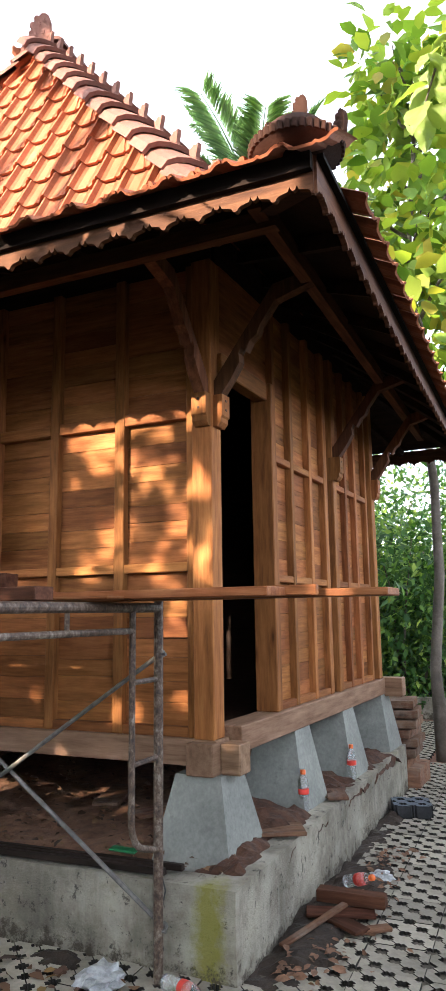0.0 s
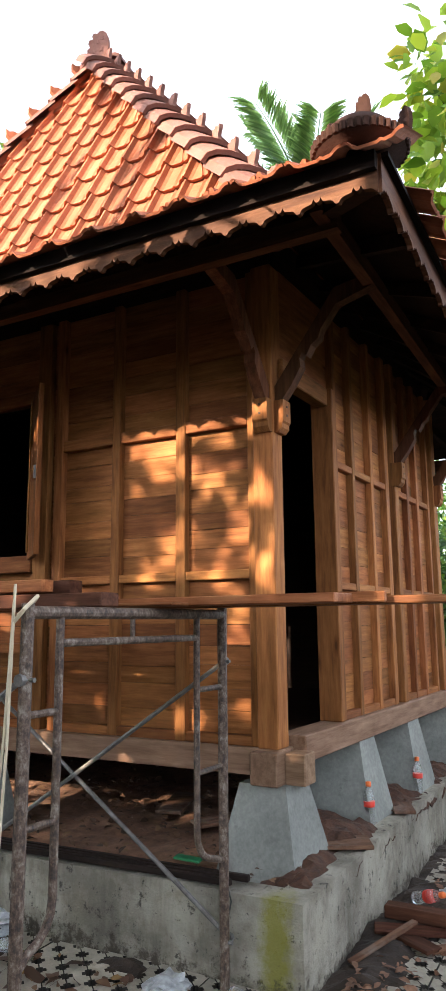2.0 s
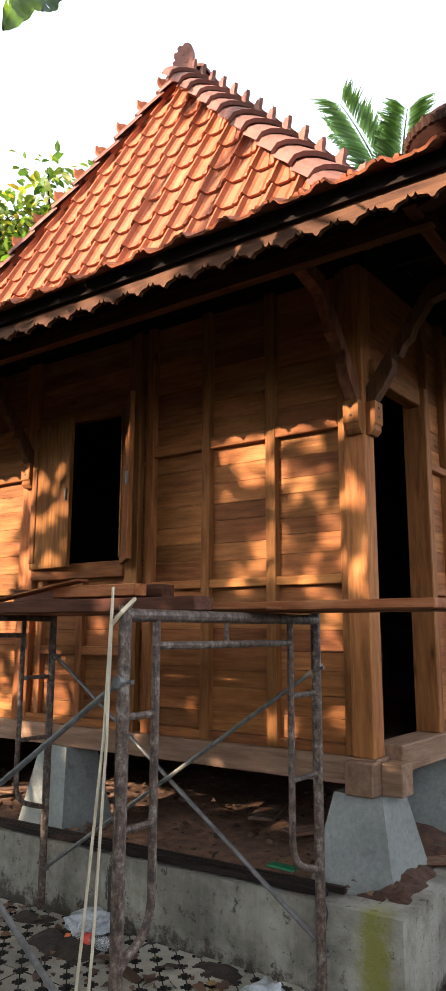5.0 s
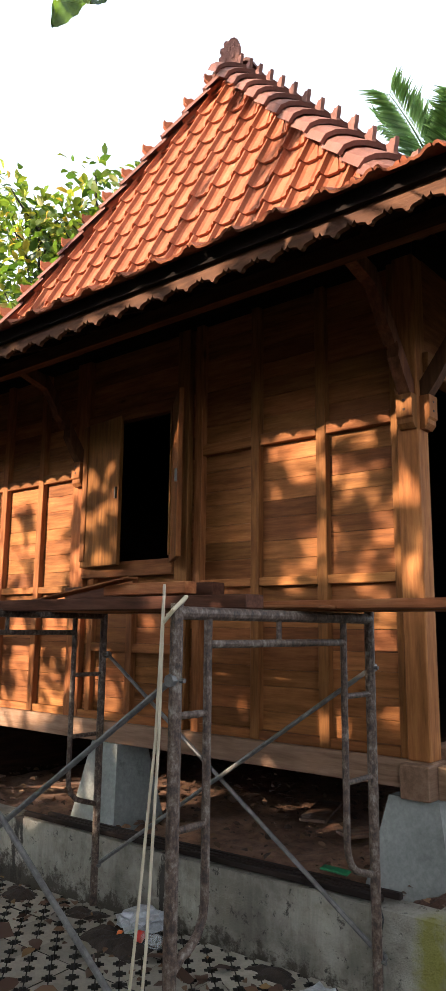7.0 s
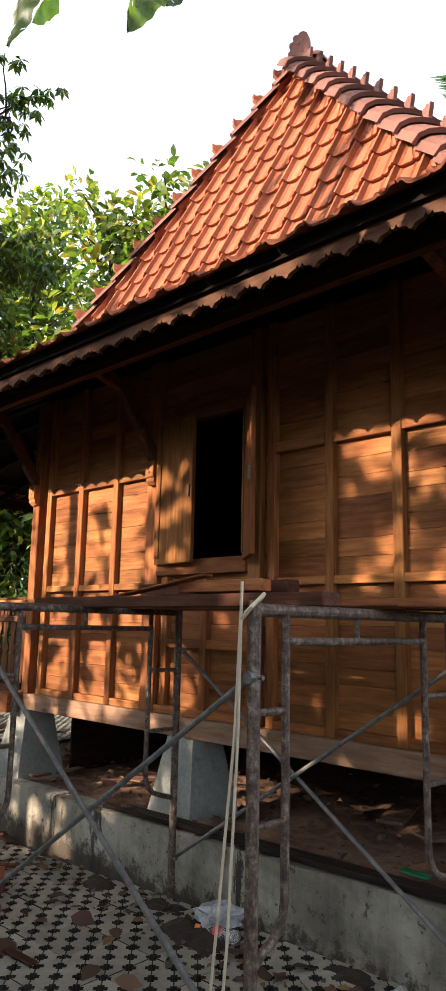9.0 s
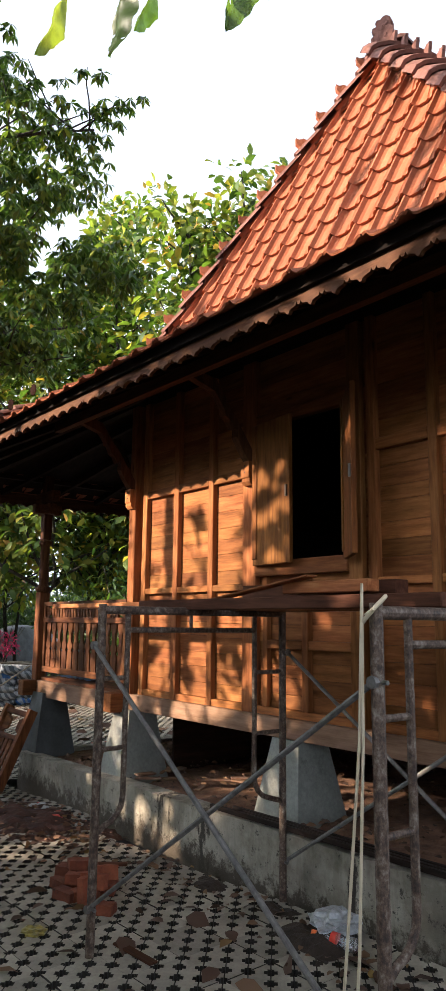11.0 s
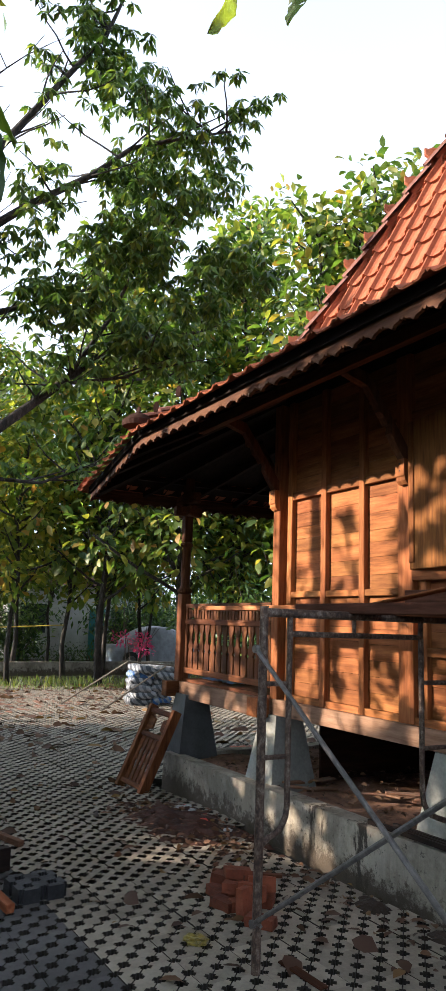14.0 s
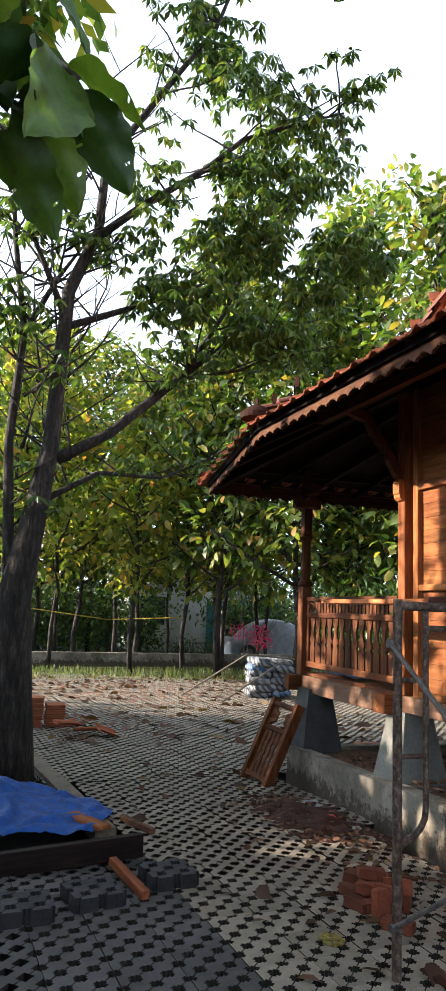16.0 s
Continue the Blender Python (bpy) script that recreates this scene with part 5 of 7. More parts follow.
# cloth and scrap by the veranda
def folded_sheet(x, y, z, l, w, mat, label, category, seed):
    bm = bmesh.new()
    n = 14
    g = [[bm.verts.new((x + l * (i / n - 0.5), y + w * (j / n - 0.5), z + 0.012 + 0.035 * abs(noise.noise(Vector((i * 0.5, j * 0.4, seed)))) + 0.012 * abs(noise.noise(Vector((i * 1.3, j * 1.1, seed)))))) for j in range(n + 1)] for i in range(n + 1)]
    for i in range(n):
        for j in range(n):
            bm.faces.new((g[i][j], g[i + 1][j], g[i + 1][j + 1], g[i][j + 1]))
    return tagged(part(category.replace(" ", "_"), bm, mat, smooth=True), label, category)


folded_sheet(-5.75, 0.12, 0.94, 0.8, 0.35, plain("blue_sheet", (0.05, 0.16, 0.5), 0.5, var=0.5, scale=14, bumps=0.6), "crumpled blue plastic sheet on the veranda floor", "plastic sheet", 3)
folded_sheet(-7.6, 1.5, ground_z(-7.6, 1.5), 0.7, 0.4, plain("orange_sheet", (0.5, 0.08, 0.03), 0.5, var=0.5, scale=14, bumps=0.6), "crumpled orange plastic sheet on the paving", "plastic sheet", 9)

# bottles
clear_plastic, _n, _l, _b = nodes("clear_plastic")
_b.inputs["Base Color"].default_value = (0.9, 0.92, 0.93, 1)
_b.inputs["Transmission Weight"].default_value = 0.85
_b.inputs["Roughness"].default_value = 0.12
_b.inputs["IOR"].default_value = 1.25
cap_orange = plain("orange_cap", (0.75, 0.16, 0.03), 0.4)
label_red = plain("red_label", (0.65, 0.05, 0.03), 0.5)


def bottle(x, y, z, rx=0, rz=0, s=1.0):
    th = thing("plastic_bottle", "clear plastic bottle with orange cap and red label", "bottle", (x, y, z), group="plastic bottles")
    m = pose(x, y, z, rx, 0, rz) @ Matrix.Scale(s, 4)
    def turned(name, prof, mat, label=""):
        bm = bmesh.new()
        lathe(bm, prof, 14)
        bm.transform(m)
        part(name, bm, mat, th, label, smooth=True)
    turned("body", [(0.028, 0.0), (0.033, 0.01), (0.033, 0.05), (0.029, 0.07), (0.033, 0.085), (0.033, 0.15), (0.028, 0.18), (0.014, 0.205), (0.013, 0.22)], clear_plastic)
    turned("label_band", [(0.0335, 0.10), (0.0342, 0.102), (0.0342, 0.128), (0.0335, 0.13)], label_red)
    turned("cap", [(0.016, 0.212), (0.0165, 0.214), (0.0165, 0.234), (0.014, 0.238)], cap_orange)


bottle(0.10, 0.85, 0.385)
bottle(0.12, 1.78, 0.385)
bottle(0.36, 0.80, 0.045, 70, 60)
bottle(0.0, -0.60, 0.035, 88, 75)
bottle(-1.15, -0.72, 0.035, 88, -70)
# plastic bags and packets
white_film = plain("white_plastic_film", (0.42, 0.43, 0.44), 0.3, var=0.45, scale=30)


def crumple(x, y, z, r, mat, name, label, category, flat=0.45, seed=0):
    bm = bmesh.new()
    bmesh.ops.create_icosphere(bm, subdivisions=3, radius=r)
    for v in bm.verts:
        d = v.co.normalized()
        k = 1 + 0.55 * noise.noise(d * 2.6 + Vector((seed, 0, 0))) + 0.3 * noise.noise(d * 6 + Vector((0, seed, 0)))
        v.co = Vector((d.x * r * k, d.y * r * k, max(d.z * r * k * flat, -r * flat * 0.5)))
    ob = part(name, bm, mat, m=Matrix.Translation((x, y, z + ground_z(x, y) + r * flat * 0.5)))
    return tagged(ob, label, category)


crumple(-0.27, -0.67, 0.0, 0.10, white_film, "plastic_bag", "crumpled clear plastic bag on the paving", "plastic bag", seed=1)
crumple(-1.34, -0.66, 0.05, 0.12, white_film, "plastic_bag", "crumpled clear plastic bag by the plinth", "plastic bag", seed=5)
crumple(0.50, 1.05, 0.0, 0.06, white_film, "plastic_scrap", "crumpled clear plastic scrap by the plinth", "plastic scrap", seed=8)
for k in range(9):
    ob = crumple(-4.75 + rnd.uniform(-0.5, 0.6), -0.72 + rnd.uniform(-0.1, 0.12), 0.0, rnd.uniform(0.025, 0.05), white_film if k % 3 else label_red, "litter_scrap", "small crumpled packet scrap along the plinth", "litter", seed=20 + k)
    ob["group"] = "litter scraps"
green_foil = plain("green_foil", (0.02, 0.16, 0.06), 0.35, scale=40)
tagged(part("snack_packet", boxed(-0.075, 0.075, -0.03, 0.03, 0, 0.012), green_foil, bevel=0.006, m=pose(-0.50, -0.17, 0.37, 4, 3, 8)), "flat green foil packet on soil", "packet")

# straps on the near scaffold leg
strap = plain("pale_strap", (0.55, 0.47, 0.33), 0.6)
th = thing("binding_strap", "pale plastic strap tied to a scaffold leg", "strap", (SX1, SN, 1.6))
for k, dx in enumerate((0.0, 0.05)):
    bm = bmesh.new()
    tube(bm, [(SX1 - 0.03, SN - 0.03, TOPZ + 0.06 - 0.02 * k), (SX1 - 0.028 - dx * 0.3, SN - 0.04, 1.2), (SX1 - 0.05 - dx, SN - 0.05, 0.6), (SX1 - 0.10 - dx * 1.3, SN - 0.06, 0.0)], 0.005, 6)
    part("strand", bm, strap, th)
bm = bmesh.new()
tube(bm, [(SX1 - 0.03, SN - 0.03, TOPZ - 0.06), (SX1 + 0.02, SN - 0.035, TOPZ - 0.02), (SX1 + 0.04, SN, TOPZ + 0.02), (SX1 - 0.01, SN + 0.03, TOPZ - 0.0), (SX1 - 0.035, SN - 0.01, TOPZ - 0.04)], 0.007, 6)
part("knot", bm, strap, th)

# wire on the plinth corner
bm = bmesh.new()
tube(bm, [(-0.10, -0.46, 0.40), (-0.07, -0.475, 0.34), (-0.10, -0.48, 0.2), (-0.075, -0.485, 0.1), (-0.12, -0.5, 0.0)], 0.004, 6)
tagged(part("wire", bm, plain("black_wire", (0.03, 0.03, 0.03), 0.6)), "thin black wire hanging down the plinth", "wire")

# planting bed, tarp, boards
edge_mat = rough_stone("bed_edging", (0.13, 0.11, 0.08), (0.23, 0.20, 0.145), 4.0, stain=(0.06, 0.045, 0.03), stain_at=0.55)
bm = bmesh.new()
beam(bm, (-4.45, -2.60, -0.10), (-6.4, -2.80, -0.13), 0.16, 0.10)
beam(bm, (-6.4, -2.80, -0.135), (-8.1, -3.0, -0.155), 0.16, 0.10)
tagged(part("bed_edging", bm, edge_mat), "pale concrete edging of the planting bed", "edging", kind="structure")
plank(-3.70, -3.10, 0.07, 1.25, 0.06, 0.14, 98, "long dark board standing on edge by the bed", name="long_board", mat=black_bar, ry=-2)
plank(-3.33, -2.66, 0.045, 0.50, 0.05, 0.05, 12, "reddish timber batten lying between loose blocks", mat=board_x, ry=4)
plank(-4.55, -2.35, 0.03, 0.42, 0.05, 0.04, 20, "dark stick on the paving")
tarp_mat = plain("blue_tarp", (0.004, 0.085, 0.42), 0.6, var=0.55, scale=14, bumps=1.0)
bm = bmesh.new()
n = 40
g = []
for i in range(n + 1):
    row = []
    for j in range(n + 1):
        u, v = i / n, j / n
        x = -4.38 - 1.5 * u + 0.10 * noise.noise(Vector((v * 4, u * 3, 2)))
        y = -3.85 + 1.38 * v * (1 - 0.35 * abs(u - 0.35) * 1.4) + 0.09 * noise.noise(Vector((u * 4, v * 3, 7)))
        z = 0.03 + 0.17 * math.exp(-((u - 0.75) / 0.4) ** 2 - ((v - 0.3) / 0.45) ** 2) + 0.075 * abs(noise.noise(Vector((u * 7, v * 6, 1)))) + 0.03 * abs(noise.noise(Vector((u * 17, v * 15, 3)))) + 0.012 * noise.noise(Vector((u * 40, v * 36, 5)))
        row.append(bm.verts.new((x, y, z + ground_z(x, y))))
    g.append(row)
for i in range(n):
    for j in range(n):
        bm.faces.new((g[i][j], g[i][j + 1], g[i + 1][j + 1], g[i + 1][j]))
tagged(part("tarp", bm, tarp_mat, smooth=True), "crumpled blue plastic tarp over building waste", "tarp")
plank(-4.6, -2.72, 0.06, 0.45, 0.12, 0.03, 25, "reddish board sticking out from a tarp", mat=board_x)

# roof tiles stacked beside the tree
STK = thing("tile_stack", "stack of orange clay roof tiles beside a tree", "tile stack", (-9.7, -2.55, ground_z(-9.7, 0)))
me = mesh_of("stacked_tile", boxed(-0.16, 0.16, -0.13, 0.13, -0.01, 0.01), tile_mat, bevel=0.004)
for r in range(2):
    for k in range(17 - 4 * r):
        link("stacked_tile", me, STK, m=pose(-9.7 + 0.03 * rnd.random(), -2.78 + r * 0.31 + 0.02 * rnd.random(), ground_z(-9.7, 0) + 0.012 + k * 0.0235, 0, rnd.uniform(-0.5, 0.5), rnd.uniform(-4, 4)))
for k in range(5):
    ob = new("loose_tile", TILE)
    ob.matrix_basis = pose(-8.9 + rnd.uniform(-0.4, 0.3), -2.2 + rnd.uniform(-0.2, 0.25), ground_z(-9, 0) + 0.03 + 0.03 * k, rnd.uniform(-15, 15), rnd.uniform(-12, 12), rnd.uniform(0, 360))
    tagged(ob, "orange clay roof tile lying on the paving", "roof tile", group="loose roof tiles")

# cement bags
def woven(name, base, stripe):
    """Woven plastic with printed stripes."""
    mat, ns, ls, b = nodes(name)
    v = coords(ns, ls, (1, 1, 1))
    w = ns.new("ShaderNodeTexWave")
    w.inputs["Scale"].default_value, w.inputs["Distortion"].default_value = 4.0, 5.0
    w.bands_direction = "DIAGONAL"
    ls.new(v, w.inputs["Vector"])
    c = ramp_of(ns, ls, w.outputs["Fac"], ((0.45, base), (0.6, stripe)))
    c = mixed(ns, ls, "MULTIPLY", 0.8, c, ramp_of(ns, ls, noise_tex(ns, ls, v, 6, 5, 0.7), ((0.35, (0.35, 0.35, 0.36)), (0.65, (1, 1, 1)))))
    ls.new(c, b.inputs["Base Color"])
    b.inputs["Roughness"].default_value = 0.6
    return mat


bag_mats = [woven("striped_bag", (0.24, 0.25, 0.265), (0.04, 0.05, 0.065)), woven("blue_striped_bag", (0.26, 0.29, 0.33), (0.025, 0.11, 0.32)), woven("pale_bag", (0.22, 0.225, 0.235), (0.09, 0.10, 0.115))]


def bag(x, y, z, rz, mat):
    bm = bmesh.new()
    bmesh.ops.create_cube(bm, size=1.0)
    bmesh.ops.subdivide_edges(bm, edges=bm.edges[:], cuts=5, use_grid_fill=True)
    for v in bm.verts:
        c = v.co
        k = 1 - 1.5 * (c.x * c.x) * 0.5 - 1.5 * (c.y * c.y) * 0.4
        v.co = Vector((c.x * 0.52 * (1 - 0.5 * c.z * c.z), c.y * 0.46 * (1 - 0.6 * c.z * c.z), c.z * 0.185 * k + 0.045 * noise.noise(c * 5 + Vector((x * 3, y, z * 7)))))
    ob = part("cement_bag", bm, mat, smooth=True, m=pose(x, y, z, rnd.uniform(-5, 5), rnd.uniform(-5, 5), rz))
    return tagged(ob, "stacked cement bag of striped woven plastic", "cement bag", group="cement bags")


for k in range(12):
    lay, col = k // 2, k % 2
    bag(-13.2 + rnd.uniform(-0.06, 0.06), 2.0 + col * 0.41 + rnd.uniform(-0.05, 0.05), ground_z(-12, 0) + 0.07 + lay * 0.125, rnd.uniform(-14, 14), bag_mats[(0, 1, 0, 0, 2, 0, 0)[k % 7]])
# poles leaning on the bags
for p0, p1 in (((-13.5, 0.46, -0.13), (-12.9, 1.6, 0.73)), ((-12.24, 0.87, -0.13), (-12.85, 2.4, 0.64)), ((-12.95, 1.5, 0.74), (-12.8, 2.6, 0.66))):
    bm = bmesh.new()
    tube(bm, [p0, p1], 0.016, 8)
    tagged(part("bamboo_pole", bm, plain("dry_bamboo", (0.11, 0.09, 0.065), 0.6)), "dry bamboo pole leaning on cement bags", "pole", group="bamboo poles")

# heaps of shredded debris and soil along the plinth
def heap(x0, x1, y0, y1, h, mat, label, rough=1.0, base=None):
    """A low uneven mound that thins out to its edges."""
    bm = bmesh.new()
    nx, ny = (max(8, int(d / 0.045 if d < 3 else d / 0.07)) for d in (x1 - x0, y1 - y0))
    g = []
    for i in range(nx + 1):
        row = []
        for j in range(ny + 1):
            u, v = i / nx, j / ny
            x, y = x0 + (x1 - x0) * u, y0 + (y1 - y0) * v
            e = (max(0.0, 1 - ((u - 0.5) / 0.5) ** 2) * max(0.0, 1 - ((v - 0.5) / 0.5) ** 2)) ** 0.7
            z = -0.045 + h * e + rough * (0.045 * noise.noise(Vector((x * 6, y * 6, 0))) + 0.025 * noise.noise(Vector((x * 19, y * 19, 3))))
            row.append(bm.verts.new((x, y, z + (ground_z(x, y) if base is None or base < 0 else base))))
        g.append(row)
    for i in range(nx):
        for j in range(ny):
            bm.faces.new((g[i][j], g[i + 1][j], g[i + 1][j + 1], g[i][j + 1]))
    tagged(part("debris_heap", bm, mat), label, "debris", kind="stuff")


shred = rough_stone("shredded_debris", (0.022, 0.009, 0.006), (0.08, 0.028, 0.016), 9.0, bumps=1.0, fine_scale=60)
dirt = rough_stone("dark_dirt", (0.016, 0.011, 0.008), (0.05, 0.032, 0.022), 9.0, bumps=1.0, fine_scale=60)
heap(-5.5, -3.75, -1.35, -0.5, 0.085, shred, "low heap of reddish-brown shredded debris on paving")
for x0, x1, y0, y1, h in ((-1.62, -1.12, -0.95, -0.66, 0.10), (-2.62, -2.15, -0.82, -0.58, 0.075), (-1.98, -1.62, -0.78, -0.55, 0.07), (-0.95, -0.35, -0.66, -0.46, 0.055)):
    heap(x0, x1, y0, y1, h, dirt, "dark soil and rotten bark at the plinth foot")
heap(0.14, 0.60, -0.55, 1.5, 0.085, dirt, "dark soil and bark heaped along the plinth")
heap(0.1, 0.40, 1.2, 3.3, 0.06, dirt, "dark soil heaped along the plinth")

crumple(-2.32, -1.85, 0.0, 0.06, plain("yellow_foil", (0.3, 0.24, 0.05), 0.35, var=0.8, scale=30), "snack_packet", "crumpled yellow and silver snack packet on paving", "packet", flat=0.3, seed=31)
plank(-1.77, -1.58, 0.012, 0.30, 0.05, 0.012, 6, "thin brown bark strip on the paving", mat=aged_red, name="bark_strip")
plank(-3.1, -1.12, 0.03, 0.45, 0.04, 0.02, 55, "old red timber strip on the paving", mat=aged_red, name="timber_strip")

fibre = rough_stone("soil_and_fibre", (0.028, 0.012, 0.007), (0.10, 0.043, 0.022), 16.0, bumps=1.0, fine_scale=90)
heap(-0.5, 0.235, 0.18, 0.9, 0.16, fibre, "brown soil and fibre between the pedestals", 1.6, base=0.37)
heap(-0.4, 0.215, 1.15, 1.9, 0.13, fibre, "brown soil and fibre between the pedestals", 1.6, base=0.37)
heap(-0.4, 0.20, 2.1, 2.95, 0.12, fibre, "brown soil and fibre between the pedestals", 1.6, base=0.37)
heap(-0.05, 0.25, -0.36, 0.32, 0.075, fibre, "brown soil against a pedestal", 1.3, base=0.375)
heap(-17.6, -10.6, -4.6, 3.2, 0.035, rough_stone("red_earth", (0.10, 0.045, 0.026), (0.21, 0.11, 0.07), 3.0, bumps=0.9), "reddish earth spread thinly over far paving", base=-0.005)

# ---- plants ----
bark = rough_stone("bark", (0.075, 0.06, 0.048), (0.17, 0.14, 0.115), 4.0, bumps=0.9, fine_scale=30)
bark_pale = rough_stone("pale_bark", (0.16, 0.13, 0.10), (0.30, 0.25, 0.20), 5.0, bumps=0.7, fine_scale=30)
bark_dark, _n, _l, _b = nodes("weathered_bark")
_v = coords(_n, _l, (9, 9, 2.2), spread=False)
_k = noise_tex(_n, _l, _v, 2.4, 8, 0.72)
_c = ramp_of(_n, _l, _k, ((0.38, (0.008, 0.006, 0.005)), (0.52, (0.032, 0.026, 0.02)), (0.7, (0.11, 0.095, 0.078))))
_c = mixed(_n, _l, "MULTIPLY", 0.8, _c, ramp_of(_n, _l, noise_tex(_n, _l, coords(_n, _l, (1, 1, 1), spread=False), 2.2, 5, 0.7), ((0.38, (0.3, 0.3, 0.28)), (0.6, (1, 1, 1)))))
_l.new(_c, _b.inputs["Base Color"])
_b.inputs["Roughness"].default_value = 0.9
bump(_n, _l, _b, _k, 1.0, 0.03)
leaf_teak = leaf_material("broad_leaf", ((0.0, (0.036, 0.072, 0.016)), (0.4, (0.085, 0.135, 0.027)), (0.75, (0.155, 0.195, 0.038)), (0.94, (0.25, 0.23, 0.045)), (1.0, (0.33, 0.18, 0.04))), 0.5, 0.5)
leaf_palm5 = leaf_material("palmate_leaf", ((0.0, (0.035, 0.07, 0.02)), (0.5, (0.075, 0.13, 0.032)), (0.85, (0.13, 0.19, 0.04)), (1.0, (0.24, 0.27, 0.05))), 0.36, 0.4)
leaf_row = leaf_material("row_tree_leaf", ((0.0, (0.05, 0.09, 0.018)), (0.4, (0.15, 0.195, 0.032)), (0.75, (0.26, 0.27, 0.045)), (0.93, (0.36, 0.30, 0.055)), (1.0, (0.38, 0.18, 0.04))), 0.5, 0.55)
leaf_dark = leaf_material("shrub_leaf", ((0.0, (0.02, 0.05, 0.015)), (0.6, (0.05, 0.10, 0.022)), (0.9, (0.12, 0.19, 0.035)), (1.0, (0.22, 0.28, 0.05))), 0.45, 0.3)
leaf_frond = leaf_material("palm_frond_leaf", ((0.0, (0.15, 0.25, 0.14)), (1.0, (0.34, 0.46, 0.28))), 0.32, 0.45)
# Greens lightened to stand in for skylight on shrubs in the house's shadow.
leaf_garden = leaf_material("garden_leaf", ((0.0, (0.03, 0.08, 0.025)), (0.55, (0.07, 0.15, 0.04)), (0.88, (0.18, 0.29, 0.06)), (1.0, (0.36, 0.44, 0.10))), 0.45, 0.4)
# Brighter copy of the broad leaf, with sunlight worked into the colour.
leaf_sun = leaf_material("sunlit_broad_leaf", ((0.0, (0.10, 0.18, 0.03)), (0.4, (0.2, 0.29, 0.045)), (0.8, (0.32, 0.38, 0.06)), (1.0, (0.38, 0.3, 0.06))), 0.5, 0.55)

# big hanging leaves differ one by one: dark, mid, fresh green and a few dead yellow ones
leaf_near, _n, _l, _b = nodes("hanging_leaf")
_oi = _n.new("ShaderNodeObjectInfo")
_c = ramp_of(_n, _l, _oi.outputs["Random"], ((0.0, (0.022, 0.05, 0.009)), (0.4, (0.045, 0.095, 0.014)), (0.72, (0.10, 0.165, 0.02)), (0.9, (0.17, 0.22, 0.03)), (1.0, (0.24, 0.22, 0.045))))
_t = _n.new("ShaderNodeTexCoord")
_c = mixed(_n, _l, "MULTIPLY", 0.7, _c, ramp_of(_n, _l, noise_tex(_n, _l, _t.outputs["Object"], 14.0, 6, 0.7), ((0.36, (0.4, 0.42, 0.3)), (0.56, (1, 1, 1)))))
_l.new(_c, _b.inputs["Base Color"])
_b.inputs["Roughness"].default_value = 0.5
_tr = _n.new("ShaderNodeBsdfTranslucent")
_l.new(mixed(_n, _l, "MULTIPLY", 1.0, _c, (1.8, 1.9, 0.8)), _tr.inputs["Color"])
_mx = _n.new("ShaderNodeMixShader")
_mx.inputs[0].default_value = 0.38
_l.new(_b.outputs[0], _mx.inputs[1])
_l.new(_tr.outputs[0], _mx.inputs[2])
_l.new(_mx.outputs[0], _n["Material Output"].inputs["Surface"])

leaf_pale = leaf_material("pale_broad_leaf", ((0.0, (0.12, 0.18, 0.05)), (0.7, (0.2, 0.26, 0.07)), (1.0, (0.3, 0.32, 0.10))), 0.5, 0.45)
leaf_withered = leaf_material("withered_leaf", ((0.0, (0.30, 0.17, 0.035)), (1.0, (0.34, 0.2, 0.04))), 0.6, 0.5)

# (along, across, up) of one leaf, and its faces
LEAF = (np.array([(0, 0, 0), (0.28, 0.2, 0.05), (0.28, 0, 0), (0.28, -0.2, 0.05), (0.65, 0.24, 0.03), (0.65, 0, -0.02), (0.65, -0.24, 0.03), (1.0, 0, -0.16)]),
        [(0, 2, 1), (0, 3, 2), (1, 2, 5, 4), (2, 3, 6, 5), (4, 5, 7), (5, 6, 7)])
SMALL = (np.array([(0, 0, 0), (0.5, 0.17, 0.03), (0.5, -0.17, 0.03), (1.0, 0, -0.12), (0.5, 0, -0.02)]), [(0, 4, 1), (0, 2, 4), (1, 4, 3), (4, 2, 3)])

BIG = (LEAF[0] * np.array((1.0, 1.3, 1.0)), LEAF[1])
WIDE = (SMALL[0] * np.array((1.1, 1.55, 1.0)), SMALL[1])


def leaves_mesh(name, pos, along, size, shape, mat, nrng):
    """One mesh of many leaves, each with its own place, direction and size."""
    pos, along, size = np.asarray(pos), np.asarray(along), np.asarray(size)
    n = len(pos)
    a = along / np.linalg.norm(along, axis=1, keepdims=True)
    up = np.tile((0.0, 0.0, 1.0), (n, 1)) + nrng.normal(0, 0.45, (n, 3))
    c = np.cross(up, a)
    c /= np.linalg.norm(c, axis=1, keepdims=True) + 1e-9
    u = np.cross(a, c)
    tv, tf = shape
    vs = pos[:, None, :] + size[:, None, None] * (tv[None, :, 0:1] * a[:, None, :] + tv[None, :, 1:2] * c[:, None, :] + tv[None, :, 2:3] * u[:, None, :])
    k = len(tv)
    fs = [tuple(i + b for i in f) for b in range(0, n * k, k) for f in tf]
    me = bpy.data.meshes.new(name)
    me.from_pydata(vs.reshape(-1, 3).tolist(), [], fs)
    me.polygons.foreach_set("use_smooth", [True] * len(me.polygons))
    me.materials.append(mat)
    return me


def branch(p, d, length, bend, rs, steps=4):
    """The points of a limb that starts at p towards d and bends upwards by bend."""
    p, d = Vector(p), Vector(d).normalized()
    pts = [p.copy()]
    for _ in range(steps):
        d = (d + Vector((rs.uniform(-0.22, 0.22), rs.uniform(-0.22, 0.22), bend))).normalized()
        p = p + d * (length / steps)
        pts.append(p.copy())
    return pts


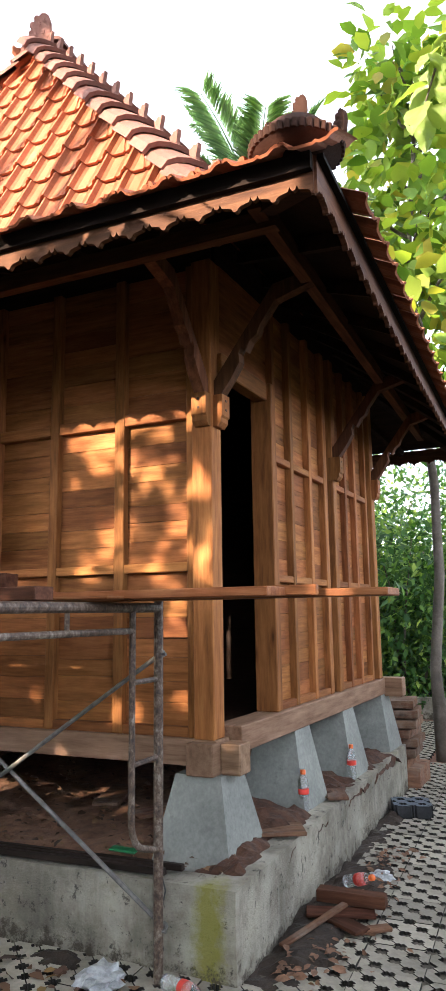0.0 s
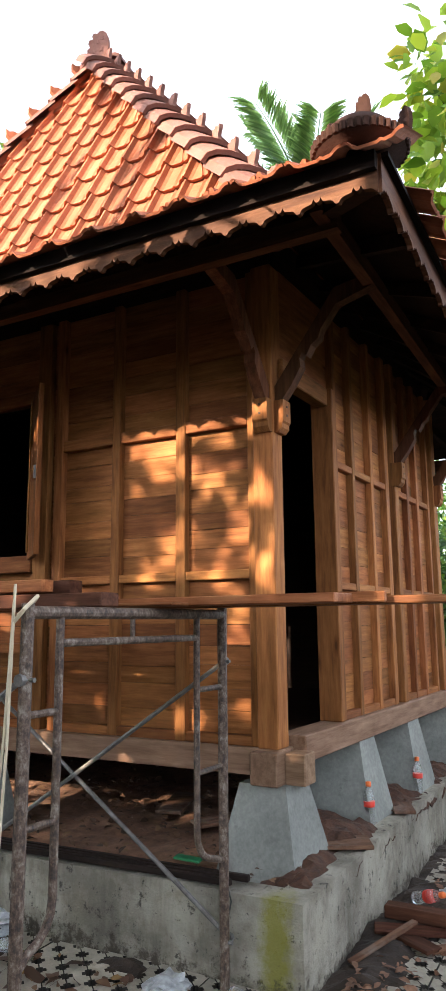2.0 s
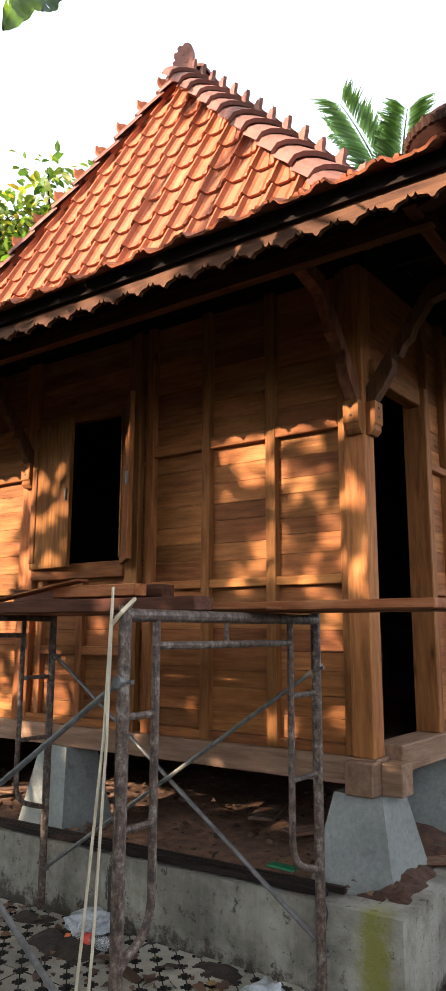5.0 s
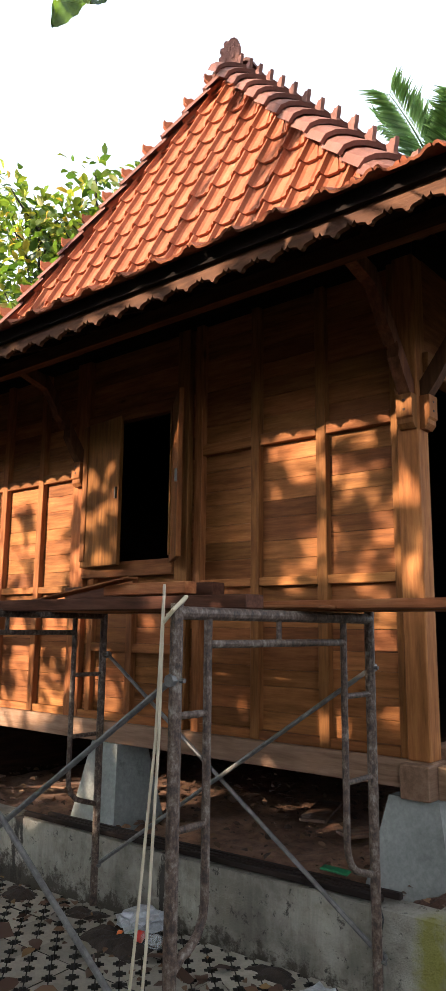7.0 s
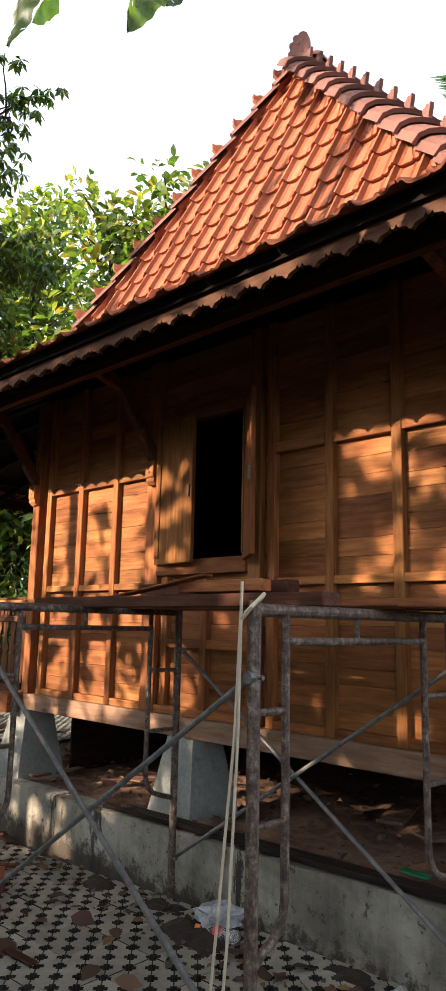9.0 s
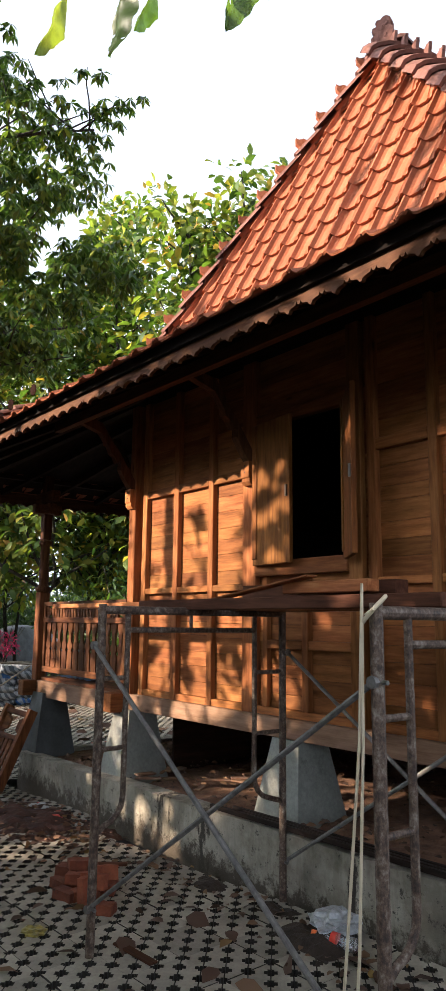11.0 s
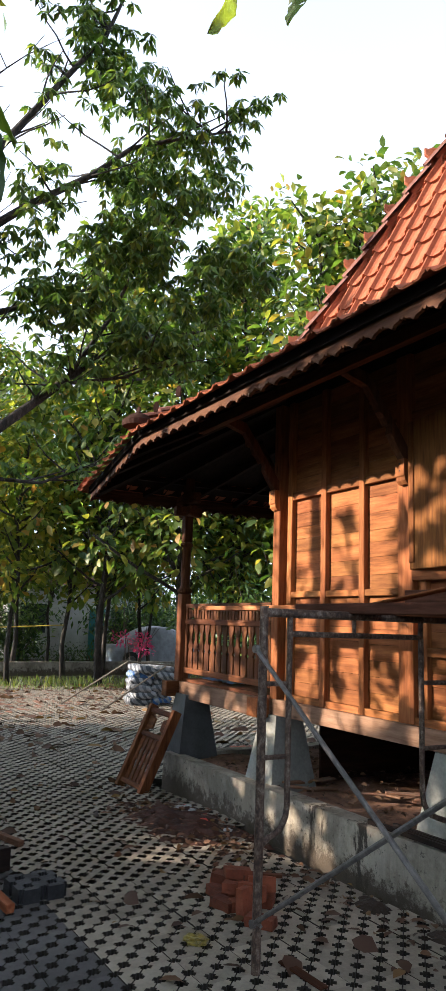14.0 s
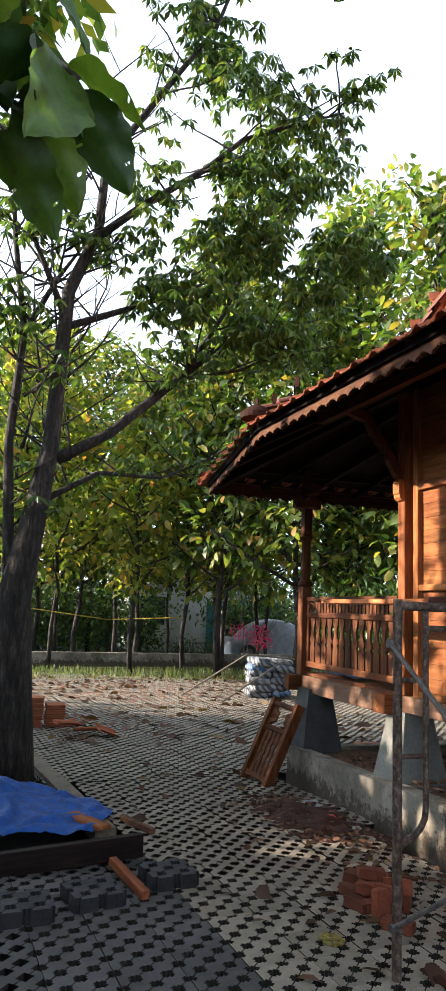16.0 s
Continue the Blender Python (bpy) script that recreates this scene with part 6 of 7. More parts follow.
def clump(tips, per, spread, size, droop, nrng):
    """Leaves round each tip."""
    tips = np.asarray(tips)
    n = len(tips) * per
    c = np.repeat(tips, per, axis=0)
    off = np.clip(nrng.normal(0, spread, (n, 3)), -1.5 * spread, 1.5 * spread) * (1, 1, 0.8)
    d = off / (np.linalg.norm(off, axis=1, keepdims=True) + 1e-6) + nrng.normal(0, 0.5, (n, 3))
    d[:, 2] -= droop
    return c + off, d, nrng.uniform(0.6, 1.15, n) * size


def rosettes(centres, per, size, nrng, droop=0.5):
    """Palmate leaves: leaflets that spread like fingers from one point."""
    c = np.repeat(np.asarray(centres), per, axis=0)
    n = len(c)
    a = np.tile(np.arange(per) * math.tau / per, len(centres)) + nrng.normal(0, 0.2, n)
    d = np.stack((np.cos(a), np.sin(a), nrng.normal(-droop, 0.25, n)), 1)
    return c, d, nrng.uniform(0.75, 1.1, n) * size


def slim_tree(x, y, h, seed, first=1.8, reach=1.0, per=9, size=0.30, leaf=None, r=0.06, label="", group="row of slim trees", shape=LEAF, spread=0.26, limbs=None, bark_mat=None, droop=0.35):
    """A straight tree with short rising limbs and clumps of broad leaves."""
    rs, nrng = random.Random(seed), np.random.default_rng(seed)
    z0 = ground_z(x, y) - 0.09
    th = thing("tree", label or "slim tree with broad yellow-green leaves", "tree", (x, y, z0), group=group)
    bm = bmesh.new()
    n = 8
    pts = [Vector((x + 0.10 * math.sin(k * 1.3 + seed), y + 0.10 * math.cos(k * 1.7 + seed), z0 + h * 0.93 * k / n)) for k in range(n + 1)]
    pts[0] = Vector((x, y, z0))
    tube(bm, pts, [r * (1.25 if k == 0 else 1) * (1 - 0.8 * k / n) + 0.008 for k in range(n + 1)], 8)
    tips = []
    m = limbs or int(h * 3.2)
    for k in range(m):
        f = (first + (h * 0.95 - first) * (k + rs.random()) / m) / h
        i = min(int(f / 0.93 * n), n - 1)
        base = pts[i].lerp(pts[i + 1], f / 0.93 * n - i) if f / 0.93 * n - i <= 1 else pts[-1]
        a = k * 2.4 + rs.uniform(-0.5, 0.5)
        L = reach * (1.15 - 0.75 * max(0, (f * h - first) / (h - first))) * rs.uniform(0.6, 1.15)
        b = branch(base, (math.cos(a), math.sin(a), rs.uniform(0.2, 0.7)), L, 0.10, rs)
        tube(bm, b, [0.02 + 0.012 * L - 0.005 * q for q in range(len(b))], 5, cap=False)
        tips += [b[2], b[3], b[4], b[4].lerp(b[3], 0.5)]
    tips.append(pts[-1] + Vector((0, 0, 0.2)))
    part("trunk", bm, bark_mat or bark, th, smooth=True)
    p, d, s = clump(tips, per, spread, size, droop, nrng)
    link("crown", leaves_mesh("crown", p, d, s, shape, leaf or leaf_teak, nrng), th)["kind"] = "stuff"
    return th


def shrub(x, y, h, w, seed, n=900, size=0.2, leaf=None, label="dense dark green shrub", group="shrubs", shape=SMALL):
    rs, nrng = random.Random(seed), np.random.default_rng(seed)
    z0 = ground_z(x, y) - 0.09
    th = thing("shrub", label, "shrub", (x, y, z0), group=group)
    bm = bmesh.new()
    tips = []
    for k in range(9):
        a = k * 2.4
        b = branch((x + 0.1 * math.cos(a), y + 0.1 * math.sin(a), z0), (math.cos(a) * w * 0.6, math.sin(a) * w * 0.6, h * 0.9), h * rs.uniform(0.5, 0.95), 0.02, rs, 5)
        tube(bm, b, [0.03, 0.025, 0.02, 0.015, 0.01, 0.006], 5, cap=False)
        for q in b[1:]:
            for _ in range(3):
                tips.append(q + Vector((rs.gauss(0, w * 0.32), rs.gauss(0, w * 0.32), rs.gauss(0, h * 0.10))))
    part("branchwork", bm, bark, th, smooth=True)
    tips = [(t[0], t[1], max(t[2], z0 + 0.15)) for t in tips]
    p, d, s = clump(tips, max(1, n // len(tips)), 0.22 + 0.03 * h, size, 0.2, nrng)
    p[:, 2] = np.maximum(p[:, 2], z0 + 0.05)
    link("foliage", leaves_mesh("foliage", p, d, s, shape, leaf or leaf_dark, nrng), th)["kind"] = "stuff"
    return th


# the big tree beside the veranda
def big_tree():
    rs, nrng = random.Random(3), np.random.default_rng(3)
    th = thing("tree", "large forked tree with pale bark and palmate leaves", "tree", (-6.5, -3.25, -0.1))
    X = -6.45
    bm = bmesh.new()
    tube(bm, [(X, -3.22, -0.15), (X, -3.25, 0.7), (X, -3.30, 1.6), (X, -3.18, 2.35), (X, -3.06, 3.2), (X, -3.04, 3.9), (X, -3.0, 4.9), (X + 0.05, -2.74, 5.6)], [0.26, 0.20, 0.17, 0.13, 0.09, 0.08, 0.072, 0.06], 14)
    part("trunk", bm, bark_dark, th, smooth=True)
    limbs = [
        ([(X + 0.05, -2.74, 5.55), (X, -2.70, 6.5), (X + 0.1, -2.1, 7.5), (X + 0.2, -1.55, 8.4), (X + 0.3, -1.3, 9.2)], 0.07),
        ([(X + 0.05, -2.74, 5.55), (X + 0.1, -2.28, 6.0), (X + 0.2, -1.6, 6.55), (X + 0.2, -1.15, 7.05), (X + 0.4, -0.6, 7.25), (X + 0.5, 0.0, 7.5)], 0.06),
        ([(X, -2.98, 3.05), (X - 0.1, -2.45, 3.4), (X - 0.3, -1.6, 4.25), (X - 0.4, -1.2, 4.65), (X - 0.5, -0.6, 5.05), (X - 0.5, 0.2, 5.3)], 0.085),
        ([(X, -2.98, 4.5), (X - 0.2, -2.3, 4.9), (X - 0.6, -1.6, 5.4), (X - 0.9, -0.9, 5.9)], 0.055),
        ([(X, -3.1, 2.6), (X - 0.3, -2.5, 3.0), (X - 0.8, -1.7, 3.1), (X - 1.2, -0.9, 3.5)], 0.045),
        ([(X - 0.02, -3.27, 1.0), (X - 0.1, -3.40, 2.2), (X - 0.1, -3.48, 3.2), (X - 0.1, -3.42, 4.4), (X, -3.6, 5.4), (X, -3.7, 6.4)], 0.085),
        ([(X - 0.1, -3.42, 4.4), (X - 0.4, -3.1, 5.2), (X - 0.7, -2.7, 6.0)], 0.05),
        ([(X, -3.02, 4.6), (X + 0.2, -3.4, 5.3), (X + 0.2, -3.8, 6.2)], 0.05),
        ([(X - 0.3, -1.6, 4.25), (X - 0.1, -1.2, 5.0), (X, -0.9, 5.8), (X, -0.6, 6.4)], 0.04),
        ([(X - 0.4, -1.2, 4.65), (X - 0.9, -0.6, 4.6), (X - 1.3, 0.1, 4.9)], 0.035),
        ([(X - 0.3, -1.6, 4.2), (X + 0.0, -1.0, 4.3), (X + 0.1, -0.5, 4.6)], 0.03),
    ]
    tips, twigs = [], bmesh.new()
    for pts, r in limbs:
        bm = bmesh.new()
        tube(bm, pts, [0.8 * r * (1 - 0.75 * k / (len(pts) - 1)) for k in range(len(pts))], 10)
        part("limb", bm, bark_dark, th, smooth=True)
        q = [Vector(p) for p in pts]
        for k in range(max(1, len(q) // 2 - 1), len(q)):
            for _ in range(5 if k > 1 else 2):
                base = q[k].lerp(q[k - 1], rs.random())
                b = branch(base, (rs.uniform(-1, 1), rs.uniform(-0.7, 1), rs.uniform(-0.1, 0.7)), rs.uniform(0.5, 1.0), 0.04, rs)
                tube(twigs, b, [0.014, 0.011, 0.009, 0.007, 0.004], 5, cap=False)
                tips += b[2:] if k > 1 else b[4:]
    for _ in range(46):
        y = rs.uniform(-4.2, -2.4)
        z = rs.uniform(2.6, 7.0)
        b = branch((X + rs.uniform(-0.3, 0.1), -3.1 + rs.uniform(-0.3, 0.3), z), (rs.uniform(-0.5, 0.5), rs.uniform(-1, 1), rs.uniform(0.0, 0.8)), rs.uniform(0.7, 1.8), 0.08, rs, 5)
        tube(twigs, b, [0.016, 0.013, 0.010, 0.008, 0.006, 0.003], 5, cap=False)
        for q in b[2:5]:
            tube(twigs, branch(q, (rs.uniform(-1, 1), rs.uniform(-1, 1), rs.uniform(0.1, 0.9)), rs.uniform(0.25, 0.6), 0.05, rs, 3), [0.007, 0.006, 0.004, 0.002], 4, cap=False)
    part("branchwork", twigs, bark_dark, th, smooth=True)["kind"] = "stuff"
    cen = []
    for t in tips:
        if rs.random() < (0.85 if t.y < -2.2 else 0.55):
            continue
        for _ in range(5):
            cen.append((t.x + rs.gauss(0, 0.14), t.y + rs.gauss(0, 0.14), t.z + rs.gauss(0, 0.09)))
    # full clumps at the limb ends: centre, half width, half height, rosettes
    for y, z, w, h, n in ((-1.63, 8.35, 0.30, 0.50, 70), (-1.15, 7.9, 0.50, 0.28, 90), (-0.34, 7.4, 0.52, 0.22, 80), (-0.05, 6.9, 0.26, 0.26, 45), (-0.8, 6.6, 0.50, 0.45, 190), (-1.88, 4.95, 0.42, 0.34, 130), (-1.15, 5.8, 0.55, 0.40, 190),
                          (0.3, 5.95, 0.55, 0.34, 190), (-0.3, 5.4, 0.45, 0.3, 110), (-0.72, 4.7, 0.55, 0.28, 130), (-2.1, 6.2, 0.35, 0.2, 36), (-2.4, 5.5, 0.45, 0.35, 50), (-3.3, 5.6, 0.5, 0.3, 50), (-3.6, 4.5, 0.5, 0.4, 50)):
        for _ in range(n):
            a, b = rs.uniform(0, math.tau), math.sqrt(rs.random())
            f = rs.uniform(-1, 1)
            cen.append((X + 0.15 + 0.42 * rs.gauss(0, 0.6), y + w * b * math.cos(a) * 1.1, z + h * (b * math.sin(a) * 0.85 + 0.15 * f)))
    p, d, s = rosettes(cen, 7, 0.15, nrng, 0.85)
    link("crown", leaves_mesh("crown", p, d, s, SMALL, leaf_palm5, nrng), th)["kind"] = "stuff"


big_tree()

# row of slim trees beyond the paving
rs = random.Random(11)
spots = [(-19.5, 2.1), (-19.6, 3.3), (-21.2, 1.0), (-21.0, 4.9), (-24.0, 0.9), (-18.6, 0.4), (-22.5, -0.6), (-20.2, -1.6), (-23.0, -2.6), (-19.0, -3.0), (-25.0, 3.0), (-26.5, -0.8),
         (-23.8, 6.4), (-18.8, 6.6), (-21.5, 8.4), (-27.0, 5.4), (-17.6, 8.8), (-16.2, 5.6), (-24.5, -5.0), (-20.6, -4.6)]
for k, (x, y) in enumerate(spots):
    slim_tree(x, y, rs.uniform(7.5, 11.0), 40 + k, first=2.1, reach=1.5, per=11, size=0.34, leaf=leaf_row if x > -22 else None, r=rs.uniform(0.05, 0.08), bark_mat=bark_dark)
# tall trees north-west of the house
for k, (x, y, h) in enumerate(((-13.2, 6.4, 12.6), (-11.6, 8.6, 13.2), (-15.0, 8.8, 13.0), (-16.4, 4.2, 11.0), (-9.4, 10.5, 12.0), (-13.0, 11.5, 13.5), (-17.8, 2.6, 13.0), (-17.2, 6.4, 14.0), (-27.5, -3.4, 12.0), (-26.8, -1.6, 12.5), (-28.2, 0.6, 13.0), (-29.0, 2.6, 13.0), (-22.0, 4.0, 15.0), (-11.7, 7.1, 12.8), (-18.6, 7.2, 16.0))):
    slim_tree(x, y, h, 90 + k, first=2.2, reach=2.3, per=13, size=0.34, r=0.09, limbs=60, bark_mat=bark_dark, label="tall tree with large drooping green leaves", group="tall trees", spread=0.34)
# shrubs that close the distance
for k in range(26):
    x, y = -35 + rs.uniform(-3, 2), -18 + k * 1.6
    shrub(x, y, rs.uniform(3.2, 6.0), 1.9, 200 + k, n=1300, size=0.42, leaf=leaf_dark, shape=LEAF)
for k, (x, y, h, w) in enumerate(((-14.5, 5.6, 3.6, 1.2), (-13.2, 6.4, 4.6, 1.4), (-15.8, 8.0, 4.4, 1.6), (-12.0, 7.2, 4.0, 1.4), (-18.0, 8.6, 3.0, 1.2), (-10.5, 8.0, 4.0, 1.6), (-17.5, 10.5, 5.0, 1.8), (-21.0, 10.5, 5.0, 2.0), (-24, 9.5, 5, 2))):
    shrub(x, y, h, w, 300 + k, n=1900, size=0.24)
for k, y in enumerate((-8.5, -6.6, -4.8, -3.2, -1.6, 0.0, 1.4, 2.7, 6.6, 8.0, 9.6, 11.5)):
    shrub(-28.2 + rs.uniform(-0.5, 0.5), y, rs.uniform(2.8, 3.8), 1.0, 260 + k, n=1500, size=0.3)
for k, (x, y) in enumerate(((-27.4, 4.3), (-28.0, 5.6))):
    shrub(x, y, 0.7, 0.5, 280 + k, n=500, size=0.16)
# behind the house
for k, (x, y, h, w) in enumerate(((-0.9, 8.6, 3.7, 0.9), (-2.2, 9.4, 4.4, 1.2), (0.6, 10.6, 3.2, 0.9), (-3.8, 10.5, 4.6, 1.4), (-0.4, 12.2, 4.6, 1.5), (2.0, 12.5, 3.4, 1.4), (-3.0, 13.4, 6.0, 1.8), (-0.6, 13.8, 5.5, 1.8), (-5.2, 13.0, 6.0, 1.9), (1.8, 14.0, 4.6, 1.6))):
    shrub(x, y, h, w, 330 + k, n=8000, size=0.15, shape=WIDE, leaf=leaf_garden, label="leafy garden shrub with some yellow-green leaves")
slim_tree(0.20, 4.85, 8.8, 61, first=3.9, reach=1.15, per=13, size=0.29, r=0.06, limbs=26, label="slender tree with large yellowing leaves", group="", bark_mat=bark, spread=0.3, leaf=leaf_sun, shape=BIG)
slim_tree(1.7, 6.2, 9.6, 64, first=3.6, reach=1.6, per=14, size=0.33, r=0.07, limbs=30, label="slender tree with large yellowing leaves", group="", bark_mat=bark, spread=0.3, leaf=leaf_sun, shape=BIG)


def hanging_branch(pts, seed, n, size, label, bare, wither=-1, leaf=None):
    """The end of an overhead branch with broad leaves hanging from it."""
    rs, nrng = random.Random(seed), np.random.default_rng(seed)
    th = thing("leafy_branch", label, "branch", pts[0], group="overhead branches")
    bm = bmesh.new()
    tube(bm, pts, [0.02 - 0.014 * k / (len(pts) - 1) for k in range(len(pts))], 8)
    part("twig", bm, bark, th, smooth=True)
    q = [Vector(p) for p in pts]
    for k in range(n):
        f = bare + (k + 0.5) / n * (len(q) - 1 - bare)
        i = min(int(f), len(q) - 2)
        base = q[i].lerp(q[i + 1], f - i)
        a = k * 2.4
        d = Vector((math.cos(a) * 0.8, math.sin(a) * 0.8, rs.uniform(-1.0, -0.25)))
        me = leaves_mesh("leaf", [base + d * 0.03], [d], [size * rs.uniform(0.75, 1.1)], BROAD, leaf_withered if k == wither else leaf or leaf_near, nrng)
        me.polygons.foreach_set("use_smooth", [True] * len(me.polygons))
        link("leaf", me, th)


def drooping_leaves(tips, seed, size):
    """A thin overhead branch whose leaves hang straight down to the given tips."""
    rs, nrng = random.Random(seed), np.random.default_rng(seed)
    th = thing("leafy_branch", "thin overhead branch with drooping grey-green leaves", "branch", (-1.0, -6.2, 4.7), group="overhead branches")
    bases = [Vector(t) + Vector((rs.uniform(-0.03, 0.03), rs.uniform(-0.03, 0.03), 0.9 * size)) for t in tips]
    bm = bmesh.new()
    pts = [Vector((-1.0, -6.2, 4.7)), Vector((-1.1, -4.4, 4.5)), Vector((-0.95, -3.2, 4.25))] + [b + Vector((0, 0, 0.05)) for b in bases]
    tube(bm, pts, [0.02 - 0.015 * k / (len(pts) - 1) for k in range(len(pts))], 8)
    part("twig", bm, bark, th, smooth=True)
    for b, t in zip(bases, tips):
        link("leaf", leaves_mesh("leaf", [b], [Vector(t) - b], [size], BROAD, leaf_near, nrng), th)


def broad_shape():
    """A large oval leaf with a pointed tip, folded along its rib and curled at the rim."""
    prof = [(i / 40, 0.012 + 0.30 * math.sin(math.pi * min(1.0, (i / 40) ** 0.85)) ** 0.75 * (1 - 0.25 * i / 40)) for i in range(40)] + [(1.0, 0.002)]
    vs, fs = [], []
    for x, w in prof:
        z = -0.22 * x * x
        for k in (-1, -0.75, -0.5, -0.25, -0.06, 0.06, 0.25, 0.5, 0.75, 1):
            vein = 0.007 * abs(math.sin(math.pi * (x * 9 - abs(k) * 1.6))) * (0.3 + abs(k))
            vs.append((x, k * w * (1 + 0.05 * math.sin(x * 31)), z + 0.22 * abs(k) * w + 0.02 * math.sin(x * 13 + k * 2) * abs(k) + vein + 0.05 * noise.noise(Vector((x * 4, k * 2, 1)))))
    for i in range(len(prof) - 1):
        for k in range(9):
            if (i * 7 + k * 13) % 211 == 5:
                continue
            a = i * 10 + k
            fs.append((a, a + 10, a + 11, a + 1))
    return np.array(vs), fs


BROAD = broad_shape()
hanging_branch([(-1.0, -6.2, 4.3), (-1.1, -5.0, 3.7), (-1.0, -4.1, 3.35), (-0.80, -3.75, 3.15), (-0.74, -3.58, 3.06), (-0.72, -3.50, 3.0)], 5, 15, 0.36, "overhead branch with large hanging green leaves", 2)
hanging_branch([(-1.0, -6.2, 4.1), (-1.1, -4.9, 3.5), (-0.98, -4.0, 3.2), (-0.86, -3.80, 2.95), (-0.76, -3.68, 2.82)], 8, 8, 0.32, "overhead branch with large hanging green leaves", 2)
drooping_leaves(((-0.70, -2.66, 3.54), (-0.48, -2.5, 3.45), (-0.28, -2.5, 3.43), (-0.19, -2.22, 3.56), (0.12, -2.38, 3.26)), 6, 0.27)
hanging_branch([(2.4, -5.4, 6.6), (2.5, -2.4, 6.5), (1.9, 0.2, 5.75), (1.45, 0.8, 5.4), (1.18, 0.95, 5.2), (1.02, 1.0, 4.8)], 7, 30, 0.33, "overhead branch with large pale green leaves", 2, leaf=leaf_pale)

hanging_branch([(-1.0, -6.2, 4.6), (-1.05, -5.0, 4.0), (-0.95, -4.1, 3.62), (-0.84, -3.75, 3.48), (-0.80, -3.62, 3.40)], 15, 9, 0.34, "overhead branch with large green leaves and a withered one", 2, 5)

# palm behind the house
def palm(x, y, z):
    rs, nrng = random.Random(21), np.random.default_rng(21)
    th = thing("palm", "palm with arching green fronds behind the roof", "palm", (x, y, 0))
    bm = bmesh.new()
    tube(bm, [(x, y, -0.05), (x + 0.1, y, 3), (x, y, z)], [0.13, 0.10, 0.09], 10)
    part("trunk", bm, bark_pale, th, smooth=True)
    for a, e in ((3.6, 0.55), (3.9, 0.8), (3.2, 1.0), (3.5, 1.25), (0.5, 1.25), (0.2, 0.9), (0.7, 0.6), (1.9, 0.7), (5.2, 0.7), (4.6, 1.0), (2.6, 0.85)):
        e += rs.uniform(-0.06, 0.06)
        d = Vector((math.cos(a) * math.cos(e), math.sin(a) * math.cos(e), math.sin(e)))
        p = Vector((x, y, z))
        pts = [p.copy()]
        for _ in range(9):
            d = (d + Vector((0, 0, -0.095))).normalized()
            p = p + d * 0.185
            pts.append(p.copy())
        bm = bmesh.new()
        tube(bm, pts, [0.022 - 0.002 * q for q in range(len(pts))], 6)
        pos, al, sz = [], [], []
        for q in range(1, len(pts)):
            for f in (0, 0.125, 0.25, 0.375, 0.5, 0.625, 0.75, 0.875):
                c = pts[q - 1].lerp(pts[q], f)
                t = (pts[q] - pts[q - 1]).normalized()
                s = t.cross(Vector((0, 0, 1))).normalized()
                for sg in (-1, 1):
                    v = s * sg * 0.8 + t * 0.75 + Vector((0, 0, 0.12))
                    pos.append(c), al.append(v), sz.append(0.55 * (1 - 0.45 * abs(q / 9 - 0.4)) * rs.uniform(0.9, 1.05))
        shape = (SMALL[0] * np.array((1.0, 0.30, 1.0)), SMALL[1])
        fr = part("frond", bm, leaf_frond, th, smooth=True)
        link("frond_blade", leaves_mesh("frond_blade", pos, al, sz, shape, leaf_frond, nrng), fr)["kind"] = "stuff"


palm(-1.85, 4.9, 6.85)

# unseen shrubs and trees behind and beside the camera, added to shade the yard
for k in range(8):
    shrub(5.2 + rs.uniform(-0.3, 0.3), -2.0 + 1.5 * k, 1.9 + rs.uniform(-0.2, 0.3), 1.0, 780 + k, n=2200, size=0.4, shape=WIDE, label="unseen dense shrub added to shade the yard", group="yard hedge")
for k in range(13):
    shrub(-13 + k * 1.25, -11.2 + rs.uniform(-0.3, 0.3), 3.85 + 1.05 * (k > 5) + 0.55 * (5 < k < 9) + 1.9 * (k < 3) + 1.6 * (k == 3) + rs.uniform(-0.15, 0.2), 1.1, 400 + k, n=3200, size=0.45, shape=WIDE, label="unseen dense shrub added to shade the yard", group="yard hedge")
for k, (x, y, h, f) in enumerate(((2.5, -9.0, 9.5, 2.0), (0.6, -12.5, 10.0, 2.5), (1.0, -6.8, 9.5, 2.6), (-10.5, -8.0, 9.5, 2.2))):
    slim_tree(x, y, h, 500 + k, first=f, reach=2.0, per=12, size=0.42, r=0.10, limbs=36, label="unseen broad-leaved tree added to shade the yard", shape=WIDE, group="yard trees", spread=0.35)

# high crowns out of view, added only to block sky light
for k, (x, y) in enumerate(((-1.0, -6.2), (-4.4, -6.6), (2.4, -5.4), (-2.8, -8.4))):
    slim_tree(x, y, 12.5, 600 + k, first=9.3, reach=2.8, per=14, size=0.42, r=0.09, limbs=30, label="unseen tall tree added to block sky over the yard", shape=WIDE, group="yard canopy trees", spread=0.4)

for k, (x, y) in enumerate(((-11.5, -6.4), (-8.2, -7.6), (-6.0, -6.2), (-1.4, -8.8), (0.6, -5.8), (-14.0, -7.0), (-9.6, -5.4), (-3.2, -5.6), (-4.6, -8.6))):
    slim_tree(x, y, 13.5, 620 + k, first=10.0, reach=2.8, per=20 if x > -5 else 15, size=0.45, r=0.09, limbs=34, label="unseen tall tree added to block sky over the yard", shape=WIDE, group="yard canopy trees", spread=0.42)
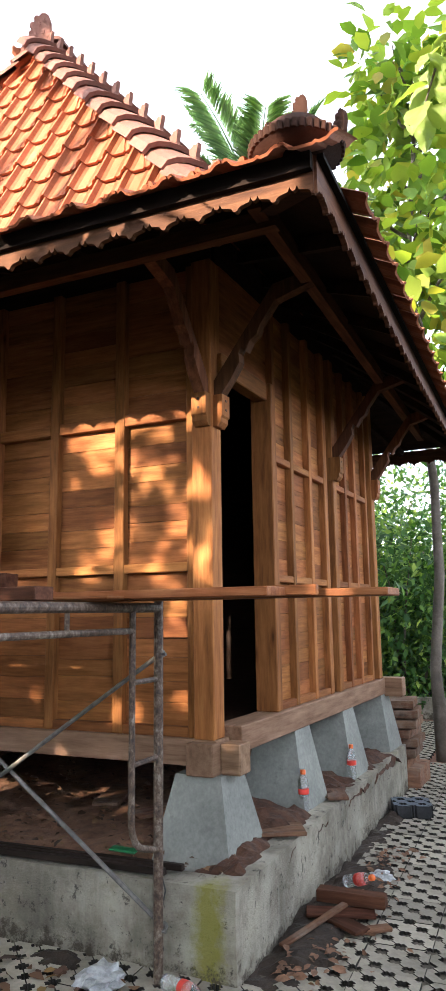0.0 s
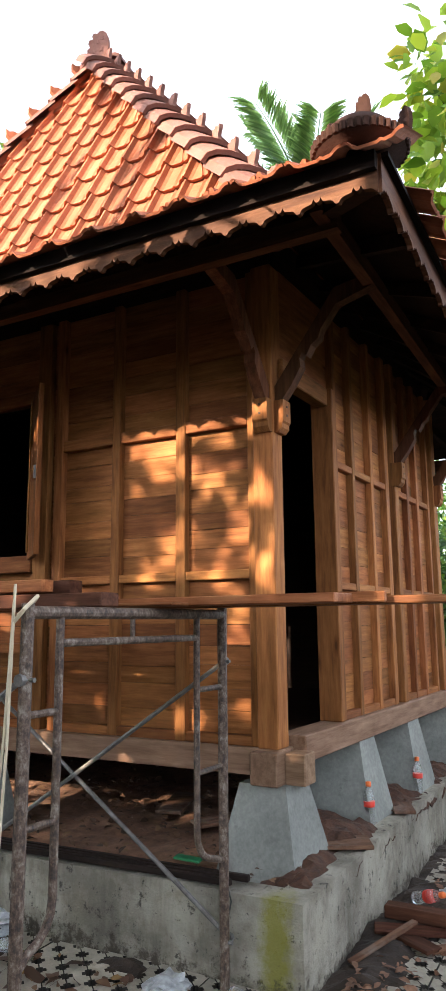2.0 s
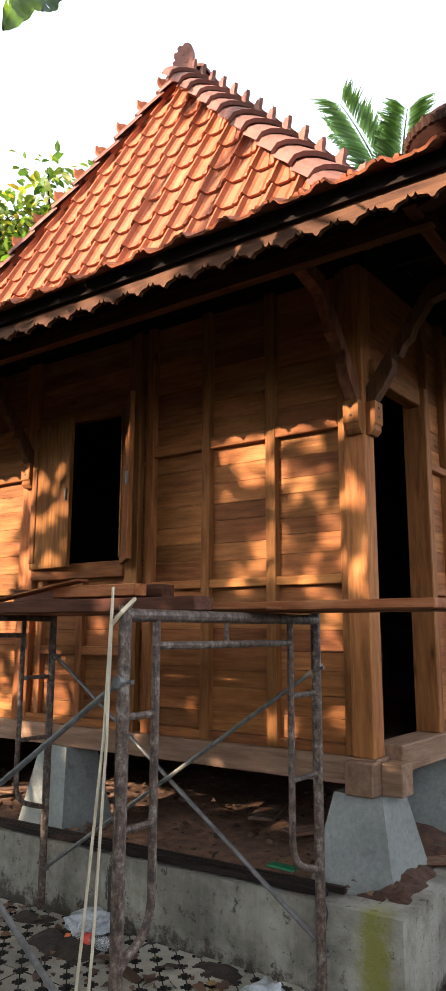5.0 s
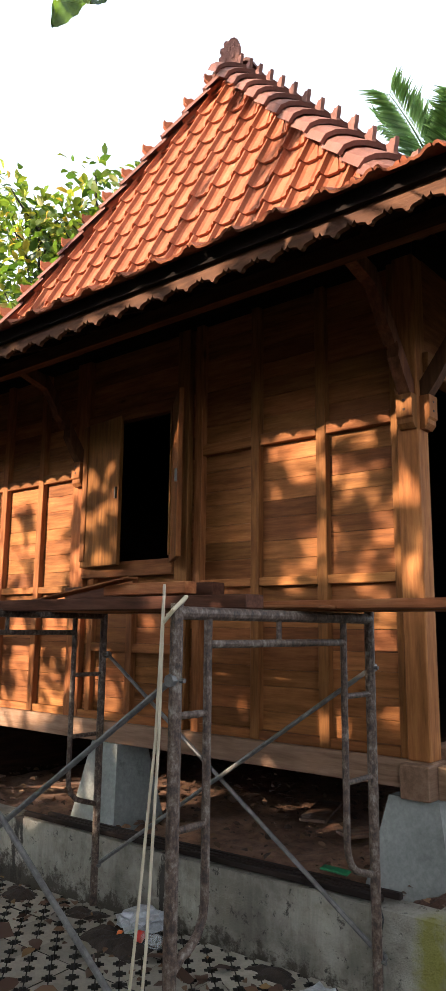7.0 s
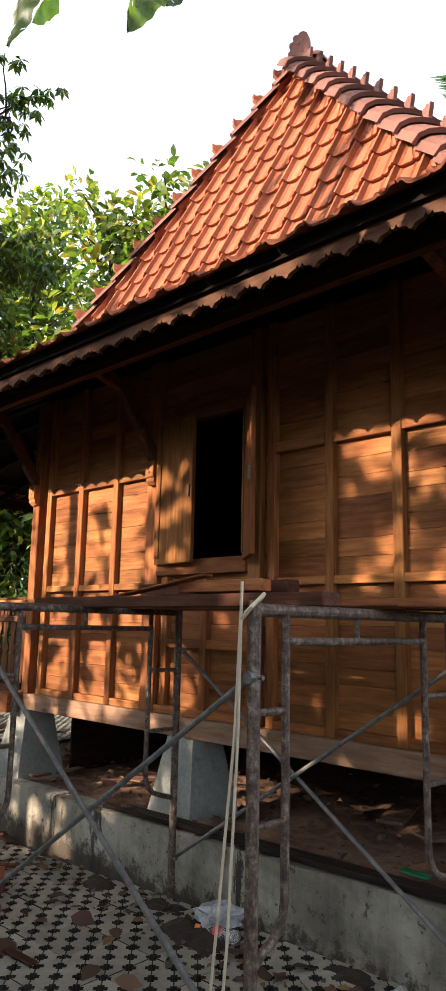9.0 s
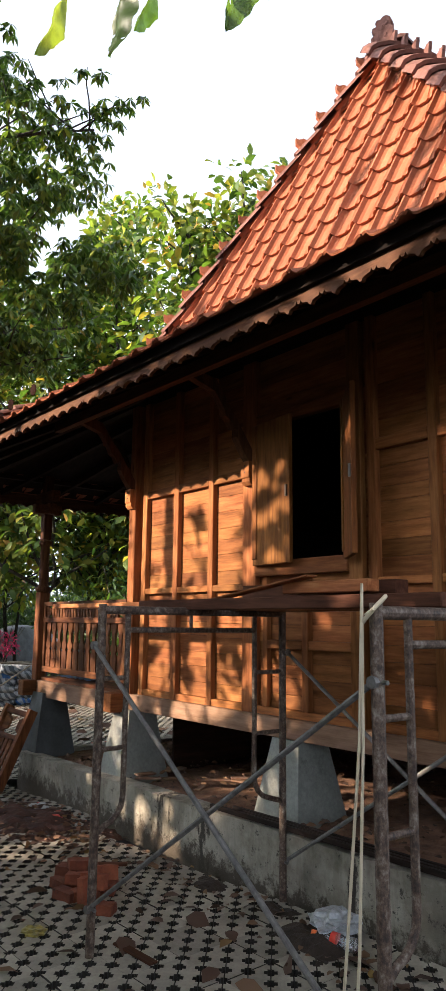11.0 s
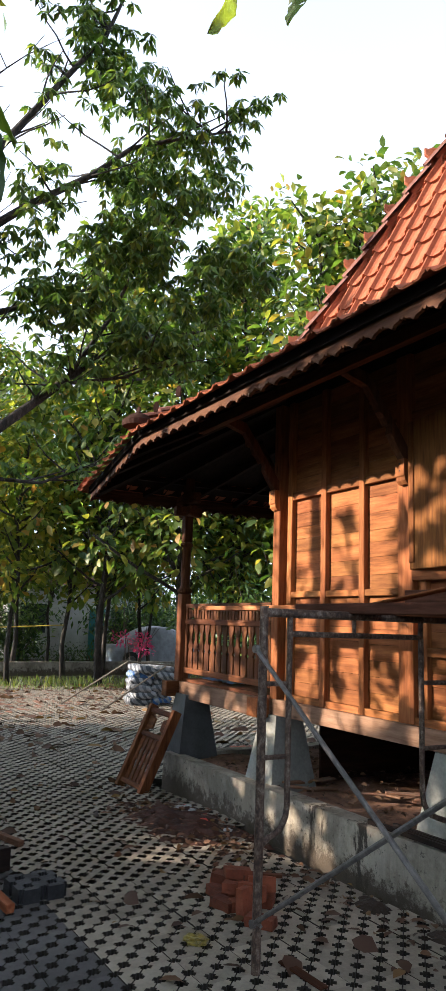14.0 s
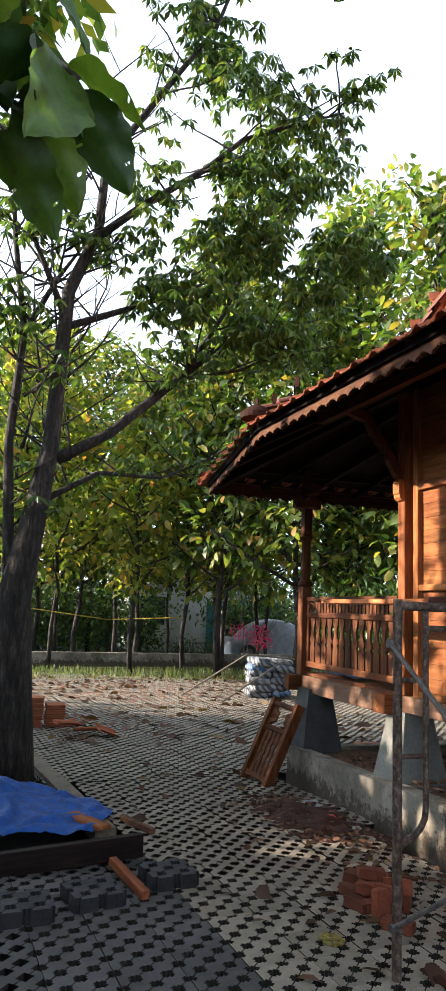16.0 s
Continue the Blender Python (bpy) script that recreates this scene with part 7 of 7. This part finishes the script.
for k, (x, y) in enumerate(((-3.0, -5.0), (-6.6, -5.6), (-10.4, -6.0))):
    slim_tree(x, y, 14.8, 660 + k, first=11.2, reach=4.3, per=24 if x > -5 else 18, size=0.5, r=0.11, limbs=46, label="unseen tall tree added to block sky over the yard", shape=WIDE, group="yard canopy trees", spread=0.5)
for k in range(7):
    shrub(-14.6 - 1.4 * k, -11.4, 2.6, 1.2, 460 + k, n=1800, size=0.45, shape=WIDE, label="unseen dense shrub added to shade the yard", group="yard hedge")
# unseen young trees, placed so that sun falls in patches on the wall
slim_tree(-4.55, -8.0, 6.0, 700, first=3.7, reach=0.7, per=6, size=0.4, r=0.07, limbs=16, label="unseen young tree added to dapple the wall", shape=WIDE, group="yard trees", spread=0.3)
for k, (x, y, f, h, per) in enumerate(((-3.25, -7.2, 3.3, 5.7, 1), (-3.95, -7.4, 3.6, 5.9, 2), (-2.7, -7.5, 3.8, 5.8, 2), (-6.0, -7.6, 3.3, 5.4, 1), (-6.7, -7.2, 3.0, 5.2, 1))):
    slim_tree(x, y, h, 720 + k, first=f, reach=0.7, per=per, size=0.38, r=0.04, limbs=11, label="unseen young tree added to dapple the wall", shape=WIDE, group="yard trees", spread=0.28)

# wood shavings and rubble on the soil under the house
pos, al, sz = [], [], []
for k in range(1500):
    x, y = rs.uniform(-5.6, 0.15), rs.uniform(-0.30, 2.2)
    pos.append((x, y, plinth_top(x) - 0.01 + rs.uniform(0, 0.03)))
    a = rs.uniform(0, math.tau)
    al.append((math.cos(a), math.sin(a), rs.uniform(-0.2, 0.5)))
    sz.append(rs.uniform(0.02, 0.075))
shavings = leaf_material("wood_shaving", ((0.0, (0.04, 0.02, 0.012)), (0.6, (0.11, 0.055, 0.03)), (1.0, (0.22, 0.12, 0.06))), 0.85, 0.05)
tagged(link("wood_shavings", leaves_mesh("wood_shavings", pos, al, sz, LEAF, shavings, np.random.default_rng(77))), "brown wood shavings and rubble under the house", "debris", kind="stuff")

# ---- far things ----
fa = thing("far_house", "low white house behind the row of trees", "house", (-31.5, 4.5, -0.15))
wallm = rough_stone("white_plaster", (0.5, 0.49, 0.46), (0.68, 0.67, 0.64), 1.5)
part("wall", boxed(-33, -30, 2.5, 8.5, -0.2, 2.9), wallm, fa)
bm = bmesh.new()
prism(bm, [(-33.6, 2.9), (-29.4, 2.9), (-31.5, 4.4)], 9.0, Matrix.Translation((0, 0.0, 0)))
part("roof", bm, hip_mat, fa)
for y in (3.0, 7.0):
    w = part("window", boxed(-30.02, -29.96, y, y + 1.1, 0.9, 2.1), plain("dark_pane", (0.04, 0.05, 0.055), 0.15), fa)
    part("frame", boxed(-29.97, -29.92, y - 0.06, y + 1.16, 2.1, 2.17), wallm, w)
part("door", boxed(-30.02, -29.95, 6.0, 6.7, -0.15, 2.0), plain("teal_door", (0.05, 0.22, 0.22), 0.5), fa)

cover = plain("silver_car_cover", (0.24, 0.25, 0.27), 0.4, metal=0.3, var=0.35, scale=5, bumps=0.6)
car = thing("covered_car", "parked car under a silver cover", "car", (-25.0, 7.2, -0.15))
bm = bmesh.new()
sec = []
L = 4.2
for k in range(22):
    u = k / 21
    top = 0.75 + 0.70 * max(0.0, math.sin(min(max((u - 0.16) / 0.62, 0), 1) * math.pi)) ** 0.55
    top = 0.55 if k in (0, 21) else top
    w = 0.82 * (0.85 if k in (0, 21) else 1.0)
    ring = []
    for q in range(13):
        a = math.pi * q / 12
        yy = -math.cos(a) * w * (1 if math.sin(a) < 0.5 else 0.92)
        zz = top * min(1.0, math.sin(a) * 1.35) + 0.02 * noise.noise(Vector((u * 9, a * 3, 0)))
        ring.append(bm.verts.new((yy - 25.0, 7.2 - L / 2 + L * u, zz - 0.1)))
    sec.append(ring)
for a, b in zip(sec, sec[1:]):
    for q in range(12):
        bm.faces.new((a[q], a[q + 1], b[q + 1], b[q]))
bm.faces.new(sec[0])
bm.faces.new(sec[-1][::-1])
bmesh.ops.recalc_face_normals(bm, faces=bm.faces)
part("cover", bm, cover, car, smooth=True)
for y in (5.85, 8.55):
    bm = bmesh.new()
    tube(bm, [(-24.3, y, 0.12), (-24.12, y, 0.12)], 0.30, 18)
    wh = part("wheel", bm, plain("tyre_rubber", (0.02, 0.02, 0.02), 0.8), car)
    bm = bmesh.new()
    tube(bm, [(-24.12, y, 0.12), (-24.10, y, 0.12)], 0.17, 14)
    part("rim", bm, zinc, wh)

# low wall, grass verge, soil
bm = bmesh.new()
for k in range(9):
    a, b = (-18.6 - 0.25 * k, -6.5 + k * 1.6), (-18.6 - 0.25 * (k + 1), -6.5 + (k + 1) * 1.6)
    beam(bm, (a[0] - 1.2, a[1], 0.02), (b[0] - 1.2, b[1], 0.02), 0.18, 0.42)
tagged(part("low_wall", bm, concrete), "low stained concrete wall before the trees", "wall", kind="structure")
tagged(part("garden_wall", boxed(-3.0, 4.0, 7.9, 8.05, -0.1, 0.28), concrete), "low grey kerb wall behind the house", "kerb", kind="structure")
red_soil = rough_stone("red_soil", (0.13, 0.055, 0.03), (0.24, 0.12, 0.075), 3.0, bumps=0.9)
bm = bmesh.new()
g = [[bm.verts.new((-2 + 7 * i / 20, 4.55 + 3.4 * j / 12, -0.03 + 0.04 * noise.noise(Vector((i * 0.6, j * 0.6, 3))))) for j in range(13)] for i in range(21)]
for i in range(20):
    for j in range(12):
        bm.faces.new((g[i][j], g[i + 1][j], g[i + 1][j + 1], g[i][j + 1]))
tagged(part("soil_bed", bm, red_soil, smooth=True), "reddish bare soil behind the house", "soil", kind="structure")
tagged(part("lawn", boxed(-3.0, 6.0, 8.06, 9.8, -0.1, -0.01), plain("lawn_green", (0.16, 0.24, 0.06), 0.9, scale=30)), "sunlit yellow-green lawn behind the kerb", "lawn", kind="structure")
tagged(part("stone_wall", boxed(-6.0, 9.0, 14.5, 14.9, -0.1, 2.6), rough_stone("pale_stone", (0.38, 0.32, 0.25), (0.55, 0.48, 0.39), 2.5)), "pale stone boundary wall behind shrubs", "wall", kind="structure")

nrng = np.random.default_rng(5)
n = 5200
gx = nrng.uniform(-19.6, -16.3, n)
gy = nrng.uniform(-6.5, 7.5, n)
gx += 0.25 * np.minimum(gy, 0) * -0.2
d = np.stack((nrng.normal(0, 0.35, n), nrng.normal(0, 0.35, n), np.ones(n)), 1)
blade = (np.array([(0, 0.05, 0), (0, -0.05, 0), (0.6, 0.03, 0.05), (0.6, -0.03, 0.05), (1.0, 0, 0.16)]), [(0, 1, 3, 2), (2, 3, 4)])
grass_mat = leaf_material("grass_blade", ((0.0, (0.05, 0.085, 0.015)), (0.7, (0.12, 0.17, 0.03)), (1.0, (0.22, 0.20, 0.06))), 0.6, 0.3)
verge = link("grass", leaves_mesh("grass", np.stack((gx, gy, np.full(n, -0.18)), 1), d, nrng.uniform(0.08, 0.24, n), blade, grass_mat, nrng))
tagged(verge, "yellow-green grass verge along the low wall", "grass", kind="stuff")

# fallen leaves and bark
dry = leaf_material("dry_leaf", ((0.0, (0.04, 0.02, 0.013)), (0.5, (0.09, 0.042, 0.024)), (0.9, (0.15, 0.08, 0.04)), (1.0, (0.2, 0.12, 0.03))), 0.8, 0.1)
pos, al, sz = [], [], []
for k in range(1700):
    if k < 300:
        x, y = rs.uniform(-5.5, 0.5), -0.62 - abs(rs.gauss(0, 0.25))
    elif k < 750:
        x, y = rs.gauss(-4.7, 0.55), rs.gauss(-0.95, 0.16)
    elif k < 1580:
        x, y = rs.uniform(-17.5, -11) if k % 3 else rs.uniform(-11, -8), rs.uniform(-4, 3)
    else:
        x, y = rs.uniform(-9, 0.5), rs.uniform(-2.4, -0.6)
    pos.append((x, y, ground_z(x, y) + rs.uniform(0.008, 0.02)))
    a = rs.uniform(0, math.tau)
    al.append((math.cos(a), math.sin(a), rs.uniform(-0.1, 0.15)))
    sz.append(rs.uniform(0.03, 0.10) if k < 850 else rs.uniform(0.08, 0.26) * (1.0 if k < 1580 else 0.55))
big_leaf = leaf_material("large_dry_leaf", ((0.0, (0.03, 0.015, 0.010)), (0.5, (0.06, 0.028, 0.017)), (1.0, (0.11, 0.055, 0.028))), 0.75, 0.08)
for x, y, size, turn in ((-1.88, -1.12, 0.24, 20), (-1.62, -1.11, 0.17, -20), (-1.25, -1.08, 0.27, 150), (-1.05, -0.80, 0.28, 40), (-0.84, -0.88, 0.24, -15), (-1.94, -1.82, 0.19, 60), (-1.84, -1.59, 0.26, -35),
                         (-2.96, -1.95, 0.22, 10), (-2.30, -1.00, 0.20, 80), (-2.05, -1.30, 0.16, 200), (-0.55, -1.05, 0.22, 120), (-1.35, -1.45, 0.20, -70), (-2.6, -2.1, 0.18, 95), (-0.2, -0.95, 0.17, 30)):
    a = radians(turn)
    me = leaves_mesh("fallen_leaf", [(x - 0.4 * size * math.cos(a), y - 0.4 * size * math.sin(a), ground_z(x, y) + 0.022)], [(math.cos(a), math.sin(a), 0.02)], [0.62 * size], BIG, big_leaf, np.random.default_rng(int(abs(x * 100))))
    tagged(link("fallen_leaf", me), "large curled brown fallen leaf on the paving", "leaf", group="large fallen leaves")
litter = link("leaf_litter", leaves_mesh("leaf_litter", pos, al, sz, LEAF, dry, nrng))
tagged(litter, "brown fallen leaves scattered over the paving", "leaf litter", kind="stuff")
pos, al, sz = [], [], []
for k in range(420):
    if k < 220:
        x, y = 0.36 + abs(rs.gauss(0, 0.16)), rs.uniform(-0.4, 1.6)
    else:
        x, y = rs.gauss(-4.6, 0.5), rs.gauss(-0.9, 0.18)
    pos.append((x, y, ground_z(x, y) + rs.uniform(0.006, 0.03)))
    a = rs.uniform(0, math.tau)
    al.append((math.cos(a), math.sin(a), rs.uniform(-0.2, 0.3)))
    sz.append(rs.uniform(0.02, 0.075))
chips = link("bark_chips", leaves_mesh("bark_chips", pos, al, sz, LEAF, soil, nrng))
tagged(chips, "dark bark chips and soil crumbs along the plinth", "debris", kind="stuff")
pink = leaf_material("pink_flower", ((0.0, (0.55, 0.03, 0.16)), (1.0, (0.75, 0.08, 0.28))), 0.6, 0.3)
fl = thing("flowering_shrub", "shrub with bright pink flower clusters", "shrub", (-18.1, 3.6, -0.15))
bm = bmesh.new()
for k in range(5):
    tube(bm, branch((-18.1, 3.6, -0.15), (rs.uniform(-0.5, 0.5), rs.uniform(-0.6, 0.6), 1), 1.7, 0.0, rs), [0.02, 0.018, 0.014, 0.01, 0.006], 5, cap=False)
part("branchwork", bm, bark, fl)
p, d, s = clump([(-18.0, 3.25, 1.04), (-18.0, 3.9, 1.02), (-18.0, 3.8, 0.9), (-18.0, 3.95, 0.8)], 90, 0.12, 0.13, 0.0, nrng)
link("blossom", leaves_mesh("blossom", p, d, s, SMALL, pink, nrng), fl)["kind"] = "stuff"
bm = bmesh.new()
tube(bm, [(-19.5, -2.8, 1.5), (-20.3, 0.0, 1.2), (-19.55, 2.1, 1.35)], 0.018, 6)
tagged(part("rope", bm, plain("yellow_rope", (0.6, 0.45, 0.06), 0.6)), "yellow rope tied between slim trees", "rope")
